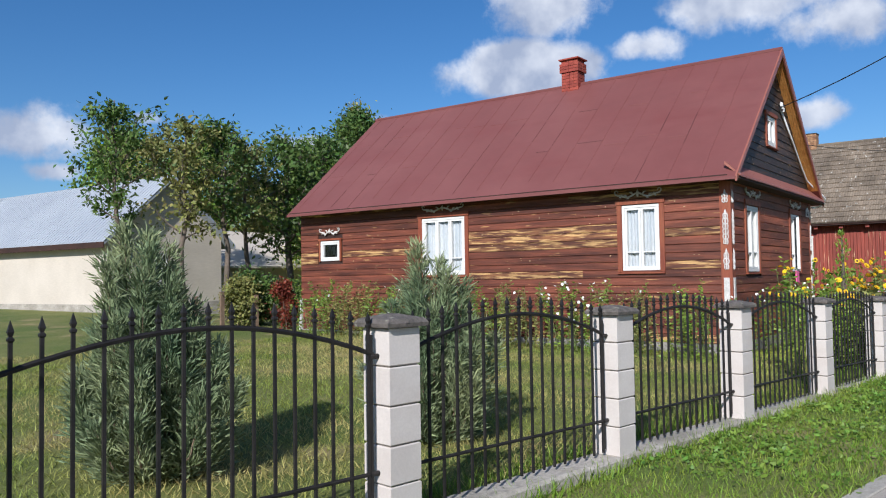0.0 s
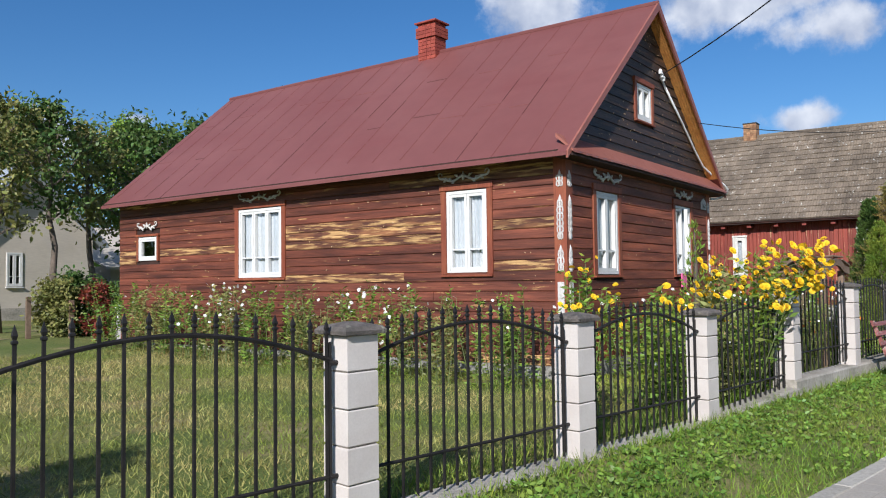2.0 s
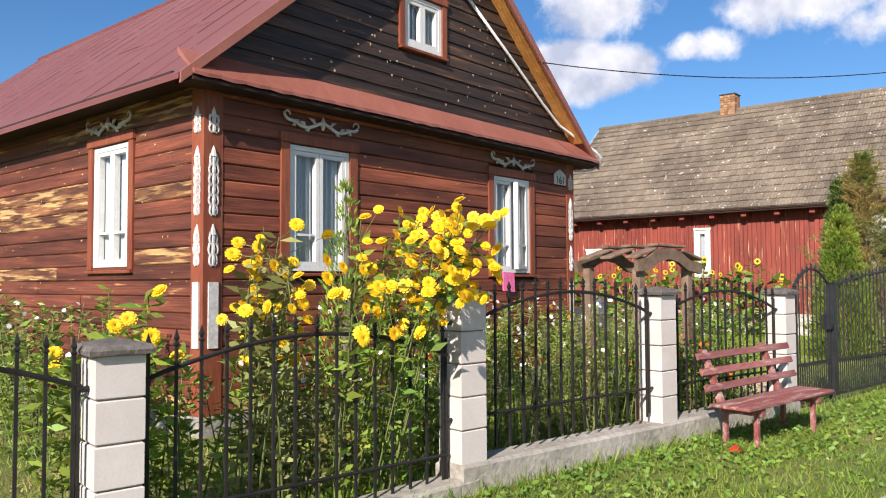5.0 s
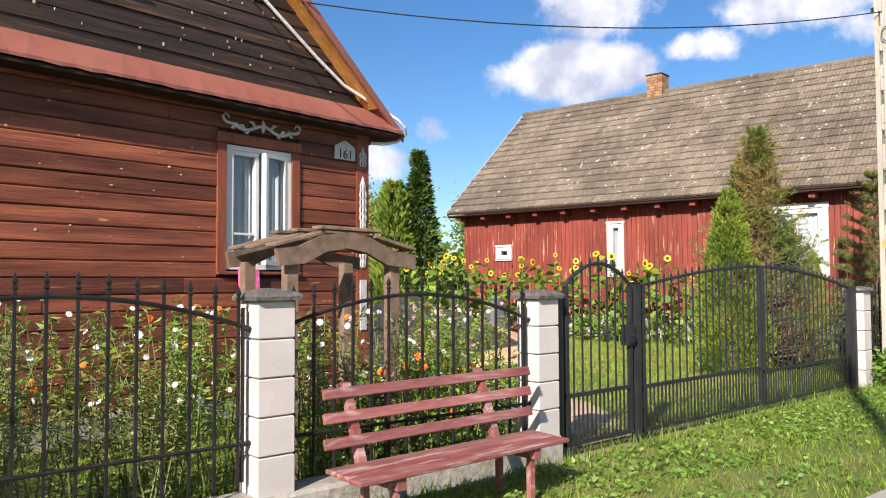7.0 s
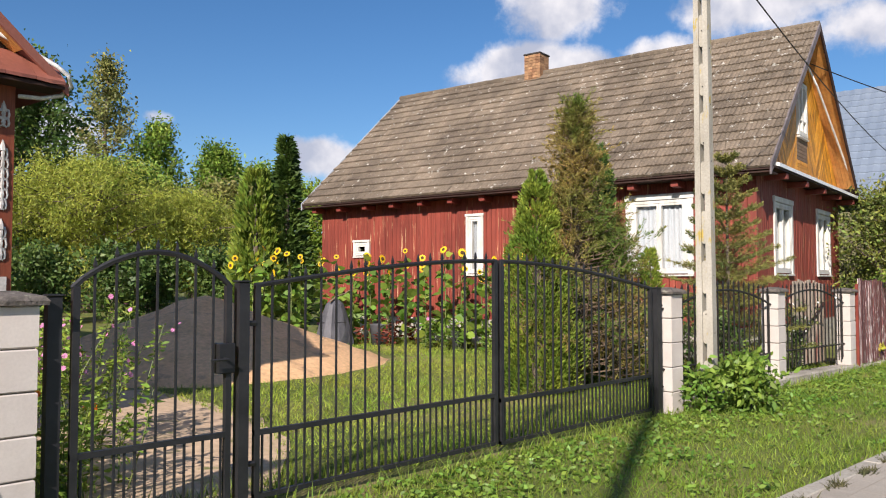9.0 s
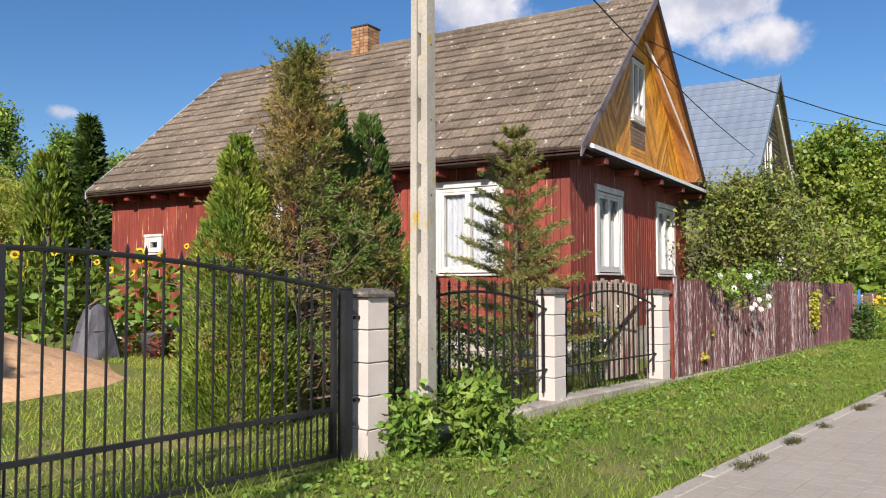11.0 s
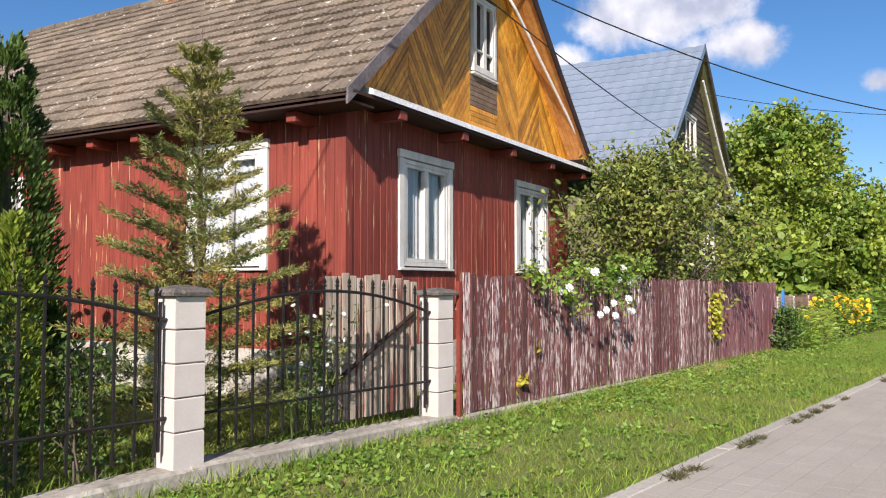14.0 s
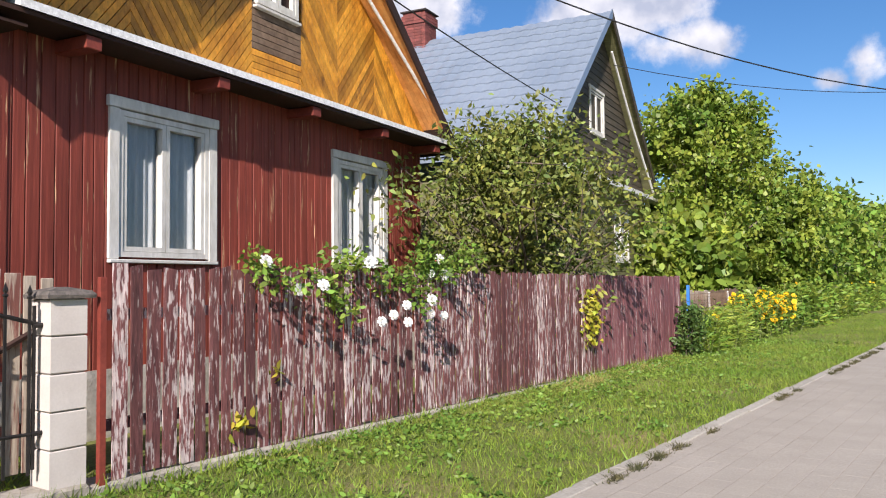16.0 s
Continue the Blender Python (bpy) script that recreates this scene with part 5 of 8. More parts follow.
def house_three():
    H = frame_of(44.8, 5.65, 7.0, 10.6)
    F = H @ FRONT
    h = thing("grey_house", (45, 9, -0.08), "weathered timber house with blue-grey metal tile roof", "house")
    W2, L, ZT, EAVE, RIDGE = 3.9, 8.5, 3.5, 3.74, 7.72
    back = 0.35
    run = 4.4
    sl = (RIDGE - EAVE) / run
    gw, lw = (-0.75, 0.25, 4.75, 5.75), (1.1, 2.3, 1.8, 3.0)
    FB = F @ Matrix.Translation((0, -back, 0))
    part("foundation", Geo().box(-W2, W2, back + 0.02, L, -0.4, 0.5), M["stone"], h, m=H)
    wf = wall_core(h, "wall_front", FB, -W2, W2, 0.4, ZT + 0.1, [lw], -0.15, -0.002, M["h3_board"])
    lap_boards(wf, FB, -W2, W2, 0.4, ZT + 0.1, 0.16, [lw], 0.025, lambda s, z: M["h3_board"])
    part("wall_left", Geo().box(-W2, -W2 + 0.15, back + 0.15, L, 0.4, ZT), M["h3_board"], h, m=H)
    part("wall_right", Geo().box(W2 - 0.15, W2, back + 0.15, L, 0.4, ZT), M["h3_board"], h, m=H)
    part("wall_back", Geo().box(-W2, W2, L, L + 0.15, 0.4, ZT), M["h3_board"], h, m=H)
    half = (RIDGE - 0.1 - 3.6) / sl
    gc = part("gable", Geo().prism([(-half, 3.6), (half, 3.6), (0, 3.6 + half * sl)], "y", -0.1, -0.004), M["h3_dark"], h, m=FB)
    gable_boards(gc, FB, 3.6, half, 0, sl, 0.16, gw, 0.025, lambda s, z: M["h3_dark"])
    window(h, FB, *gw, M["white_old"], 2, False, M["white_old"], 0.07)
    window(h, FB, *lw, M["white_old"], 2, False, M["white_old"], 0.07)
    r = part("roof", Geo().add([(-run, 0, EAVE), (-run, L + 0.4, EAVE), (0, L + 0.4, RIDGE), (0, 0, RIDGE), (run, 0, EAVE), (run, L + 0.4, EAVE),
                                (-run, 0, EAVE - 0.06), (-run, L + 0.4, EAVE - 0.06), (0, L + 0.4, RIDGE - 0.08), (0, 0, RIDGE - 0.08), (run, 0, EAVE - 0.06), (run, L + 0.4, EAVE - 0.06)],
                               [(3, 2, 1, 0), (2, 3, 4, 5), (6, 7, 8, 9), (11, 10, 9, 8), (0, 1, 7, 6), (5, 4, 10, 11), (1, 2, 8, 7), (2, 5, 11, 8)]), M["roof_blue"], h, "blue-grey pressed metal tile roof", m=H)
    # pressed tile pattern: stepped rows with shallow waves
    q = Geo()
    rows, cols = 16, 108
    nx, nz = -sl / math.hypot(1, sl), 1 / math.hypot(1, sl)
    for i in range(rows):
        for e, t in ((0, i / rows), (1, (i + 0.98) / rows)):
            for k in range(cols + 1):
                up = (0.045 if e == 0 else 0.015) + 0.012 * math.sin(k * math.pi / 2.0)
                q.v.append((-run + run * t + nx * up, (L + 0.4) * k / cols, EAVE + (RIDGE - EAVE) * t + nz * up))
        b = i * 2 * (cols + 1)
        q.f += [(b + k, b + cols + 1 + k, b + cols + 2 + k, b + k + 1) for k in range(cols)]
        if i:
            p = b - (cols + 1)
            q.f += [(p + k, b + k, b + k + 1, p + k + 1) for k in range(cols)]
    part("pressed_sheet", q, M["roof_blue"], r, m=H)
    for x in (-1, 1):
        xe = x * run
        part("verge_board", Geo().add([(xe, -0.03, EAVE + 0.05), (0, -0.03, RIDGE + 0.06), (0, -0.03, RIDGE - 0.16), (xe, -0.03, EAVE - 0.16), (xe, 0.0, EAVE + 0.05), (0, 0.0, RIDGE + 0.06), (0, 0.0, RIDGE - 0.16), (xe, 0.0, EAVE - 0.16)],
                                      [(0, 1, 2, 3), (7, 6, 5, 4), (0, 4, 5, 1), (2, 6, 7, 3), (0, 3, 7, 4)]), M["roof_blue"] if x < 0 else M["h3_dark"], h, m=H)
        part("soffit", Geo().add([(xe, 0.0, EAVE - 0.07), (xe, back, EAVE - 0.07), (0, back, RIDGE - 0.09), (0, 0.0, RIDGE - 0.09)], [(0, 1, 2, 3)]), M["h3_board"], h, m=H)
    part("pent_edge", Geo().box(-run + 0.1, run - 0.1, 0.0, 0.42, 3.5, 3.62, 0.01), M["white_pipe"], h, "white sheet-metal edge", m=FB)
    part("conduit", Geo().tube([(0.5, 0.2, 6.9), (2.2, 0.25, 5.3), (3.9, 0.35, 3.75), (4.2, 0.35, 3.5)], 0.03, 6), M["white_pipe"], h, m=FB)
    chimney(h, H, -0.3, 0.3, 4.8, 5.45, 7.1, 8.45, M["brick_dark"], M["soot_hole"])


def barn():
    H = frame_of(10.03, 26.59, 8.5, 12.3)
    F = H @ FRONT
    h = thing("barn", (12, 33, 0.3), "long pale block barn with light grey metal roof", "barn")
    W, L, ZE, ZP = 4.73, 26.0, 3.29, 5.48
    win = (1.85, 2.35, 1.5, 2.6)
    wall_core(h, "wall_front", F, 0, W, 0.0, ZE, [win], -0.25, 0, M["pale_brick"])
    window(h, F, *win, M["white"], 2, True, None, curtain=False)
    part("gable", Geo().prism([(0, ZE), (W, ZE), (W / 2, ZP - 0.1)], "y", -0.25, 0), M["pale_brick"], h, m=F)
    part("wall_left", Geo().box(0, 0.25, 0.25, L, 0.0, ZE), M["pale_brick"], h, m=H)
    part("wall_right", Geo().box(W - 0.25, W, 0.25, L, 0.0, ZE), M["pale_brick"], h, m=H)
    part("wall_back", Geo().box(0, W, L, L + 0.25, 0.0, ZE), M["pale_brick"], h, m=H)
    part("base_band", Geo().box(-0.03, W + 0.03, -0.03, L, -0.2, 0.80), M["plinth"], h, m=H)
    e = 0.35
    sl = (ZP - ZE) / (W / 2)
    q = Geo()
    for x in (-1, 1):
        xe, ze = W / 2 + x * (W / 2 + e), ZE - e * sl
        q.add([(xe, -0.4, ze), (xe, L + 0.4, ze), (W / 2, L + 0.4, ZP), (W / 2, -0.4, ZP), (xe, -0.4, ze - 0.14), (xe, L + 0.4, ze - 0.14), (W / 2, L + 0.4, ZP - 0.14), (W / 2, -0.4, ZP - 0.14)],
              [(0, 1, 2, 3), (7, 6, 5, 4), (0, 4, 5, 1), (0, 3, 7, 4), (1, 5, 6, 2)])
    r = part("roof", q, M["roof_grey"], h, "light grey corrugated metal roof", m=H)
    q = Geo()
    for k in range(130):
        y = -0.4 + k * 0.205
        q.tube([(-e, y, ZE - e * sl + 0.004), (W / 2, y, ZP + 0.004)], 0.018, 4)
    tagged(part("corrugation", q, M["roof_grey"], r, m=H), kind="stuff")
    part("eave_board", Geo().box(-e - 0.01, -e + 0.02, -0.4, L + 0.4, ZE - e * sl - 0.22, ZE - e * sl - 0.02), M["h1_dark"], h, m=H)
    # lower shed behind
    H = frame_of(17.0, 31.5, 9.0, 10.5)
    s = thing("shed", (20, 35, 0.3), "pale low shed with tan sheet roof", "shed")
    part("wall", Geo().box(0, 9, 0, 5, -0.1, 2.3), M["pale_brick"], s, m=H)
    part("roof", Geo().add([(-0.4, -0.4, 2.25), (9.4, -0.4, 2.25), (9.4, 5.4, 4.3), (-0.4, 5.4, 4.3), (-0.4, -0.4, 2.15), (9.4, -0.4, 2.15), (9.4, 5.4, 4.2), (-0.4, 5.4, 4.2)],
                           [(0, 1, 2, 3), (7, 6, 5, 4), (0, 4, 5, 1), (0, 3, 7, 4), (1, 5, 6, 2)]), M["pale_brick"], s, m=H)


def utility_pole(x, y, top, turn):
    """A concrete pole with long slots through its web."""
    p = thing("utility_pole", (x, y, 0), "grey concrete utility pole with slotted web and lichen stains", "utility pole", "utility poles")
    m = pose(x, y, 0, 0, 0, turn)

    def half(z):
        return 0.092 - 0.030 * z / 9.0
    z = 0.55
    cuts = []
    while z < top - 0.6:
        cuts.append((z, z + 0.18))
        z += 0.54
    for sgn in (-1, 1):
        q = Geo()
        a, b = (-0.4, top)
        wa, wb = half(a), half(b)
        i0, i1 = 0.024, 0.022
        q.add([(sgn * i0, -0.062, a), (sgn * wa, -0.062, a), (sgn * wa, 0.062, a), (sgn * i0, 0.062, a), (sgn * i1, -0.055, b), (sgn * wb, -0.055, b), (sgn * wb, 0.055, b), (sgn * i1, 0.055, b)],
              [(0, 1, 2, 3), (7, 6, 5, 4), (0, 4, 5, 1), (1, 5, 6, 2), (2, 6, 7, 3), (3, 7, 4, 0)])
        part("rail", q, M["concrete_pole"], p, m=m)
    edges = [-0.4] + [e for c in cuts for e in c] + [top]
    for a, b in zip(edges[::2], edges[1::2]):
        # rounded ends to the slots
        n = 6
        poly = [(-0.026, a + 0.03)] + [(-0.026 + 0.052 * k / n, a + 0.03 - 0.03 * math.sin(math.pi * k / n)) for k in range(1, n)] + [(0.026, a + 0.03), (0.026, b - 0.03)]
        poly += [(0.026 - 0.052 * k / n, b - 0.03 + 0.03 * math.sin(math.pi * k / n)) for k in range(1, n)] + [(-0.026, b - 0.03)]
        part("web", Geo().prism(poly, "y", -0.036, 0.036), M["concrete_pole"], p, m=m)
    z = 1.05
    while z < top - 0.4:
        o = half(z)
        # Slightly raised dark discs: the shade inside each hole is only colour.
        part("bolt_hole", Geo().tube([(-0.012, 0.034, z), (-0.012, 0.0375, z)], 0.011, 8), M["soot_hole"], p, "dark round disc for a bolt hole", m=m)
        part("bolt_hole", Geo().tube([(o - 0.004, 0.0, z - 0.2), (o + 0.001, 0.0, z - 0.2)], 0.010, 8), M["soot_hole"], p, "dark round disc for a bolt hole", m=m)
        part("bolt_hole", Geo().tube([(-o + 0.004, 0.0, z - 0.2), (-o - 0.001, 0.0, z - 0.2)], 0.010, 8), M["soot_hole"], p, "dark round disc for a bolt hole", m=m)
        z += 0.62
    return p, m


def wire(name, pts, r, label):
    solo(name, Geo().tube(pts, r, 5), M["cable"], label, "cable")


def sag(a, b, drop, n=14):
    a, b = Vector(a), Vector(b)
    return [a.lerp(b, i / n) - Vector((0, 0, drop * 4 * (i / n) * (1 - i / n))) for i in range(n + 1)]


def bench():
    p = thing("garden_bench", (17.2, 2.85, 0.05), "faded red slatted wooden bench beside the fence", "bench")
    for k in range(3):
        z, y = 0.52 + k * 0.13, 2.93 + 0.055 * k
        q = Geo().box(16.42 + 0.03 * k, 18.10 + 0.05 * k, -0.012, 0.012, -0.031, 0.031, 0.004)
        part("back_slat", q, M["bench"], p, m=Matrix.Translation((0, y - 0.022, z)) @ Matrix.Rotation(radians(-20), 4, "X"))
    for k in range(3):
        y = 2.50 + k * 0.125
        part("seat_slat", Geo().box(16.38 + 0.01 * k, 18.02 + 0.015 * k, y, y + 0.116, 0.375, 0.402, 0.005), M["bench"], p)
    for x in (16.66, 17.74):
        part("back_post", Geo().add([(x - .025, 2.84, 0.30), (x + .025, 2.84, 0.30), (x + .025, 2.90, 0.30), (x - .025, 2.90, 0.30), (x - .025, 3.045, 0.83), (x + .025, 3.045, 0.83), (x + .025, 3.09, 0.83), (x - .025, 3.09, 0.83)],
                                    [(3, 2, 1, 0), (4, 5, 6, 7), (0, 1, 5, 4), (1, 2, 6, 5), (2, 3, 7, 6), (3, 0, 4, 7)]), M["bench"], p)
        part("cross_rail", Geo().box(x - 0.03, x + 0.03, 2.52, 2.90, 0.305, 0.373, 0.004), M["bench"], p)
        part("leg", Geo().box(x - 0.019, x + 0.019, 2.565, 2.603, -0.08, 0.305, 0.004), M["bench"], p)
        part("leg", Geo().box(x - 0.019, x + 0.019, 2.845, 2.883, -0.08, 0.305, 0.004), M["bench"], p)


def arbour():
    p = thing("garden_arbour", (17.1, 4.0, 0.05), "weathered wooden garden arbour with cut arched beams", "arbour")
    for x in (16.66, 17.5):
        for y in (3.72, 4.32):
            part("post", Geo().box(x - 0.04, x + 0.04, y - 0.04, y + 0.04, 0.0, 1.57, 0.006), M["old_wood"], p)
    for y in (3.66, 4.38):
        lo = [(16.54, 1.53), (16.72, 1.545), (16.9, 1.63), (17.06, 1.655), (17.22, 1.63), (17.4, 1.545), (17.66, 1.51)]
        hi = [(17.66, 1.62), (17.44, 1.65), (17.26, 1.735), (17.06, 1.765), (16.86, 1.74), (16.68, 1.66), (16.52, 1.64)]
        part("arched_beam", Geo().prism(lo + hi, "y", y - 0.022, y + 0.022), M["old_wood"], p)
    for a, b, z, t in ((16.50, 16.90, 1.70, -14), (16.84, 17.34, 1.775, 1), (17.28, 17.66, 1.69, 13)):
        for y in (3.70, 3.98, 4.27):
            q = Geo().box(-(b - a) / 2, (b - a) / 2, -0.06, 0.06, 0, 0.026, 0.005)
            part("top_plank", q, M["old_wood"], p, m=pose((a + b) / 2, y + rng.uniform(-.02, .02), z, 0, t, rng.uniform(-3, 3)))


fence()
gates()
picket_fence()
house_one()
house_two()
house_three()
barn()
bench()
arbour()
pole, PM = utility_pole(25.28, 3.0, 5.7, 96.0)
utility_pole(11.8, -3.1, 8.9, 60.0)
solo("cable_coil", Geo().tube([(25.2, 2.88 + 0.10 * math.sin(a), 4.72 + 0.11 * math.cos(a)) for a in [j * 0.5236 for j in range(13)]], 0.006, 5, False), M["cable"], "coiled black cable on the concrete pole", "cable")
part("cross_bracket", Geo().box(-0.14, 0.14, -0.075, -0.055, 5.08, 5.16, 0.005), M["gate_iron"], pole, "steel bracket", m=PM)
wire("house_cable", sag((16.89, 6.40, 5.17), (11.8, -3.1, 8.0), 0.5), 0.011, "black service cable from gable to pole")
wire("overhead_line", sag((18.35, 6.46, 4.50), (25.28, 2.95, 5.05), 0.26), 0.008, "thin black line from the roof verge to the pole")
wire("house_cable", sag((25.28, 3.0, 5.35), (43.75, 5.75, 4.9), 0.3), 0.010, "black service cable from pole to gable")
wire("overhead_line", sag((34.27, 5.10, 6.05), (53.54, -5.14, 6.65), 1.59, 24), 0.012, "black overhead power line")
wire("overhead_line", sag((44.58, 5.55, 6.36), (57.73, -5.05, 7.75), 0.85), 0.009, "thin overhead line from the grey house")


# ---- plants ----
M["leaf"] = surf("green leaf", (0.150, 0.256, 0.037), (0.240, 0.336, 0.054), (0.8, 0.8, 0.8), 4, rough=0.5, bump=0, fine_amt=0.1, island=0.5, hue=0.025, trans=0.33, spec=0.3)
M["leaf_dark"] = surf("dark green leaf", (0.071, 0.132, 0.030), (0.120, 0.186, 0.043), (0.8, 0.8, 0.8), 4, rough=0.5, bump=0, fine_amt=0.1, island=0.45, hue=0.02, trans=0.3, spec=0.35)
M["leaf_light"] = surf("yellow-green leaf", (0.213, 0.325, 0.044), (0.300, 0.388, 0.062), (0.8, 0.8, 0.8), 4, rough=0.5, bump=0, fine_amt=0.1, island=0.4, hue=0.03, trans=0.4, spec=0.3)
M["leaf_olive"] = surf("olive leaf", (0.201, 0.222, 0.064), (0.301, 0.283, 0.084), (0.8, 0.8, 0.8), 4, rough=0.55, bump=0, fine_amt=0.1, island=0.4, hue=0.025, trans=0.3)
M["willow"] = surf("willow leaf", (0.40, 0.45, 0.075), (0.47, 0.50, 0.10), (0.8, 0.8, 0.8), 4, rough=0.5, bump=0, fine_amt=0.1, island=0.35, hue=0.02, trans=0.5, spec=0.3)
M["juniper"] = surf("blue-green juniper", (0.130, 0.186, 0.093), (0.261, 0.291, 0.143), (1.5, 1.5, 1.5), 4, rough=0.7, bump=0, fine_amt=0.1, island=0.45, trans=0.2)
M["thuja"] = surf("thuja spray", (0.132, 0.210, 0.026), (0.264, 0.324, 0.042), (2, 2, 2), 4, rough=0.6, bump=0, fine_amt=0.1, island=0.4, trans=0.25, hue=0.02)
M["thuja_gold"] = surf("gold-brown thuja spray", (0.125, 0.195, 0.032), (0.30, 0.225, 0.062), (1.1, 1.1, 1.1), 5, 0.4, 0.6, rough=0.65, bump=0, fine_amt=0.1, island=0.4, trans=0.25, hue=0.02)
M["thuja_dark"] = surf("dark thuja spray", (0.042, 0.090, 0.018), (0.105, 0.165, 0.030), (2, 2, 2), 4, rough=0.6, bump=0, fine_amt=0.1, island=0.4, trans=0.2)
M["spruce"] = surf("spruce needle", (0.085, 0.14, 0.036), (0.33, 0.30, 0.08), (1.3, 1.3, 1.3), 4, rough=0.6, bump=0, fine_amt=0.1, island=0.35, trans=0.2)
M["bark"] = surf("grey-brown bark", (0.17, 0.13, 0.10), (0.10, 0.08, 0.06), (9, 9, 2), rough=0.9, bump=0.6, fine=(40, 40, 10), fine_amt=0.3, bump_dist=0.02)
M["twig"] = surf("dead twigs", (0.24, 0.17, 0.12), (0.16, 0.11, 0.075), (5, 5, 5), rough=0.9, bump=0, fine_amt=0.2)
M["stem"] = surf("green stem", (0.10, 0.14, 0.035), (0.15, 0.17, 0.05), (5, 5, 5), rough=0.6, bump=0, fine_amt=0.2)
M["weed"] = surf("verge weed leaf", (0.115, 0.215, 0.030), (0.20, 0.295, 0.045), (0.8, 0.8, 0.8), 4, rough=0.5, bump=0, fine_amt=0.1, island=0.4, hue=0.02, trans=0.25)
M["red_leaf"] = surf("dark red leaf", (0.16, 0.03, 0.02), (0.24, 0.06, 0.03), (3, 3, 3), rough=0.5, bump=0, fine_amt=0.1, island=0.4, trans=0.3)
M["petal_yellow"] = surf("yellow petal", (0.92, 0.58, 0.010), (0.94, 0.66, 0.020), (30, 30, 30), rough=0.6, bump=0, fine_amt=0.1, island=0.12, vary=0.1, trans=0.25)
M["petal_white"] = surf("white petal", (0.80, 0.80, 0.76), (0.86, 0.85, 0.80), (30, 30, 30), rough=0.6, bump=0, fine_amt=0.05, vary=0.05, trans=0.2)
M["petal_orange"] = surf("orange petal", (0.85, 0.26, 0.02), (0.80, 0.18, 0.02), (30, 30, 30), rough=0.6, bump=0, fine_amt=0.1, vary=0.1, trans=0.2)
M["petal_pink"] = surf("pink petal", (0.66, 0.16, 0.40), (0.74, 0.32, 0.52), (30, 30, 30), rough=0.6, bump=0, fine_amt=0.1, vary=0.15, trans=0.2)
M["petal_red"] = surf("red petal", (0.70, 0.02, 0.03), (0.60, 0.02, 0.03), (30, 30, 30), rough=0.5, bump=0, fine_amt=0.1)
M["seed_head"] = surf("brown seed head", (0.07, 0.035, 0.015), (0.11, 0.06, 0.02), (60, 60, 60), rough=0.9, bump=0.3)
M["sand"] = surf("sandy soil heap", (0.74, 0.46, 0.25), (0.65, 0.40, 0.21), (1.5, 1.5, 1.5), 8, rough=0.95, bump=0.6, fine=(16, 16, 16), fine_amt=0.2, third=(0.42, 0.28, 0.17), third_scale=(2.5, 2.5, 2.5), third_lo=0.58, third_hi=0.7, bump_dist=0.03)
M["path_soil"] = surf("trodden sandy path", (0.58, 0.42, 0.28), (0.47, 0.34, 0.22), (1.2, 1.2, 1), 8, rough=0.95, bump=0.5, fine=(14, 14, 14), fine_amt=0.2, third=(0.15, 0.16, 0.05), third_scale=(2.2, 2.2, 1), third_lo=0.60, third_hi=0.68, bump_dist=0.02)
M["tarp"] = surf("dark grey tarpaulin", (0.075, 0.075, 0.085), (0.11, 0.11, 0.12), (4, 4, 4), rough=0.55, bump=0.3, fine=(9, 9, 9), fine_amt=0.2)
M["wrap"] = surf("grey tarpaulin", (0.115, 0.115, 0.13), (0.075, 0.075, 0.088), (4, 4, 2), rough=0.6, bump=0.5, fine=(9, 9, 5), fine_amt=0.2, bump_dist=0.03)
M["leaf_yellow"] = surf("yellowing vine leaf", (0.36, 0.40, 0.04), (0.50, 0.44, 0.05), (6, 6, 6), 4, rough=0.5, bump=0, fine_amt=0.1, island=0.3, hue=0.03, trans=0.35)
M["leaf_apple"] = surf("apple leaf", (0.13, 0.175, 0.035), (0.24, 0.26, 0.055), (1.6, 1.6, 1.6), 4, rough=0.5, bump=0, fine_amt=0.1, island=0.5, hue=0.03, trans=0.22)
M["leaf_broad"] = surf("broad leaf", (0.13, 0.22, 0.032), (0.33, 0.40, 0.06), (0.9, 0.9, 0.9), 4, rough=0.45, bump=0, fine_amt=0.1, island=0.36, hue=0.02, trans=0.36, spec=0.4)
NR = np.random.RandomState(11)


def unit(v):
    return v / (np.linalg.norm(v, axis=-1, keepdims=True) + 1e-9)


def leaf_mesh(name, pos, way, length, width, mat, lift=0.0):
    """Many pointed leaves, each one quad with a slight fold, at pos along way."""
    n = len(pos)
    length = np.broadcast_to(np.asarray(length, float), (n,))[:, None]
    way = unit(way)
    side = unit(np.cross(way, unit(NR.normal(size=(n, 3)))))
    up = np.cross(side, way)
    w = np.broadcast_to(np.asarray(width, float), (n,))[:, None]
    if np.mean(w / length) < 0.4:
        v = np.stack([pos, pos + way * length * 0.45 + side * w * 0.5 + up * lift * length, pos + way * length, pos + way * length * 0.45 - side * w * 0.5 + up * lift * length], 1)
        return raw_mesh(name, v.reshape(-1, 3).astype(np.float32), 4, mat)

    def edge(along, out, raised):
        return pos + way * length * along + side * w * out + up * lift * length * raised
    v = np.stack([pos, edge(0.22, 0.40, 0.9), edge(0.55, 0.44, 1.0), edge(1.0, 0, -0.4), edge(0.55, -0.44, 1.0), edge(0.22, -0.40, 0.9)], 1)
    return raw_mesh(name, v.reshape(-1, 3).astype(np.float32), 6, mat)


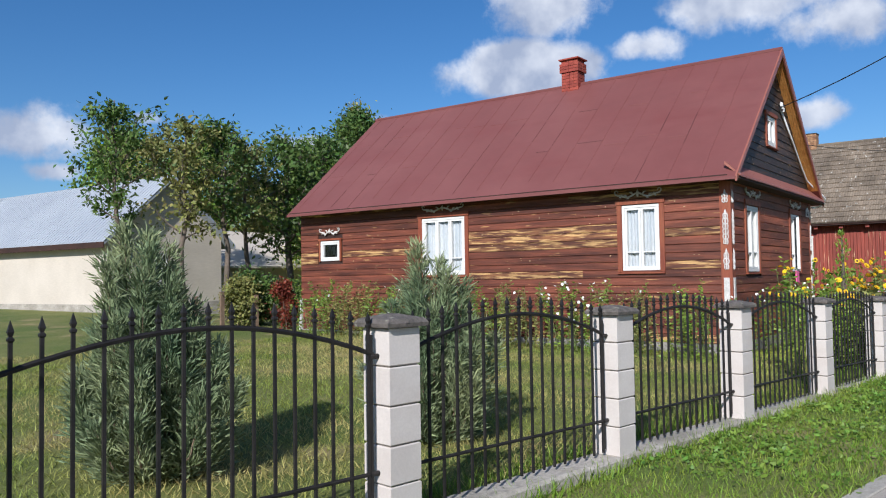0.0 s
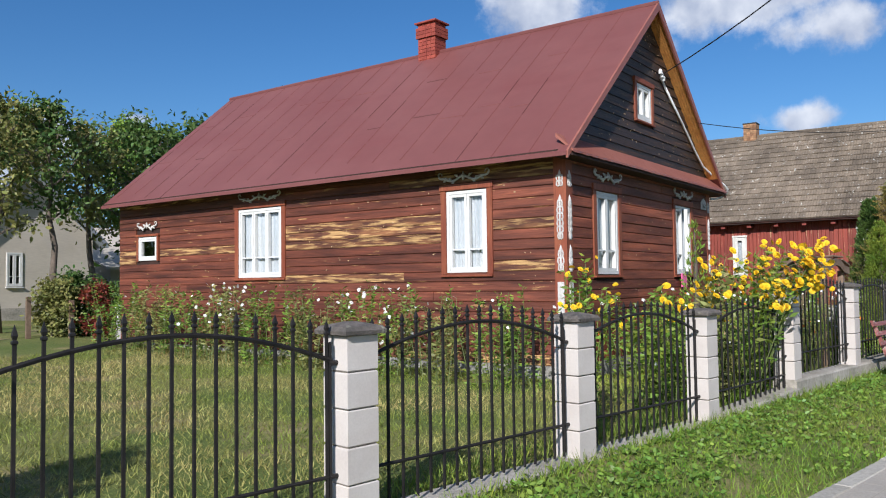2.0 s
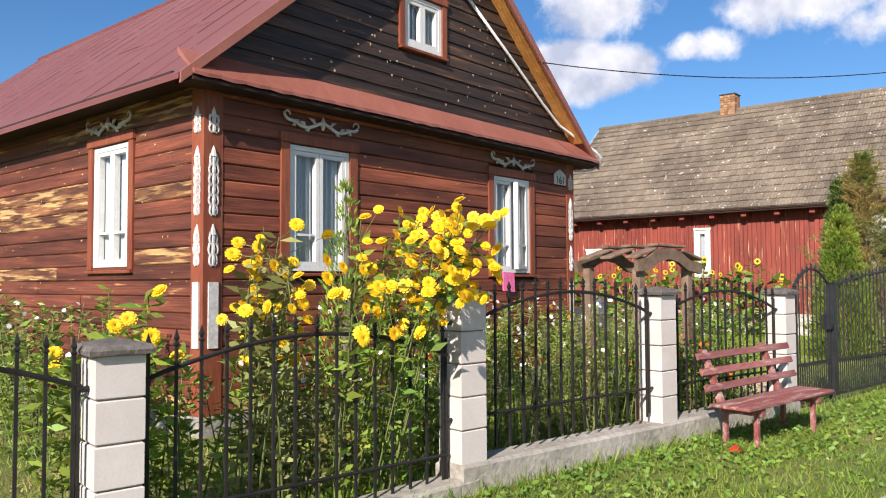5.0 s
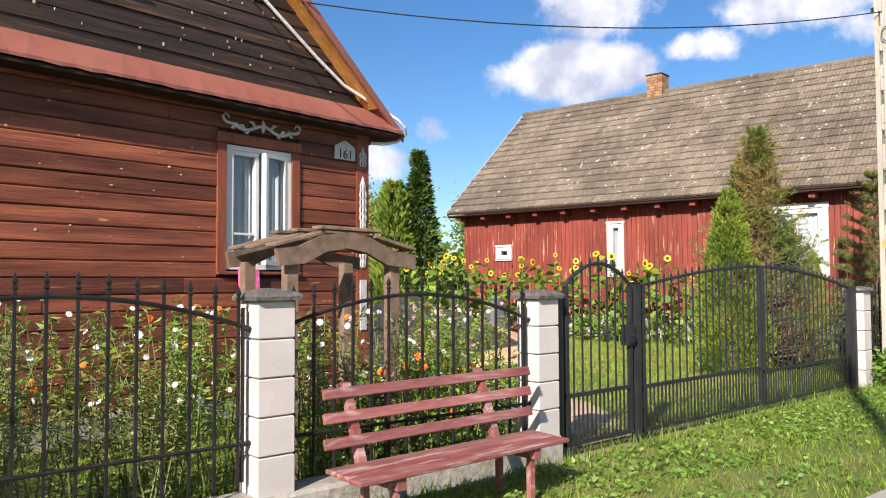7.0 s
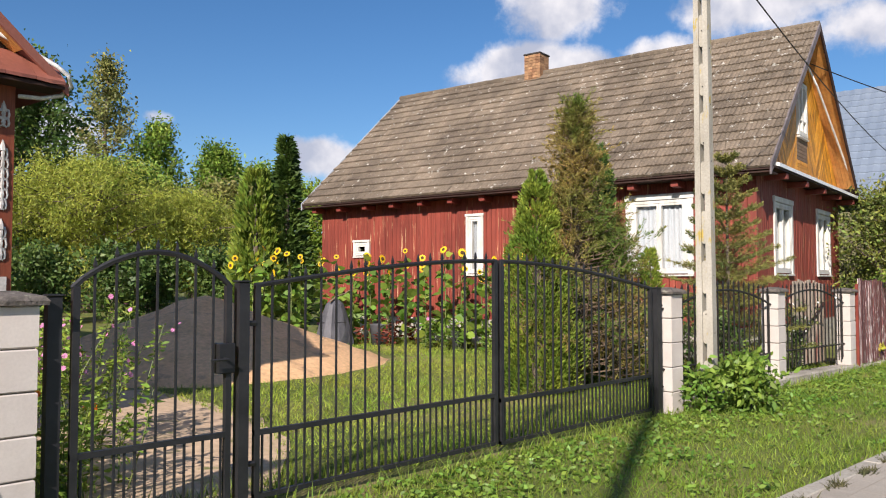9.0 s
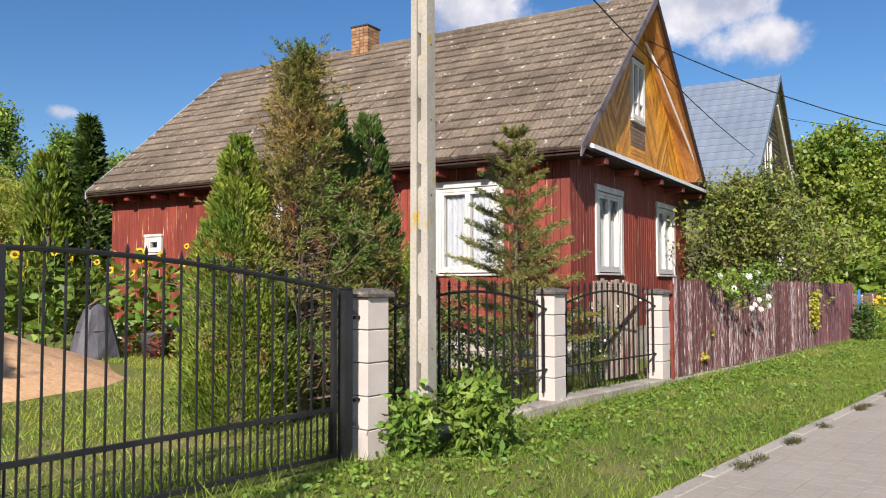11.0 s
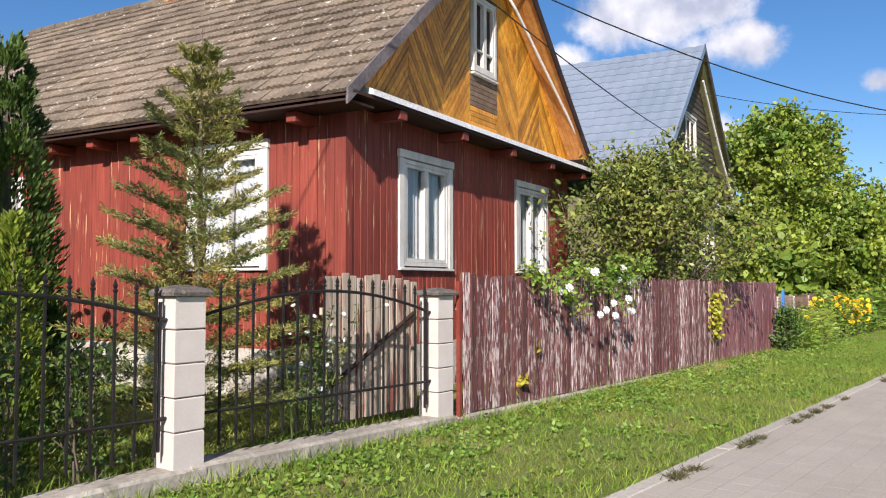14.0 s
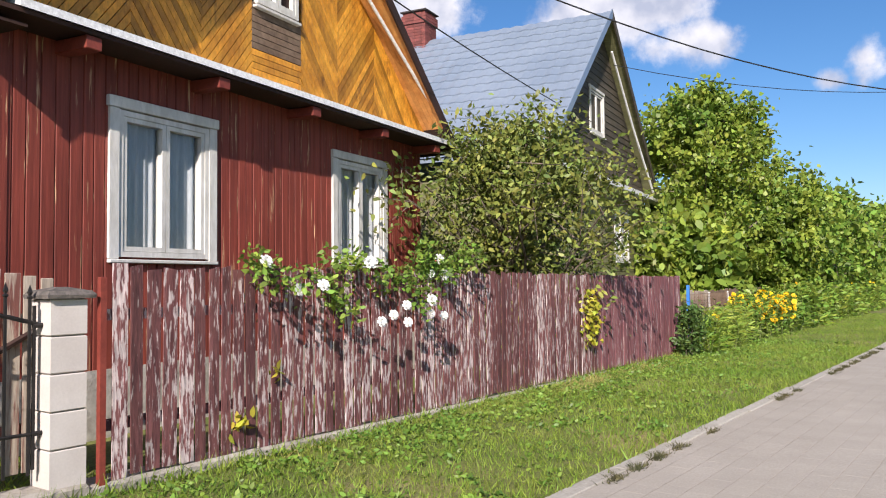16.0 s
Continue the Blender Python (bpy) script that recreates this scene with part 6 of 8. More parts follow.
def raw_mesh(name, v, k, mat):
    me = bpy.data.meshes.new(name)
    n = len(v) // k
    me.vertices.add(len(v)); me.loops.add(len(v)); me.polygons.add(n)
    me.vertices.foreach_set("co", v.ravel())
    me.loops.foreach_set("vertex_index", np.arange(len(v), dtype=np.int32))
    me.polygons.foreach_set("loop_start", np.arange(0, len(v), k, dtype=np.int32))
    me.attributes.new("loc", "FLOAT_VECTOR", "POINT").data.foreach_set("vector", v.ravel())
    me.materials.append(mat)
    me.update(calc_edges=True)
    return me


def blades(name, xy, zs, height, width, mat, lean=0.5):
    n = len(xy)
    base = np.column_stack([xy, zs])
    a = NR.uniform(0, 2 * np.pi, n)
    side = np.column_stack([np.cos(a), np.sin(a), np.zeros(n)]) * (width * NR.uniform(0.6, 1.3, n))[:, None]
    h = height * NR.uniform(0.5, 1.35, n)
    tip = base + np.column_stack([NR.normal(0, lean, n) * h, NR.normal(0, lean, n) * h, h])
    v = np.stack([base - side, base + side, tip], 1).reshape(-1, 3).astype(np.float32)
    return raw_mesh(name, v, 3, mat)


def bloom_mesh(name, r, petals, mat, cup=0.25, rows=1, full=0.95):
    """One flower head: rounded petals round the z axis, in one or more rings."""
    q = Geo()
    for k in range(rows):
        rr = r * (1 - 0.22 * k)
        for i in range(petals):
            a = 2 * math.pi * (i + 0.5 * k) / petals
            b = math.pi / petals * full
            c, s = math.cos, math.sin
            z = cup * rr * (0.25 + 0.8 * k)
            q.add([(rr * .72 * c(a - b), rr * .72 * s(a - b), z * .75), (rr * c(a - b * .5), rr * s(a - b * .5), z * .8), (rr * c(a + b * .5), rr * s(a + b * .5), z * .8), (rr * .72 * c(a + b), rr * .72 * s(a + b), z * .75)], [])
    n = len(q.v)
    q.v.append((0, 0, 0.06 * r))
    q.f = [(n, i, i + 1, i + 2, i + 3) for i in range(0, n, 4)]
    return q.mesh(name, mat)


def disc_mesh(name, r, mat):
    return Geo().add([(r * math.cos(i * 0.785), r * math.sin(i * 0.785), r * 0.2) for i in range(8)] + [(0, 0, r * 0.55)], [(i, (i + 1) % 8, 8) for i in range(8)]).mesh(name, mat)


BLOOM = {"yellow": bloom_mesh("bloom", 0.052, 11, M["petal_yellow"], 0.55, 4, 1.15), "white": bloom_mesh("bloom", 0.03, 8, M["petal_white"], 0.2),
         "rose": bloom_mesh("bloom", 0.055, 6, M["petal_white"], 0.9, 3), "rose_red": bloom_mesh("bloom", 0.055, 6, M["petal_red"], 0.9, 3),
         "orange": bloom_mesh("bloom", 0.03, 9, M["petal_orange"], 0.5, 3), "pink": bloom_mesh("bloom", 0.045, 8, M["petal_pink"], 0.4),
         "sun": bloom_mesh("bloom", 0.10, 16, M["petal_yellow"], 0.1, 2)}
SEED = disc_mesh("seed_disc", 0.048, M["seed_head"])


def put_bloom(parent, kind, p, toward, size=1.0):
    ob = part("bloom", BLOOM[kind], None, parent)
    d = Vector(toward).normalized()
    q = d.to_track_quat("Z", "Y")
    ob.matrix_basis = Matrix.LocRotScale(p, q, (size,) * 3)
    if kind == "sun":
        o = part("seed_disc", SEED, None, parent)
        o.matrix_basis = Matrix.LocRotScale(Vector(p) + d * 0.006, q, (size,) * 3)
    return ob


def branchy(name, base, height, r0, crown_lo, radius, limbs, leaves, size, mat, label, category="tree", group="", up=0.55, spread=0.18, bark="bark", droop=0.0, wide=0.5, trunks=1, prof=None, lean=0.0):
    """A broadleaf tree or shrub: trunk, limbs with side shoots, and leaves set along the shoots."""
    lr = random.Random(hash((round(base[0], 2), round(base[1], 2))) % 9999)
    bx, by = base
    bz = float(ground_z(bx, by))
    t = thing(name, (bx, by, bz), label, category, group)
    wood, ends = Geo(), []
    prof = prof or (lambda u: math.sin(math.pi * min(1, 0.15 + 0.85 * u)) ** 0.7)
    for k in range(trunks):
        ox, oy = (lr.uniform(-.15, .15), lr.uniform(-.15, .15)) if trunks > 1 else (0, 0)
        tx, ty = lr.uniform(-.12, .12) * height * (0.5 if trunks == 1 else 1.4) + lean, lr.uniform(-.1, .1) * height * (0.5 if trunks == 1 else 1.2)
        pts = []
        for i in range(9):
            u = i / 8
            pts.append(Vector((bx + ox + tx * u + lr.uniform(-.02, .02) * height * 0.5, by + oy + ty * u + lr.uniform(-.02, .02) * height * 0.5, bz - 0.1 + (height * 0.94 + 0.1) * u)))
        trunk = Geo().tube(pts, [r0 * (1 - 0.88 * i / 8) * (1.25 if i == 0 else 1) / math.sqrt(trunks) for i in range(9)], 7)
        part("trunk", trunk, M[bark], t, smooth=True)
        for i in range(limbs // trunks):
            u = (i + lr.random()) / (limbs // trunks)
            h = crown_lo + (height * 0.96 - crown_lo) * u
            f = max(0, min(7.99, h / height * 8))
            a = pts[int(f)].lerp(pts[min(8, int(f) + 1)], f - int(f))
            ang = i * 2.399 + lr.uniform(-.5, .5)
            L = radius * prof(u) * lr.uniform(0.7, 1.12)
            d = Vector((math.cos(ang), math.sin(ang), up * lr.uniform(0.6, 1.3)))
            d.normalize()
            p, lp = a.copy(), [a.copy()]
            for s in range(4):
                p = p + d * L / 4
                d = (d + Vector((lr.uniform(-.22, .22), lr.uniform(-.22, .22), lr.uniform(-.1, .2) - droop))).normalized()
                lp.append(p.copy())
            rr = max(0.006, r0 * 0.32 * (1 - 0.6 * u))
            wood.tube(lp, [rr, rr * .8, rr * .6, rr * .4, rr * .15], 5, False)
            for s in range(1, 5):
                for j in range(2):
                    e = Vector((lr.gauss(0, 1), lr.gauss(0, 1), lr.gauss(0.2, 0.8) - droop)).normalized()
                    q = lp[s] + e * L * lr.uniform(0.15, 0.38)
                    wood.tube([lp[s], q], [rr * .35, rr * .08], 3, False)
                    ends.append((lp[s], q))
            ends.append((lp[3], lp[4]))
    part("branchwork", wood, M[bark], t)
    A = np.array([e[0] for e in ends]); B = np.array([e[1] for e in ends])
    k = NR.randint(0, len(ends), leaves)
    u = NR.uniform(0.1, 1.15, leaves)[:, None]
    clump = NR.normal(size=(leaves, 3)) * spread * NR.uniform(0.3, 1, leaves)[:, None]
    pos = A[k] * (1 - u) + B[k] * u + clump
    way = unit(B[k] - A[k]) * 0.6 + NR.normal(size=(leaves, 3)) * 0.7 + np.array([0, 0, -0.25 - droop])
    pos[:, 2] = np.maximum(pos[:, 2], bz + 0.03)
    sz = size * NR.uniform(0.6, 1.3, leaves)
    ob = part("crown", leaf_mesh("crown", pos, way, sz, sz * wide, M[mat], 0.12), None, t)
    return t


def conifer(name, base, height, radius, sprays, size, mat, label, power=0.9, lo=0.05, ragged=0.25, up=0.8, category="conifer", twigs=0, inner=None):
    """A dense conifer: upward sprays in clumps over a tapering body."""
    bx, by = base
    bz = float(ground_z(bx, by))
    t = thing(name, (bx, by, bz), label, category)
    part("trunk", Geo().tube([(bx, by, bz - 0.1), (bx + 0.02, by, bz + height * 0.5), (bx, by, bz + height * 0.97)], [0.035 * height ** 0.7, 0.025 * height ** 0.7, 0.004], 7), M["bark"], t)
    C = int(130 + 75 * height * radius)
    cu = NR.uniform(lo, 0.97, C)
    ca = np.arange(C) * 2.399 + NR.normal(0, 0.4, C)
    cr = radius * (1 - cu) ** power * NR.uniform(1 - ragged, 1.0, C) * np.minimum(1, 0.45 + cu * 5)
    lump = (0.11 + 0.11 * radius) * NR.uniform(0.6, 1.3, C) * (1.15 - cu)
    k = NR.randint(0, C, sprays)
    cen = np.column_stack([cr * 0.85 * np.cos(ca), cr * 0.85 * np.sin(ca), cu * height])[k]
    q = unit(NR.normal(size=(sprays, 3))) * (NR.uniform(0, 1, sprays) ** 0.5)[:, None]
    rel = cen + q * lump[k][:, None] * np.array([1, 1, 1.7])
    rel[:, 2] = np.clip(rel[:, 2], 0.02, height)
    pos = rel + np.array([bx, by, bz])
    out = unit(np.column_stack([rel[:, 0], rel[:, 1], np.zeros(sprays)]) + 1e-6) + np.array([0, 0, up])
    way = out + q * 0.7 + NR.normal(0, 0.3, (sprays, 3))
    sz = size * NR.uniform(0.5, 1.3, sprays)
    part("foliage", leaf_mesh("foliage", pos, way, sz, sz * 0.33, M[mat], 0.05), None, t)
    if twigs:
        q = Geo()
        tr = random.Random(int(bx * 100))
        for i in range(twigs):
            a = tr.uniform(0, 6.28)
            h = tr.uniform(0.08, 0.45) * height
            L = radius * tr.uniform(0.6, 1.0)
            c = Vector((bx, by, bz + h))
            m1 = c + Vector((math.cos(a) * L * 0.5, math.sin(a) * L * 0.5, 0.12 + L * 0.15))
            e = c + Vector((math.cos(a + .2) * L, math.sin(a + .2) * L, 0.2 + L * 0.55))
            q.tube([c, m1, e], [0.011, 0.007, 0.002], 4, False)
            for j in range(4):
                p = m1.lerp(e, j / 4)
                q.tube([p, p + Vector((tr.uniform(-.2, .2), tr.uniform(-.2, .2), tr.uniform(0, .22)))], [0.004, 0.001], 3, False)
        part("deadwood", q, M["twig"], t, "bare brown inner twigs")
    return t


def thuja_tree(base, height, radius, count, sprays, mat, label, seed, power, bare=0.8):
    """A thuja with a clear stem: rising branches, feathered at their outer ends and bare and brown near the stem."""
    bx, by = base
    bz = float(ground_z(bx, by))
    t = thing("golden_thuja", (bx, by, bz), label, "thuja")
    tr = random.Random(seed)
    part("trunk", Geo().tube([(bx + 0.03 * math.sin(k), by, bz - 0.1 + (height + 0.06) * k / 6) for k in range(7)], [0.075 * (1 - k / 6.4) * height / 3.8 for k in range(7)], 7), M["bark"], t, smooth=True)
    wood, A, B, S = Geo(), [], [], []
    for i in range(count):
        u = (i + tr.random()) / count
        u = 0.04 + 0.94 * u
        a = i * 2.399 + tr.uniform(-.4, .4)
        L = radius * (1 - u) ** power * tr.uniform(0.55, 1.12) * min(1, 0.7 + u * 3) + 0.05
        s = Vector((bx, by, bz + height * (u * 0.97)))
        d = Vector((math.cos(a), math.sin(a), 0))
        m1 = s + d * L * 0.55 + Vector((0, 0, 0.10 * L))
        e = s + d * L + Vector((tr.uniform(-.08, .08), tr.uniform(-.08, .08), L * tr.uniform(0.3, 0.65)))
        wood.tube([s, m1, e], [0.012 - 0.007 * u, 0.007, 0.002], 4, False)
        start = bare * max(0.0, 0.62 - u * 0.55)
        for k in range(7 if u > 0.35 or bare < 1 else 4):
            v = start + (1 - start) * (k + tr.random()) / 7
            p = s.lerp(m1, v / 0.55) if v < 0.55 else m1.lerp(e, (v - 0.55) / 0.45)
            w = Vector((tr.gauss(0, 1), tr.gauss(0, 1), tr.gauss(0.5, 0.6))) * (0.10 + 0.12 * L * (1.1 - v))
            q = p + w
            wood.tube([p, q], [0.004, 0.001], 3, False)
            A.append(p); B.append(q + d * 0.05); S.append(0.6 + 0.6 * L)
        if u < 0.5:
            for k in range(5):
                p = s.lerp(m1, tr.uniform(0.2, 1))
                wood.tube([p, p + Vector((tr.uniform(-.22, .22), tr.uniform(-.22, .22), tr.uniform(-.03, .2)))], [0.004, 0.001], 3, False)
    part("branchwork", wood, M["twig"], t, "bare brown inner branches")
    A, B = np.array(A), np.array(B)
    pick = NR.randint(0, len(A), sprays)
    f = NR.uniform(0.1, 1.25, sprays)[:, None]
    pos = A[pick] * (1 - f) + B[pick] * f + NR.normal(0, 0.022, (sprays, 3)) * (1.2 - 0.7 * f)
    way = unit(B[pick] - A[pick]) + NR.normal(0, 0.42, (sprays, 3)) + np.array([0, 0, 0.1])
    sz = NR.uniform(0.025, 0.06, sprays)
    part("foliage", leaf_mesh("foliage", pos, way, sz, sz * 0.26, M[mat], 0.05), None, t)
    return t


def juniper(base, height, radius, shoots, seed):
    """A loose juniper: many rising feathered shoots from one foot."""
    bx, by = base
    bz = float(ground_z(bx, by))
    t = thing("juniper_bush", (bx, by, bz), "blue-green feathery juniper bush on the lawn", "juniper", "junipers on the lawn")
    jr = random.Random(seed)
    A, D = [], []
    for i in range(shoots):
        a = i * 2.399 + jr.uniform(-.3, .3)
        u = (i + 0.5) / shoots
        out = radius * math.sqrt(u) * jr.uniform(0.75, 1.1)
        h = height * (1 - 0.72 * u ** 0.9) * jr.uniform(0.8, 1.08)
        s = Vector((bx + 0.1 * out * math.cos(a), by + 0.1 * out * math.sin(a), bz))
        m1 = Vector((bx + 0.75 * out * math.cos(a), by + 0.75 * out * math.sin(a), bz + 0.30 * h))
        e = Vector((bx + out * math.cos(a) * 1.05, by + out * math.sin(a) * 1.05, bz + h))
        part("shoot", Geo().tube([s, m1, e], [0.014, 0.009, 0.002], 4, False), M["twig"], t)
        for j in range(int(130 + 160 * h)):
            v = jr.random() ** 0.7
            p = s.lerp(m1, v * 2.2) if v < 0.45 else m1.lerp(e, (v - 0.45) / 0.55)
            w = 0.13 * (1.05 - v) + 0.02
            q = Vector((jr.gauss(0, 1), jr.gauss(0, 1), jr.gauss(0, 0.6)))
            A.append(p + q * w * 0.6)
            D.append(q * 0.55 + Vector((0.4 * math.cos(a), 0.4 * math.sin(a), 1.0)))
    n = 4
    A = np.repeat(np.array(A), n, 0)
    D = np.repeat(np.array(D), n, 0)
    A, D = A + NR.normal(0, 0.022, A.shape), D + NR.normal(0, 0.3, D.shape)
    A[:, 2] = np.maximum(A[:, 2], bz + 0.02)
    sz = NR.uniform(0.05, 0.13, len(A))
    part("foliage", leaf_mesh("foliage", A, D, sz, 0.012, M["juniper"]), None, t)


def spruce(base, height, radius, label):
    bx, by = base
    bz = float(ground_z(bx, by))
    t = thing("young_spruce", (bx, by, bz), label, "conifer")
    part("trunk", Geo().tube([(bx, by, bz - 0.1), (bx, by, bz + height * 0.5), (bx, by, bz + height)], [0.04, 0.025, 0.004], 7), M["bark"], t)
    sr = random.Random(4)
    A, D = [], []
    n = 14
    for i in range(n):
        u = i / n
        h = 0.10 * height + 0.88 * height * u
        for k in range(8):
            a = k * 0.785 + i * 0.7 + sr.uniform(-.15, .15)
            L = radius * (1 - u) ** 0.8 * sr.uniform(0.75, 1.1) + 0.06
            d = Vector((math.cos(a), math.sin(a), 0.10 + 0.5 * u)).normalized()
            s = Vector((bx, by, bz + h))
            e = s + d * L + Vector((0, 0, 0.06 * L))
            q = Geo().tube([s, s.lerp(e, 0.5) - Vector((0, 0, 0.03 * L)), e], [0.010, 0.006, 0.002], 4, False)
            part("branch", q, M["twig"], t)
            m = int(30 + 150 * L)
            side = Vector((-d.y, d.x, 0))
            for j in range(m):
                v = sr.uniform(0.12, 1.0)
                w = sr.choice((-1, 0, 1)) * sr.uniform(0.0, 0.38) * L * (1 - v * 0.7)
                A.append(s.lerp(e, v) + side * w + Vector((0, 0, -0.02 + sr.uniform(-.02, .02))))
                D.append(d * 0.8 + side * (1 if w > 0 else -1) * 0.6 + Vector((sr.uniform(-.5, .5), sr.uniform(-.5, .5), sr.uniform(-.2, .6))))
    A, D = np.array(A), np.array(D)
    A, D = np.repeat(A, 4, 0) + NR.normal(0, 0.010, (len(A) * 4, 3)), np.repeat(D, 4, 0) + NR.normal(0, 0.45, (len(D) * 4, 3))
    part("foliage", leaf_mesh("foliage", A, D, NR.uniform(0.03, 0.06, len(A)), 0.010, M["spruce"]), None, t)


def flower_bush(name, x0, x1, y0, y1, stems, h, kinds, label, leaf_mat="leaf", leaf_n=60, leaf=0.09, hvar=0.25, category="plant", lean=0.15, wide=0.35, bias=(0.0, 0.0)):
    """Upright garden plants: stems with leaves, and blooms at their tops."""
    cx, cy = (x0 + x1) / 2, (y0 + y1) / 2
    bz = float(ground_z(cx, cy))
    t = thing(name, (cx, cy, bz), label, category)
    q, A, D = Geo(), [], []
    fr = random.Random(int(cx * 371 + cy * 97))
    for i in range(stems):
        x, y = fr.uniform(x0, x1), fr.uniform(y0, y1)
        hh = h * (1 + fr.uniform(-hvar, hvar))
        z = float(ground_z(x, y))
        tip = Vector((x + fr.gauss(bias[0], lean) * hh, y + fr.gauss(bias[1], lean) * hh, z + hh))
        b = Vector((x, y, z - 0.03))
        mid = b.lerp(tip, 0.55) + Vector((fr.gauss(0, .03), fr.gauss(0, .03), 0.05 * hh))
        q.tube([b, mid, tip], [0.007, 0.005, 0.003], 4, False)
        for j in range(leaf_n):
            u = fr.random() ** 0.8
            p = b.lerp(mid, u * 2) if u < 0.5 else mid.lerp(tip, u * 2 - 1)
            a = fr.uniform(0, 6.28)
            A.append(p); D.append((math.cos(a), math.sin(a), fr.uniform(-0.3, 0.8)))
        for kind, cnt, sz in kinds:
            c = int(cnt) + (fr.random() < cnt - int(cnt))
            for j in range(c):
                p = tip + Vector((fr.gauss(0, .085), fr.gauss(0, .085), fr.uniform(-0.28, 0.05) if c > 1 else 0.0)) * (0.4 + hh * 0.6)
                if c > 1:
                    q.tube([mid.lerp(tip, 0.8), p], [0.003, 0.002], 3, False)
                put_bloom(t, kind, p, (fr.uniform(-1.0, 0.5), fr.uniform(-1.4, 0.2), fr.uniform(0.1, 0.9)), sz * fr.uniform(0.75, 1.15))
    tagged(part("stalk", q, M["stem"], t), kind="stuff")
    A = np.array(A) + NR.normal(0, 0.02, (len(A), 3))
    sz = leaf * NR.uniform(0.5, 1.35, len(A))
    part("foliage", leaf_mesh("foliage", A, np.array(D), sz, sz * wide, M[leaf_mat], 0.1), None, t)
    return t


def scatter(x0, x1, y0, y1, n, ok=None):
    xy = np.column_stack([NR.uniform(x0, x1, n), NR.uniform(y0, y1, n)])
    if ok is not None:
        xy = xy[ok(xy[:, 0], xy[:, 1])]
    return xy


def grass():
    verge = scatter(0.5, 62, -1.2, 3.14, 330000, lambda x, y: (y > 1.02 - 0.032 * (x - 22.7) + 0.10) & (NR.random_sample(len(x)) < np.where(x < 45, 1.0, 0.45)))
    m = blades("verge_grass", verge, ground_z(verge[:, 0], verge[:, 1]) - 0.005, 0.058, 0.0045, M["blade"], 0.55)
    tagged(new("verge_grass", m), "short green mown grass beside the road", "grass", kind="stuff")
    def yard(x, y):
        h1 = (x > 11) & (x < 20) & (y > 6) & (x > 13.3 - 0.17 * (y - 6)) & (y < 18)
        h2 = (x > 30.6 - 0.187 * (y - 4.8)) & (y > 4.7)
        t = (y - 3.42) / 5.2
        path = (t < 1.05) & (np.abs(x - (19.6 + 1.6 * t + 0.25 * np.sin(5 * t))) < 0.5 + 0.35 * np.sin(3 * t))
        mound = ((x - 23.6) / 3.2) ** 2 + ((y - 11.2) / 3.1) ** 2 < 1
        return ~(h1 | h2 | path | mound)
    xy = scatter(-3, 31, 3.4, 15, 230000, yard)
    dry = xy[:, 0] + NR.normal(0, 0.8, len(xy)) < 12.5
    for name, pts, mat, label in (("lawn_grass", xy[dry], "dry_blade", "rough half-dry lawn grass in the yard"), ("lawn_grass", xy[~dry], "lawn_blade", "green lawn grass behind the gate")):
        m = blades(name, pts, ground_z(pts[:, 0], pts[:, 1]) - 0.005, 0.062, 0.006, M[mat], 0.75)
        tagged(new(name, m), label, "grass", kind="stuff")
    # longer tufts at the foot of fence and kerb
    xy = np.concatenate([scatter(0, 42, 3.02, 3.14, 5200), scatter(0, 30, 3.42, 3.75, 9000), np.column_stack([(q := NR.uniform(20, 50, 350)), 1.02 - 0.032 * (q - 22.7) + NR.normal(0.12, 0.03, 350)])])
    m = blades("edge_grass", xy, ground_z(xy[:, 0], xy[:, 1]) - 0.01, 0.13, 0.006, M["blade"], 0.45)
    tagged(new("edge_grass", m), "longer grass tufts at the fence foot", "grass", kind="stuff")
    c = NR.uniform(20, 50, 62)
    k = NR.randint(0, 62, 6500)
    x = c[k] + NR.normal(0, 0.06, 6500)
    xy = np.column_stack([x, 1.02 - 0.032 * (x - 22.7) - 0.03 + NR.normal(0, 0.024, 6500)])
    m = blades("kerb_weeds", xy, ground_z(xy[:, 0], xy[:, 1]) - 0.005, 0.04, 0.007, M["weed_blade"], 1.0)
    tagged(new("kerb_weeds", m), "dry weeds and dirt in the kerb joint", "weeds", kind="stuff")
    xy = np.column_stack([NR.normal(37.2, 1.9, 9000), 3.10 - np.abs(NR.normal(0, 0.20, 9000))])
    m = blades("dry_grass", xy, ground_z(xy[:, 0], xy[:, 1]) - 0.005, 0.05, 0.007, M["dry_blade"], 0.9)
    tagged(new("dry_grass", m), "dry straw-coloured grass along the boarded fence", "grass", kind="stuff")
    # broad-leaved weeds in the verge
    xy = scatter(5, 46, 0.9, 3.1, 9000, lambda x, y: (y > 1.02 - 0.032 * (x - 22.7) + 0.2) & (NR.random_sample(len(x)) < 0.25 + 0.6 * (y > 2.2)))
    k = NR.randint(0, 2600, 26000)
    cen = xy[k % len(xy)]
    pos = np.column_stack([cen + NR.normal(0, 0.05, cen.shape), ground_z(cen[:, 0]) + NR.uniform(0.01, 0.05, len(cen))])
    way = np.column_stack([NR.normal(0, 1, (len(cen), 2)), NR.uniform(0.1, 0.6, len(cen))])
    sz = NR.uniform(0.025, 0.06, len(cen))
    tagged(new("verge_weeds", leaf_mesh("verge_weeds", pos, way, sz, sz * 0.55, M["weed"], 0.08)), "low broad-leaved weeds in the grass", "weeds", kind="stuff")


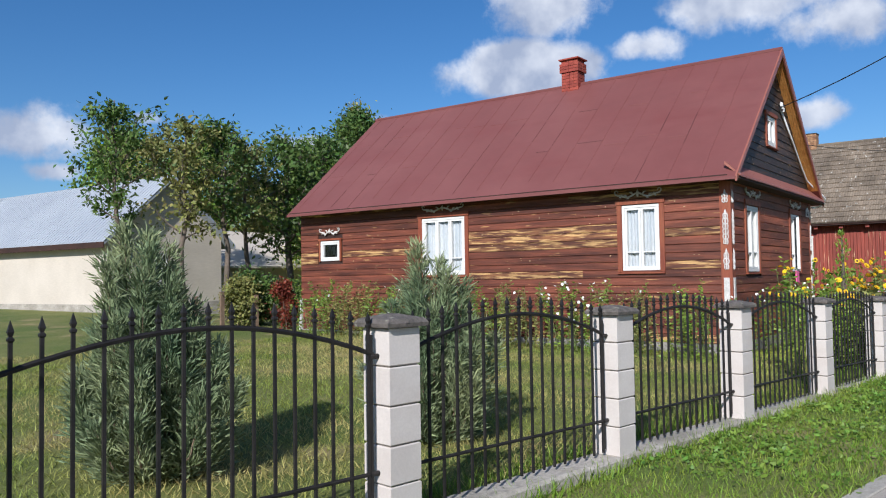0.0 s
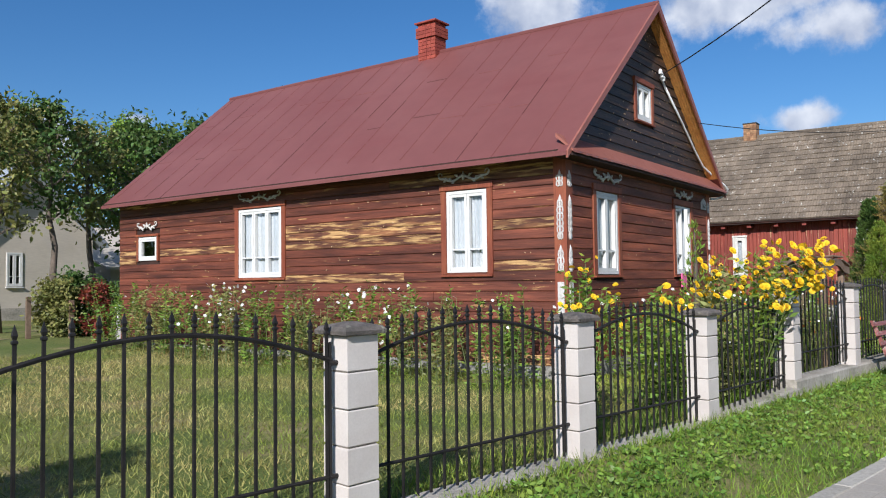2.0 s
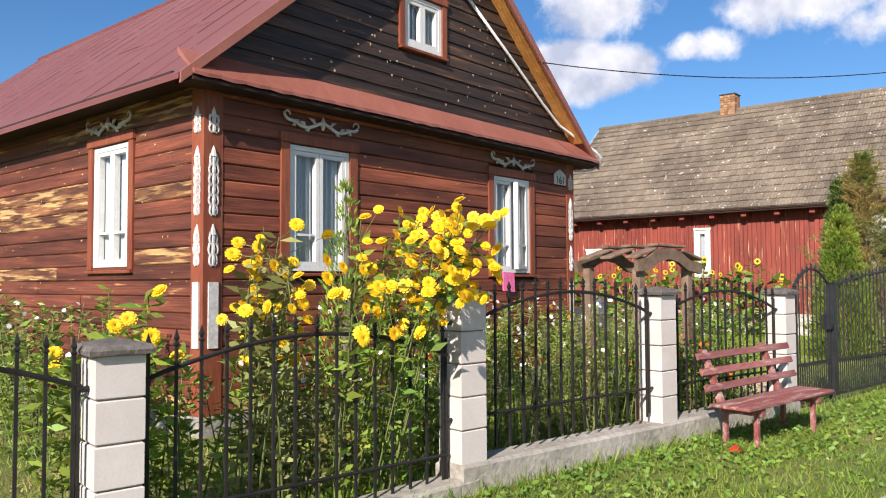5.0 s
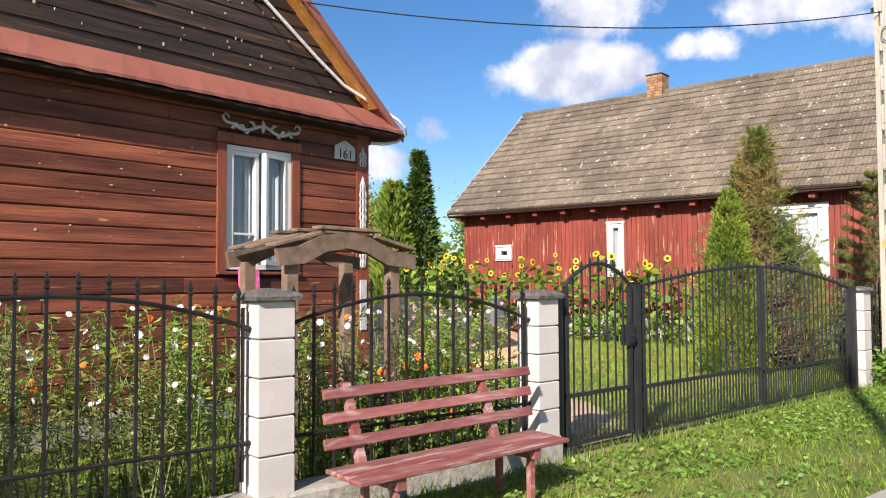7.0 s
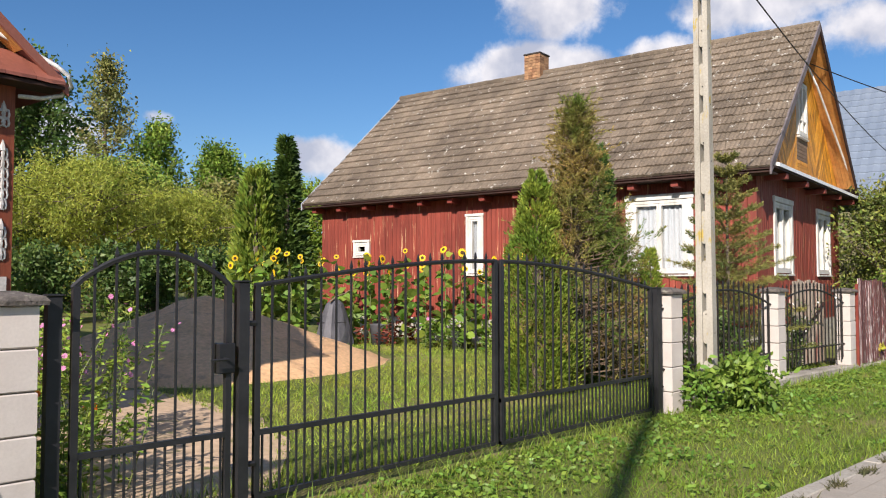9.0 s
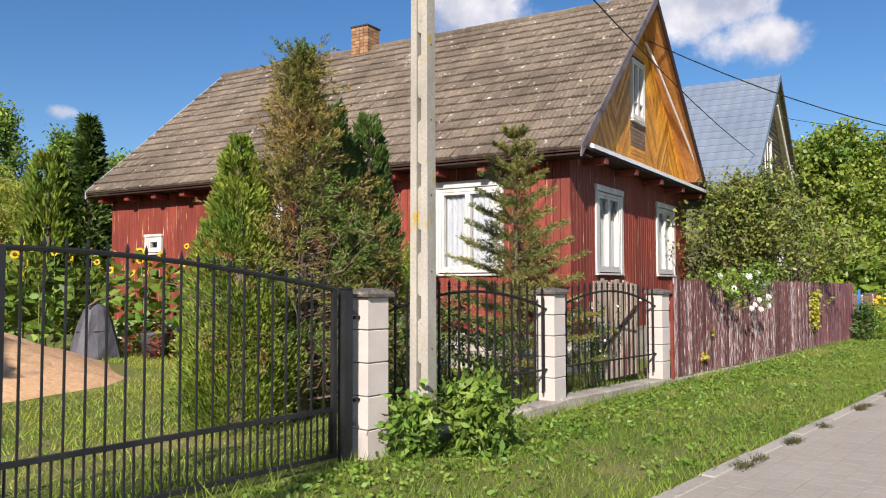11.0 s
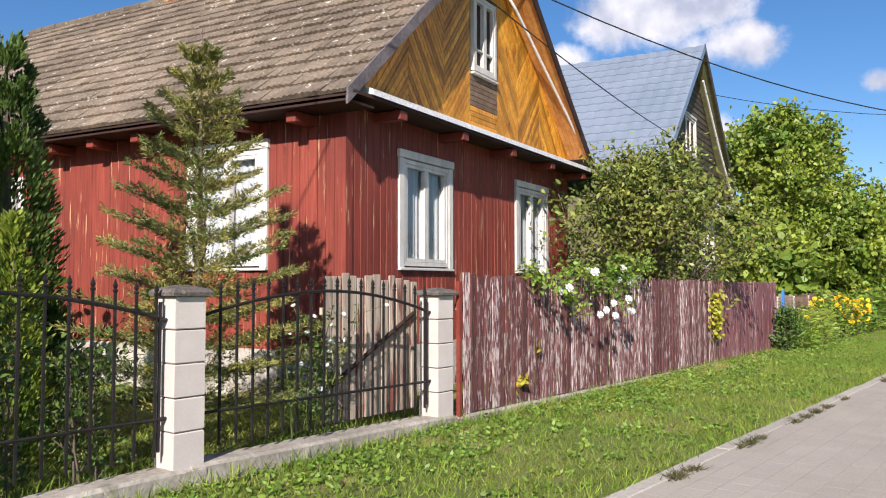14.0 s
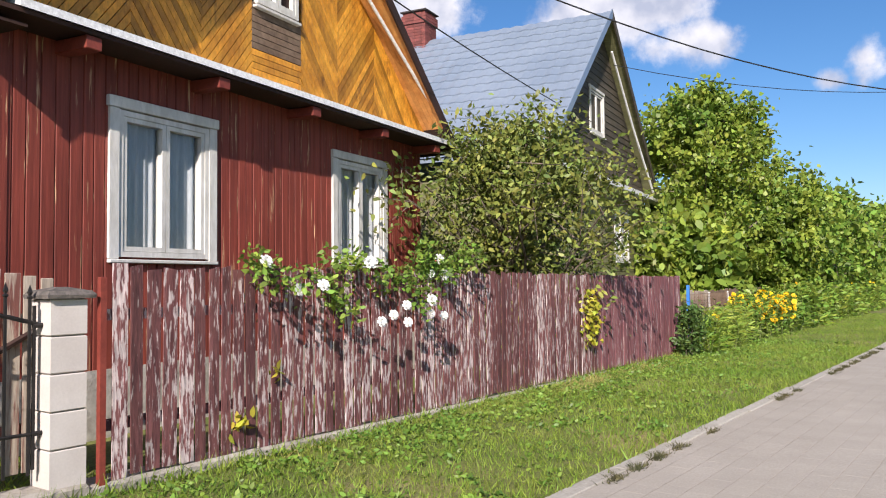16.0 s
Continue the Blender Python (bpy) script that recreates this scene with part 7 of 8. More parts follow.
def heap(name, cx, cy, rx, ry, h, mat, label, category):
    q = Geo()
    n, k = 14, 28
    for i in range(n + 1):
        r = i / n
        for j in range(k):
            a = 2 * math.pi * j / k
            w = 1 + 0.16 * noise.noise((math.cos(a) * 1.5, math.sin(a) * 1.5, 2.0))
            x, y = cx + rx * r * w * math.cos(a), cy + ry * r * w * math.sin(a)
            z = h * (1 - r) ** 0.95 * (1 + 0.1 * noise.noise((x * 2, y * 2, 0))) + 0.05 * noise.noise((x * 3, y * 3, 1)) - 0.06 * r
            q.v.append((x, y, float(ground_z(x, y)) + z))
    q.f = [(i * k + j, i * k + (j + 1) % k, (i + 1) * k + (j + 1) % k, (i + 1) * k + j) for i in range(n) for j in range(k)]
    return solo(name, q, mat, label, category, smooth=True)


def sunflower(x, y, h, n):
    z = float(ground_z(x, y))
    t = thing("sunflower", (x, y, z), "tall sunflower with yellow head and broad leaves", "sunflower", "sunflowers by the red house")
    sr = random.Random(n)
    tip = Vector((x + sr.uniform(-.1, .1), y + sr.uniform(-.1, .1), z + h))
    part("stem", Geo().tube([(x, y, z - 0.05), (x, y, z + h * 0.6), tip], [0.014, 0.012, 0.008], 5), M["stem"], t)
    A = np.array([(x, y, z + h * u) for u in NR.uniform(0.12, 0.95, 34)])
    D = np.column_stack([NR.normal(0, 1, (34, 2)), NR.uniform(-0.5, 0.4, 34)])
    sz = NR.uniform(0.14, 0.28, 34)
    part("foliage", leaf_mesh("foliage", A, D, sz, sz * 0.7, M["leaf"], 0.1), None, t)
    for k in range(1 + (n % 3 == 0)):
        put_bloom(t, "sun", tip + Vector((sr.uniform(-.12, .12) * k, 0, -0.15 * k)), (sr.uniform(-1.3, 0.6), sr.uniform(-1.3, 0.2), sr.uniform(0, 0.6)), sr.uniform(0.55, 0.95))


def far_wood(name, line, height, n):
    """A belt of far trees along a line, as one mass of leaf clumps with an uneven top."""
    P = np.array(line, float)
    seg = np.linalg.norm(np.diff(P, axis=0), axis=1)
    s = NR.uniform(0, seg.sum(), n)
    c = np.concatenate([[0], np.cumsum(seg)])
    x, y = np.interp(s, c, P[:, 0]), np.interp(s, c, P[:, 1])
    top = height * (0.75 + 0.25 * np.sin(s * 0.31) * np.sin(s * 0.083 + 1) + 0.18 * np.sin(s * 0.9))
    u = NR.uniform(0, 1, n) ** 0.8
    pos = np.column_stack([x + NR.normal(0, 2.0, n), y + NR.normal(0, 2.0, n), ground_z(x, y) - 0.2 + top * u])
    sz = NR.uniform(0.5, 1.3, n)
    tagged(new(name, leaf_mesh(name, pos, NR.normal(0, 1, (n, 3)), sz, sz * 0.7, M["leaf"], 0.1)), "belt of green trees on the horizon", "trees", kind="stuff")


def plants():
    grass()
    # junipers behind the first panels
    juniper((2.5, 5.6), 1.5, 0.68, 34, 1)
    juniper((2.4, 5.75), 2.3, 0.46, 18, 2)
    juniper((4.75, 4.95), 1.80, 0.62, 26, 3)
    # thin trees beside the barn
    for i, (p, h, r, lo) in enumerate((((11.2, 20.3), 6.4, 1.5, 3.0), ((9.9, 20.6), 6.3, 1.5, 2.4), ((8.4, 21.2), 6.6, 1.5, 2.9), ((12.6, 21.5), 6.2, 1.5, 2.6))):
        branchy("thin_tree", p, h, 0.11, lo, r, 18, 2300, 0.15, ("leaf_dark", "leaf_olive", "leaf_dark", "leaf_olive")[i], "slender garden tree with sparse dark foliage", "tree", "thin trees by the barn", 0.9, 0.16)
    for p, h, r, n, mt in (((14.3, 21.8), 6.6, 1.7, 3600, "leaf_dark"), ((15.8, 22.3), 6.9, 1.9, 4200, "leaf_dark"), ((19.5, 27), 7.0, 2.4, 8000, "leaf"), ((13.4, 30), 7.6, 2.2, 5200, "leaf_olive")):
        branchy("garden_tree", p, h, 0.16, 2.2, r, 26, n, 0.17, mt, "leafy tree with open crown behind the house", "tree", "trees behind the timber house", 0.7, 0.3)
    for p, h, r, mt in (((11.4, 19.0), 1.5, 0.7, "leaf_dark"), ((12.0, 18.5), 1.2, 0.6, "leaf_dark"), ((10.6, 18.9), 1.3, 0.6, "leaf_olive"), ((13.4, 18.8), 1.6, 0.7, "leaf_dark")):
        branchy("shrub", p, h, 0.04, 0.1, r, 24, 3600, 0.10, mt, "dense dark green shrub", "shrub", "shrubs by the barn", 0.8, 0.16, trunks=3)
    branchy("red_shrub", (11.15, 17.2), 1.35, 0.03, 0.1, 0.42, 22, 2200, 0.08, "red_leaf", "dark red leafed shrub at the house corner", "shrub", "", 1.0, 0.10, trunks=3)
    # beds along the timber house
    for i in range(9):
        y = 6.2 + i * 1.12
        x = 13.1 - 0.171 * (y - 6.1) - 0.75
        flower_bush("flower_bed_plant", x - 0.5, x + 0.45, y - 0.5, y + 0.6, 30, 1.0, (("white", 0.12, 0.9),) if i not in (2, 5) else (("white", 1.4, 1.0),), "tall green border plants with small white flowers", "leaf_olive" if i % 2 else "leaf", 46, 0.085, 0.35)
    for i in range(4):
        x = 14.3 + i * 1.35
        flower_bush("flower_bed_plant", x - 0.6, x + 0.6, 5.2 + 0.12 * i, 5.9 + 0.12 * i, 20, 0.95, (("white", 0.5, 0.9), ("orange", 0.3, 0.8)), "tall green border plants with small flowers", "leaf", 46, 0.09, 0.35)
    flower_bush("golden_coneflower", 10.50, 11.10, 3.80, 4.20, 12, 1.42, (("yellow", 1.6, 0.6),), "small golden-yellow coneflowers by the house corner", "leaf_light", 60, 0.08, 0.2, lean=0.08)
    # golden blooms along the fence
    flower_bush("golden_coneflower", 12.4, 12.9, 3.55, 3.85, 9, 1.45, (("yellow", 6.0, 0.84),), "tall golden-yellow coneflowers behind the fence", "leaf_olive", 44, 0.12, 0.2, lean=0.05, bias=(0, -0.1))
    flower_bush("golden_coneflower", 13.05, 13.6, 3.5, 3.75, 10, 1.60, (("yellow", 7.0, 0.84),), "tall golden-yellow coneflowers behind the fence", "leaf_light", 46, 0.11, 0.16, lean=0.05, bias=(0.0, -0.24))
    flower_bush("golden_coneflower", 13.32, 13.55, 3.45, 3.55, 7, 1.70, (("yellow", 11.0, 0.82),), "golden-yellow coneflowers leaning out over the fence", "leaf", 30, 0.10, 0.06, lean=0.05, bias=(0.03, -0.46))
    flower_bush("golden_coneflower", 11.6, 12.3, 3.6, 4.1, 8, 1.1, (("yellow", 1.0, 0.9),), "golden-yellow coneflowers behind the fence", "leaf_light", 50, 0.12, 0.25)
    conifer("seed_shrub", (13.7, 4.3), 2.2, 0.30, 1300, 0.055, "leaf_light", "slim feathery olive-green shrub among the flowers", 0.6, 0.05, 0.4, 2.2, "shrub")
    for i in range(3):
        x = 12.0 + i * 0.95
        flower_bush("fence_plant", x - 0.45, x + 0.45, 3.5, 4.1, 26, 0.70, (("white", 0.25, 0.8),), "leafy green plants behind the iron fence", "leaf_olive" if i == 1 else "leaf_light", 40, 0.09, 0.4)
    for i in range(5):
        x = 14.5 + i * 0.92
        flower_bush("fence_plant", x - 0.5, x + 0.5, 3.5, 4.6, 46, 0.9, (("white", 0.6, 0.72), ("orange", 0.05, 0.8)), "mixed garden flowers with white and orange blooms", "leaf_olive" if i % 2 else "leaf_light", 84, 0.052, 0.4, wide=0.22)
    flower_bush("fence_plant", 16.5, 18.6, 3.45, 4.3, 60, 0.62, (("orange", 0.5, 1.1),), "leafy plants with orange marigolds behind the bench", "leaf", 50, 0.075, 0.35)
    # yard behind the gate
    heap("soil_mound", 23.6, 11.2, 3.3, 3.2, 1.1, M["sand"], "heap of sandy soil in the yard", "soil mound")
    g = Geo()
    pr = random.Random(3)
    for i in range(15):
        t = i / 14
        x, y, w = 19.6 + 1.6 * t + 0.25 * math.sin(t * 5), 3.42 + 5.2 * t, 0.55 + 0.5 * math.sin(t * 3) + pr.uniform(-.08, .08)
        for s in (-1, -0.5, 0, 0.5, 1):
            g.v.append((x + s * w, y, float(bumpy(x + s * w, y)) + 0.008 + 0.012 * (1 - s * s)))
    g.f = [(5 * i + k, 5 * i + k + 1, 5 * i + 6 + k, 5 * i + 5 + k) for i in range(14) for k in range(4)]
    solo("garden_path", g, M["path_soil"], "trodden sandy garden path", "path", kind="structure")
    for i in range(26):
        sunflower(28.9 - 0.19 * (i % 13) * 0.5 - 0.45 * (i // 13), 8.0 + (i % 13) * 0.48, 1.5 + 0.55 * ((i * 37) % 10) / 10, i)
    for i in range(10):
        sunflower(25.3 + 0.3 * (i % 5), 12.6 + 0.45 * (i // 5) + 0.1 * (i % 3), 1.55 + 0.5 * ((i * 29) % 10) / 10, 40 + i)
    for i in range(4):
        flower_bush("bed_plant", 28.0 - 0.3 * i, 29.2 - 0.25 * i, 8.0 + 1.4 * i, 9.2 + 1.4 * i, 13, 0.5, (("pink", 0.15, 0.8),), "leafy border plants under the sunflowers", "red_leaf" if i == 2 else "leaf", 40, 0.12, 0.4)
    flower_bush("phlox", 19.2, 19.9, 5.2, 6.1, 34, 1.0, (("pink", 2.2, 0.5),), "pink phlox beside the garden path", "leaf_light", 95, 0.06, 0.25)
    flower_bush("phlox", 18.9, 19.6, 4.2, 5.0, 18, 0.6, (("orange", 0.4, 0.8),), "low green plants beside the garden path", "leaf", 46, 0.09, 0.25)
    wrap = thing("wrapped_stack", (26.95, 12.1, 0.05), "tapering grey tarpaulin-wrapped stack beside the sunflowers", "tarpaulin")
    q, n = Geo(), 14
    rings = [(0, 0.42, 0.29), (0.06, 0.43, 0.30), (0.35, 0.36, 0.25), (0.65, 0.28, 0.19), (0.88, 0.19, 0.13), (0.98, 0.08, 0.06)]
    for z, a, b in rings:
        for k in range(n):
            t = 2 * math.pi * k / n
            c = 1 + 0.10 * noise.noise((math.cos(t) * 2, math.sin(t) * 2, z * 3)) + 0.10 * abs(math.sin(2 * t))
            q.v.append((26.95 + a * c * math.cos(t), 12.1 + b * c * math.sin(t), 0.05 + z))
    q.f = [(r * n + k, r * n + (k + 1) % n, (r + 1) * n + (k + 1) % n, (r + 1) * n + k) for r in range(5) for k in range(n)] + [tuple(5 * n + k for k in range(n))]
    part("cover", q, M["wrap"], wrap)
    part("cord", Geo().tube([(26.95 + 0.325 * math.cos(k * 0.449), 12.1 + 0.225 * math.sin(k * 0.449), 0.55) for k in range(15)], 0.012, 5, False), M["cable"], wrap, "dark cord round the cover")
    solo("dry_branch", Geo().tube([(26.75, 12.0, 0.98), (26.95, 12.05, 1.09), (27.2, 12.1, 1.15), (27.35, 12.0, 1.27)], [0.02, 0.022, 0.015, 0.006], 6), M["twig"], "dry brown branch lying on the wrapped stack", "branch")
    for x, y, r0, hh in ((27.75, 11.55, 0.24, 0.42), (28.35, 9.75, 0.22, 0.36)):
        q = Geo()
        for z, rr in ((0, r0 * 0.82), (hh, r0), (hh + 0.02, r0 * 1.06), (hh + 0.02, r0 * 0.92), (0.08, r0 * 0.76)):
            q.v += [(x + rr * math.cos(2 * math.pi * k / 16), y + rr * math.sin(2 * math.pi * k / 16), float(ground_z(x, y)) + z) for k in range(16)]
        q.f = [(r * 16 + k, r * 16 + (k + 1) % 16, (r + 1) * 16 + (k + 1) % 16, (r + 1) * 16 + k) for r in range(4) for k in range(16)] + [tuple(range(15, -1, -1)), tuple(64 + k for k in range(16))]
        solo("plant_tub", q, M["tarp"], "round black plastic tub beside the flower bed", "tub", "tubs by the flower bed", smooth=True)
    # conifers by the gate
    thuja_tree((25.62, 4.95), 3.9, 1.45, 200, 58000, "thuja_gold", "gold-brown thinning thuja tree inside the gate", 1, 1.2, 1.35)
    conifer("golden_thuja", (24.98, 5.1), 2.85, 0.72, 30000, 0.06, "thuja", "yellow-green bushy thuja inside the gate", 0.62, 0.03, 0.5, 1.3, "thuja", 20)
    thuja_tree((26.2, 4.75), 2.3, 0.62, 80, 20000, "thuja_gold", "gold-brown bushy thuja inside the gate", 3, 0.7)
    conifer("dark_thuja", (27.6, 6.0), 3.65, 0.70, 19000, 0.075, "thuja_dark", "dark green columnar thuja", 0.52, 0.02, 0.4, 1.6, "thuja")
    conifer("dark_thuja", (26.75, 5.75), 3.6, 0.72, 19000, 0.075, "thuja_dark", "dark green columnar thuja", 0.52, 0.02, 0.4, 1.6, "thuja")
    conifer("dark_thuja", (27.22, 4.83), 1.9, 0.32, 6000, 0.07, "thuja", "small green columnar thuja", 0.6, 0.02, 0.3, 1.6, "thuja")
    spruce((28.45, 4.25), 3.5, 1.15, "young spruce with yellowing lower branches")
    for i, (x, y, h) in enumerate(((26.0, 3.75, 1.15), (26.7, 3.8, 1.25), (27.3, 3.7, 0.95))):
        branchy("shrub", (x, y), h, 0.02, 0.1, 0.42, 20, 900, 0.055, "leaf_dark", "leafy green shrub behind the iron fence", "shrub", "shrubs behind the fence", 1.4, 0.10, trunks=4, wide=0.45)
    branchy("creeper", (25.56, 2.74), 0.56, 0.012, 0.03, 0.33, 24, 1900, 0.085, "weed", "broad-leaved green creeper at the pole foot", "shrub", "", 0.7, 0.10, trunks=2, wide=0.48)
    branchy("creeper", (25.1, 2.95), 0.45, 0.012, 0.03, 0.25, 12, 650, 0.085, "weed", "broad-leaved green creeper at the pole foot", "shrub", "", 0.7, 0.08, trunks=2, wide=0.48)
    for i in range(2):
        flower_bush("cosmos", 28.75 + i * 0.3, 29.05 + i * 0.3, 3.5, 3.62, 9, 0.9, (("white", 1.7, 0.7),), "white daisies behind the fence", "leaf_dark", 30, 0.07, 0.35)
    # far garden left of the red house
    conifer("far_thuja", (28.7, 18.4), 4.5, 0.85, 6500, 0.22, "thuja", "tall green columnar thuja at the garden end", 0.4, 0.02, 0.12, 1.6, "thuja")
    conifer("far_spruce", (29.6, 18.2), 5.6, 1.05, 6000, 0.24, "thuja_dark", "tall dark spruce at the garden end", 0.9, 0.02, 0.4, 0.3, "spruce")
    for p, h, r in (((27.6, 28.4), 5.9, 3.8), ((23.5, 30.0), 5.6, 3.4), ((32.0, 29.0), 5.0, 3.0)):
        branchy("willow", p, h, 0.22, 0.8, r, 44, 38000, 0.15, "willow", "broad pale green weeping willow", "tree", "willows behind the garden", 0.55, 0.35, droop=0.22, wide=0.28)
    for p, h, r, n, mt in (((26.6, 34.0), 11.5, 3.0, 9000, "leaf_dark"), ((33.2, 42), 14.5, 2.2, 4200, "leaf_olive"), ((36.0, 41), 10.8, 2.1, 5200, "leaf"), ((38.6, 40), 9.6, 2.3, 7000, "leaf"), ((42, 41), 8.5, 2.6, 7000, "leaf"), ((22, 43), 11.0, 3.2, 8000, "leaf")):
        branchy("far_tree", p, h, 0.22, 2.5, r, 30, int(n * 1.7), 0.22, mt, "leafy tree in the distance", "tree", "distant trees", 0.9, 0.4)
    for i in range(6):
        branchy("hedge_shrub", (22.5 + i * 1.7, 21.5 + (i % 2) * 1.6), 2.1, 0.05, 0.1, 1.2, 24, 3600, 0.15, "leaf_dark", "dark green garden shrub", "shrub", "shrubs at the garden end", 0.8, 0.28, trunks=3)
    for i, (x, y, h, r) in enumerate(((16, 40, 9.5, 3.0), (24.5, 39, 7.0, 3.0), (29.5, 37, 6.6, 2.8), (33.5, 39, 7.2, 3.0), (38, 37, 6.4, 2.8), (44, 38, 7.0, 3.0), (50, 36, 7.5, 3.2), (57, 30, 7.5, 3.2))):
        branchy("far_tree", (x, y), h, 0.2, 0.8, r, 26, 10000, 0.25, ("leaf", "leaf_olive", "leaf_light")[i % 3], "leafy tree in the distance", "tree", "distant trees", 0.8, 0.5)
    far_wood("distant_wood", [(-70, 75), (0, 82), (60, 78), (140, 60), (230, 20)], 7.5, 26000)
    far_wood("distant_wood", [(-90, 60), (-95, -20), (-60, -70), (20, -80), (120, -75), (230, -30)], 8.0, 16000)
    for k, (x, y) in enumerate(((9.3, 18.6), (10.1, 18.7), (10.9, 18.3), (8.2, 18.9))):
        solo("wooden_stake", Geo().box(x - 0.05, x + 0.05, y - 0.04, y + 0.04, 0, 1.15 + 0.1 * (k % 2), 0.008), M["old_wood"], "grey wooden stake by the barn", "stake", "stakes by the barn")
    solo("leaning_board", Geo().prism([(11.35, 0.1), (11.62, 0.1), (11.60, 1.02), (11.42, 1.05)], "y", 16.9, 16.94), M["white"], "white board leaning near the house corner", "board")
    solo("white_hive", Geo().box(12.35, 12.75, 18.6, 19.0, 0.55, 1.2, 0.02).box(12.30, 12.80, 18.55, 19.05, 1.2, 1.26, 0.01), M["white"], "white wooden hive box by the shrubs", "hive")
    # between the red and the grey house, and beyond
    branchy("apple_tree", (38.1, 4.75), 3.75, 0.12, 0.40, 2.75, 64, 19000, 0.10, "leaf_apple", "old apple tree with dense olive leaves", "tree", "", 0.75, 0.22, trunks=2, wide=0.5, prof=lambda u: 0.95 * (1 - u) ** 0.55 + 0.05)
    branchy("broadleaf_tree", (50.4, 5.6), 7.3, 0.2, 1.2, 2.7, 70, 34000, 0.145, "leaf_broad", "large-leaved green tree beyond the fence", "tree", "", 0.7, 0.22, wide=0.8)
    branchy("broadleaf_tree", (55.0, 4.6), 5.0, 0.16, 0.3, 2.2, 44, 17000, 0.18, "leaf_broad", "yellow-green broadleaf shrub beyond the fence", "tree", "", 0.6, 0.34, wide=0.8, trunks=2)
    for i, (x, y, h, r, mt) in enumerate(((48.2, 5.0, 3.0, 1.4, "leaf_broad"), (60, 4.3, 4.6, 2.2, "leaf"), (66, 4.0, 5.2, 2.6, "leaf"), (73, 4.0, 5.0, 2.8, "leaf_light"), (82, 3.5, 6.0, 3.4, "leaf"), (64, 9, 6.2, 3.2, "leaf"), (95, 3, 7, 4, "leaf_dark"), (110, 2, 8, 5, "leaf"))):
        branchy("roadside_tree", (x, y), h, 0.14, 0.2, r, 28, 5200, 0.26, mt, "leafy roadside tree in the distance", "tree", "roadside trees", 0.7, 0.36, wide=0.65, trunks=2)
    for i in range(7):
        x = 42.4 + i * 1.05
        flower_bush("roadside_flowers", x - 0.5, x + 0.5, 2.6, 3.5, 34, 0.62 if i < 3 else 0.8, (("yellow", 3.0 if i > 3 else 0.1, 1.2),), "long grass and yellow flowers by the road", "leaf_light" if i < 3 else "leaf", 40, 0.2 if i < 3 else 0.12, 0.35, wide=0.14 if i < 3 else 0.35)
    for i in range(10):
        x = 50 + i * 2.4
        flower_bush("roadside_weeds", x - 1.2, x + 1.2, 2.4, 3.8, 34, 0.9, (("yellow", 0.05, 1.0),), "tall roadside weeds", "leaf_light" if i % 2 else "leaf", 36, 0.2, 0.4)
    branchy("dark_shrub", (41.45, 2.86), 0.92, 0.02, 0.05, 0.30, 22, 1100, 0.085, "leaf_dark", "dark green shrub at the end of the boarded fence", "shrub", "", 1.1, 0.1, trunks=3)
    # climbing roses on the boarded fence
    rose = thing("climbing_rose", (33.0, FY + 0.1, 0.05), "climbing rose with white blooms over the boarded fence", "rose")
    q, A, D = Geo(), [], []
    rr = random.Random(8)
    for i in range(26):
        x = rr.uniform(31.7, 34.6)
        s = Vector((x, FY + 0.25, 1.0))
        e = Vector((x + rr.uniform(-.35, .45), FY + rr.uniform(-0.38, 0.1), rr.uniform(0.98, 1.68)))
        m1 = s.lerp(e, 0.5) + Vector((0, 0, 0.28))
        q.tube([s, m1, e], [0.006, 0.004, 0.002], 4, False)
        for j in range(70):
            u = rr.random()
            A.append(m1.lerp(e, u) + Vector((rr.gauss(0, .06), rr.gauss(0, .05), rr.gauss(0, .06))))
            D.append((rr.gauss(0, 1), rr.gauss(-.3, 1), rr.gauss(0, .8)))
        if i % 3 == 0 or i > 22:
            put_bloom(rose, "rose", e, (rr.uniform(-.8, .2), -1, rr.uniform(0, .7)), rr.uniform(0.8, 1.15))
    for x, y, z in ((33.1, 2.85, 1.02), (33.26, 2.83, 1.10), (33.24, 2.8, 0.95), (32.94, 2.85, 0.97), (33.9, 2.88, 0.98)):
        put_bloom(rose, "rose", Vector((x, y, z)), (-0.4, -1, 0.3), 0.9)
    put_bloom(rose, "rose_red", Vector((34.24, 3.2, 1.49)), (-0.4, -1, 0.4), 1.0)
    part("cane", q, M["stem"], rose)
    A = np.array(A)
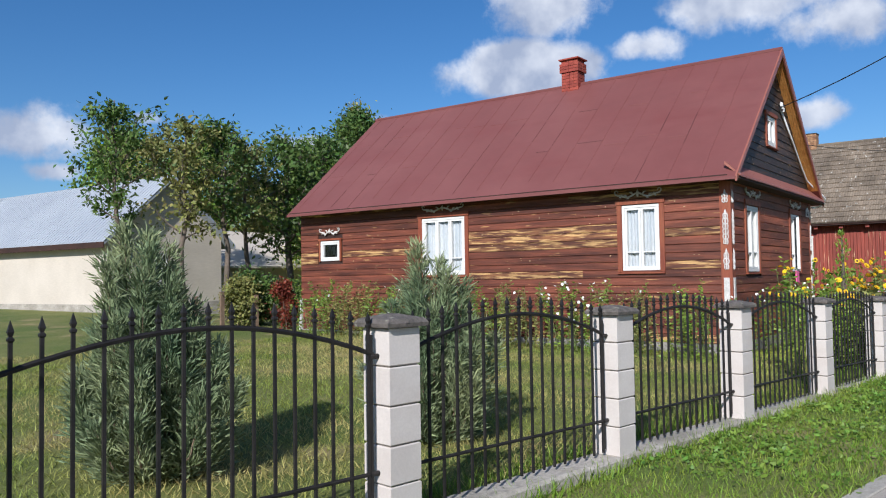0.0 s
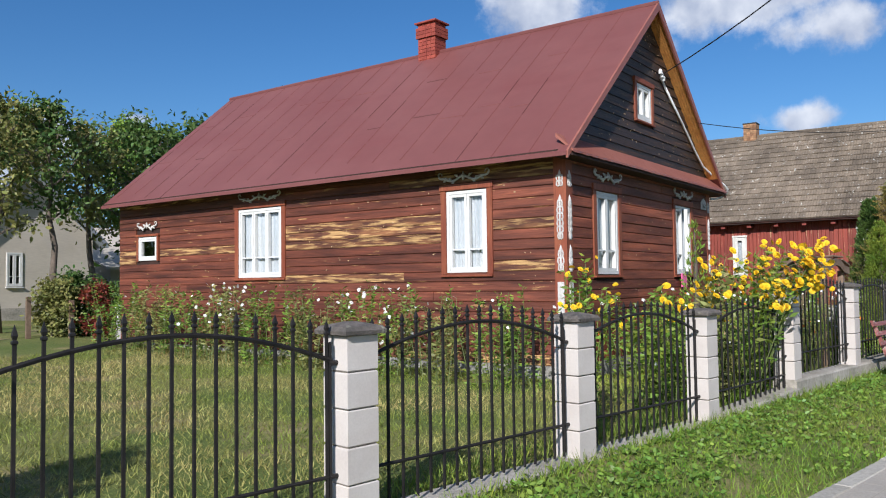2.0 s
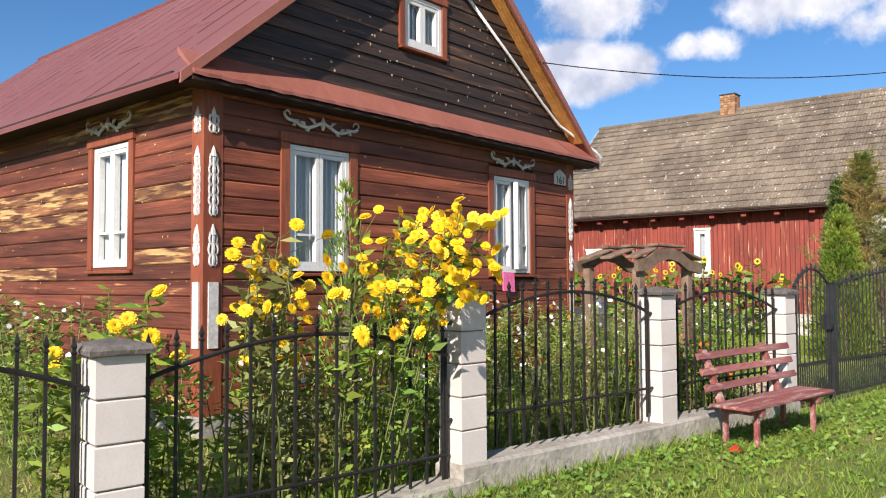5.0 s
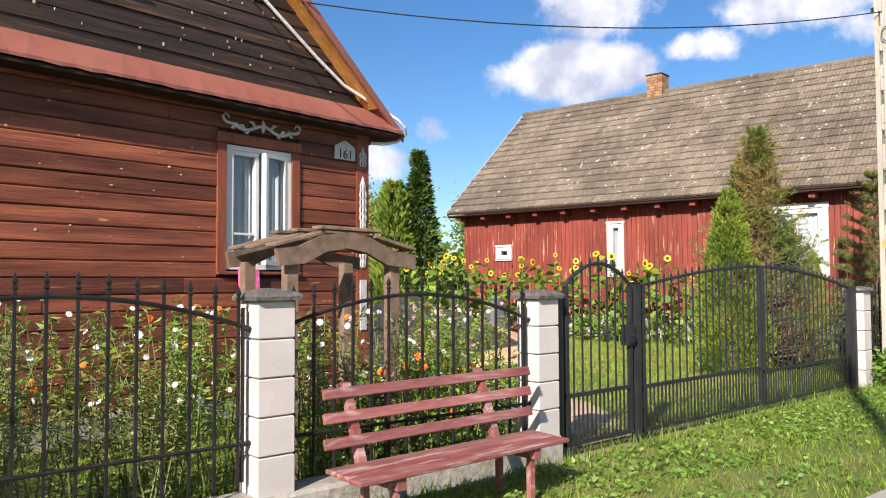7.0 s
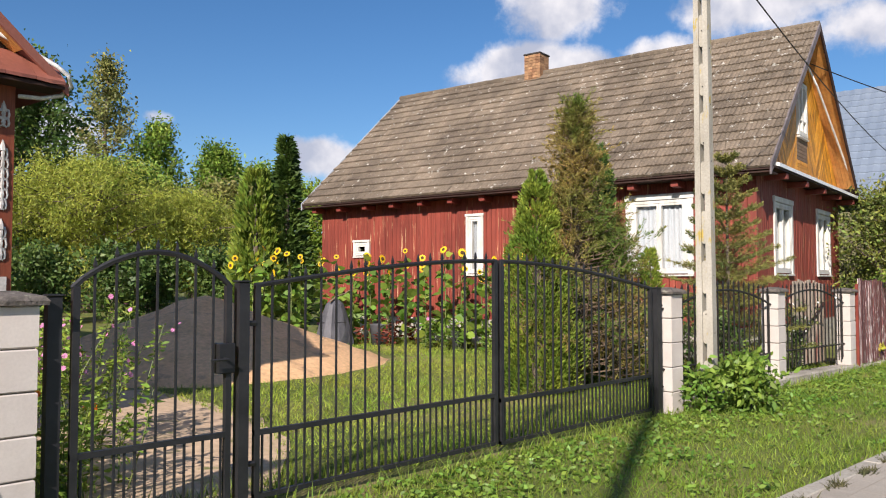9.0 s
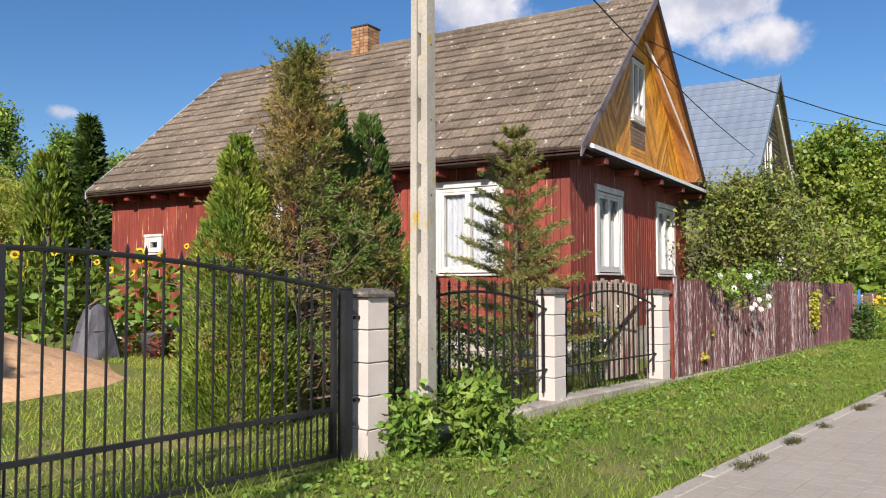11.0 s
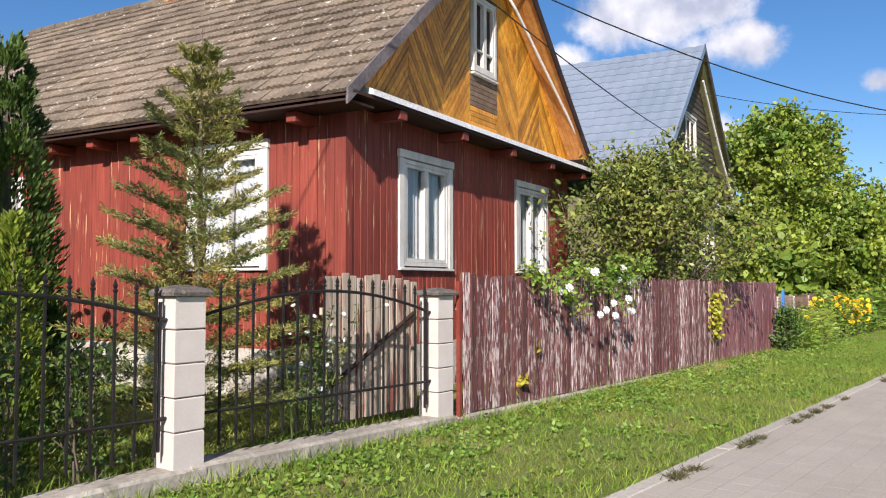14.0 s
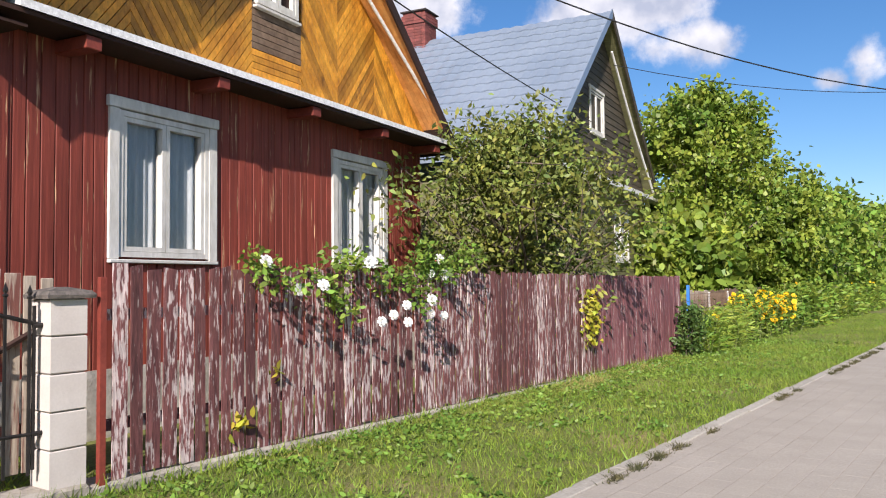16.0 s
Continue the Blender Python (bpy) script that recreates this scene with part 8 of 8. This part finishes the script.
    sz = NR.uniform(0.035, 0.075, len(A))
    part("foliage", leaf_mesh("foliage", A, np.array(D), sz, sz * 0.6, M["leaf"], 0.1), None, rose)
    vine = thing("yellow_vine", (37.7, FY - 0.03, 0.4), "yellowing vine hanging on the boarded fence", "vine")
    A = np.column_stack([37.75 + NR.normal(0, 0.13, 260), FY - 0.05 + NR.normal(0, 0.03, 260), NR.uniform(0.42, 1.2, 260)])
    sz = NR.uniform(0.05, 0.09, 260)
    part("foliage", leaf_mesh("foliage", A, np.column_stack([NR.normal(0, .6, 260), NR.normal(-.5, .4, 260), NR.normal(-.6, .5, 260)]), sz, sz * 0.7, M["leaf_yellow"], 0.1), None, vine)
    for x, z in ((31.98, 0.62), (31.6, 0.26), (31.72, 0.29)):
        A = np.column_stack([x + NR.normal(0, 0.03, 7), FY - 0.03 + NR.normal(0, 0.01, 7), z + NR.normal(0, 0.03, 7)])
        v = thing("fence_sprig", (x, FY - 0.02, z), "yellow leaf sprig growing through the fence", "leaf sprig")
        part("foliage", leaf_mesh("foliage", A, NR.normal(0, 1, (7, 3)), 0.09, 0.05, M["leaf_yellow"], 0.1), None, v)
    solo("blue_post", Geo().box(41.9, 41.95, 3.05, 3.10, -0.1, 1.2, 0.006), surf("blue paint", (0.03, 0.16, 0.50), (0.05, 0.20, 0.55), (6, 6, 6), rough=0.5), "blue-painted steel fence post", "post")
    solo("red_wrapper", heap_small(16.39, 2.63), surf("red plastic", (0.72, 0.04, 0.02), (0.60, 0.03, 0.02), (20, 20, 20), rough=0.35), "crumpled red wrapper on the grass", "litter")


def heap_small(x, y):
    q = Geo()
    z = float(ground_z(x, y))
    q.add([(x - .05, y - .04, z + .02), (x + .06, y - .03, z + .02), (x + .05, y + .04, z + .02), (x - .04, y + .05, z + .02), (x - .03, y, z + .075), (x + .035, y + .01, z + .06)],
          [(0, 1, 5, 4), (1, 2, 5), (2, 3, 4, 5), (3, 0, 4), (3, 2, 1, 0)])
    return q


plants()
lay_pavers()
lay_kerb()
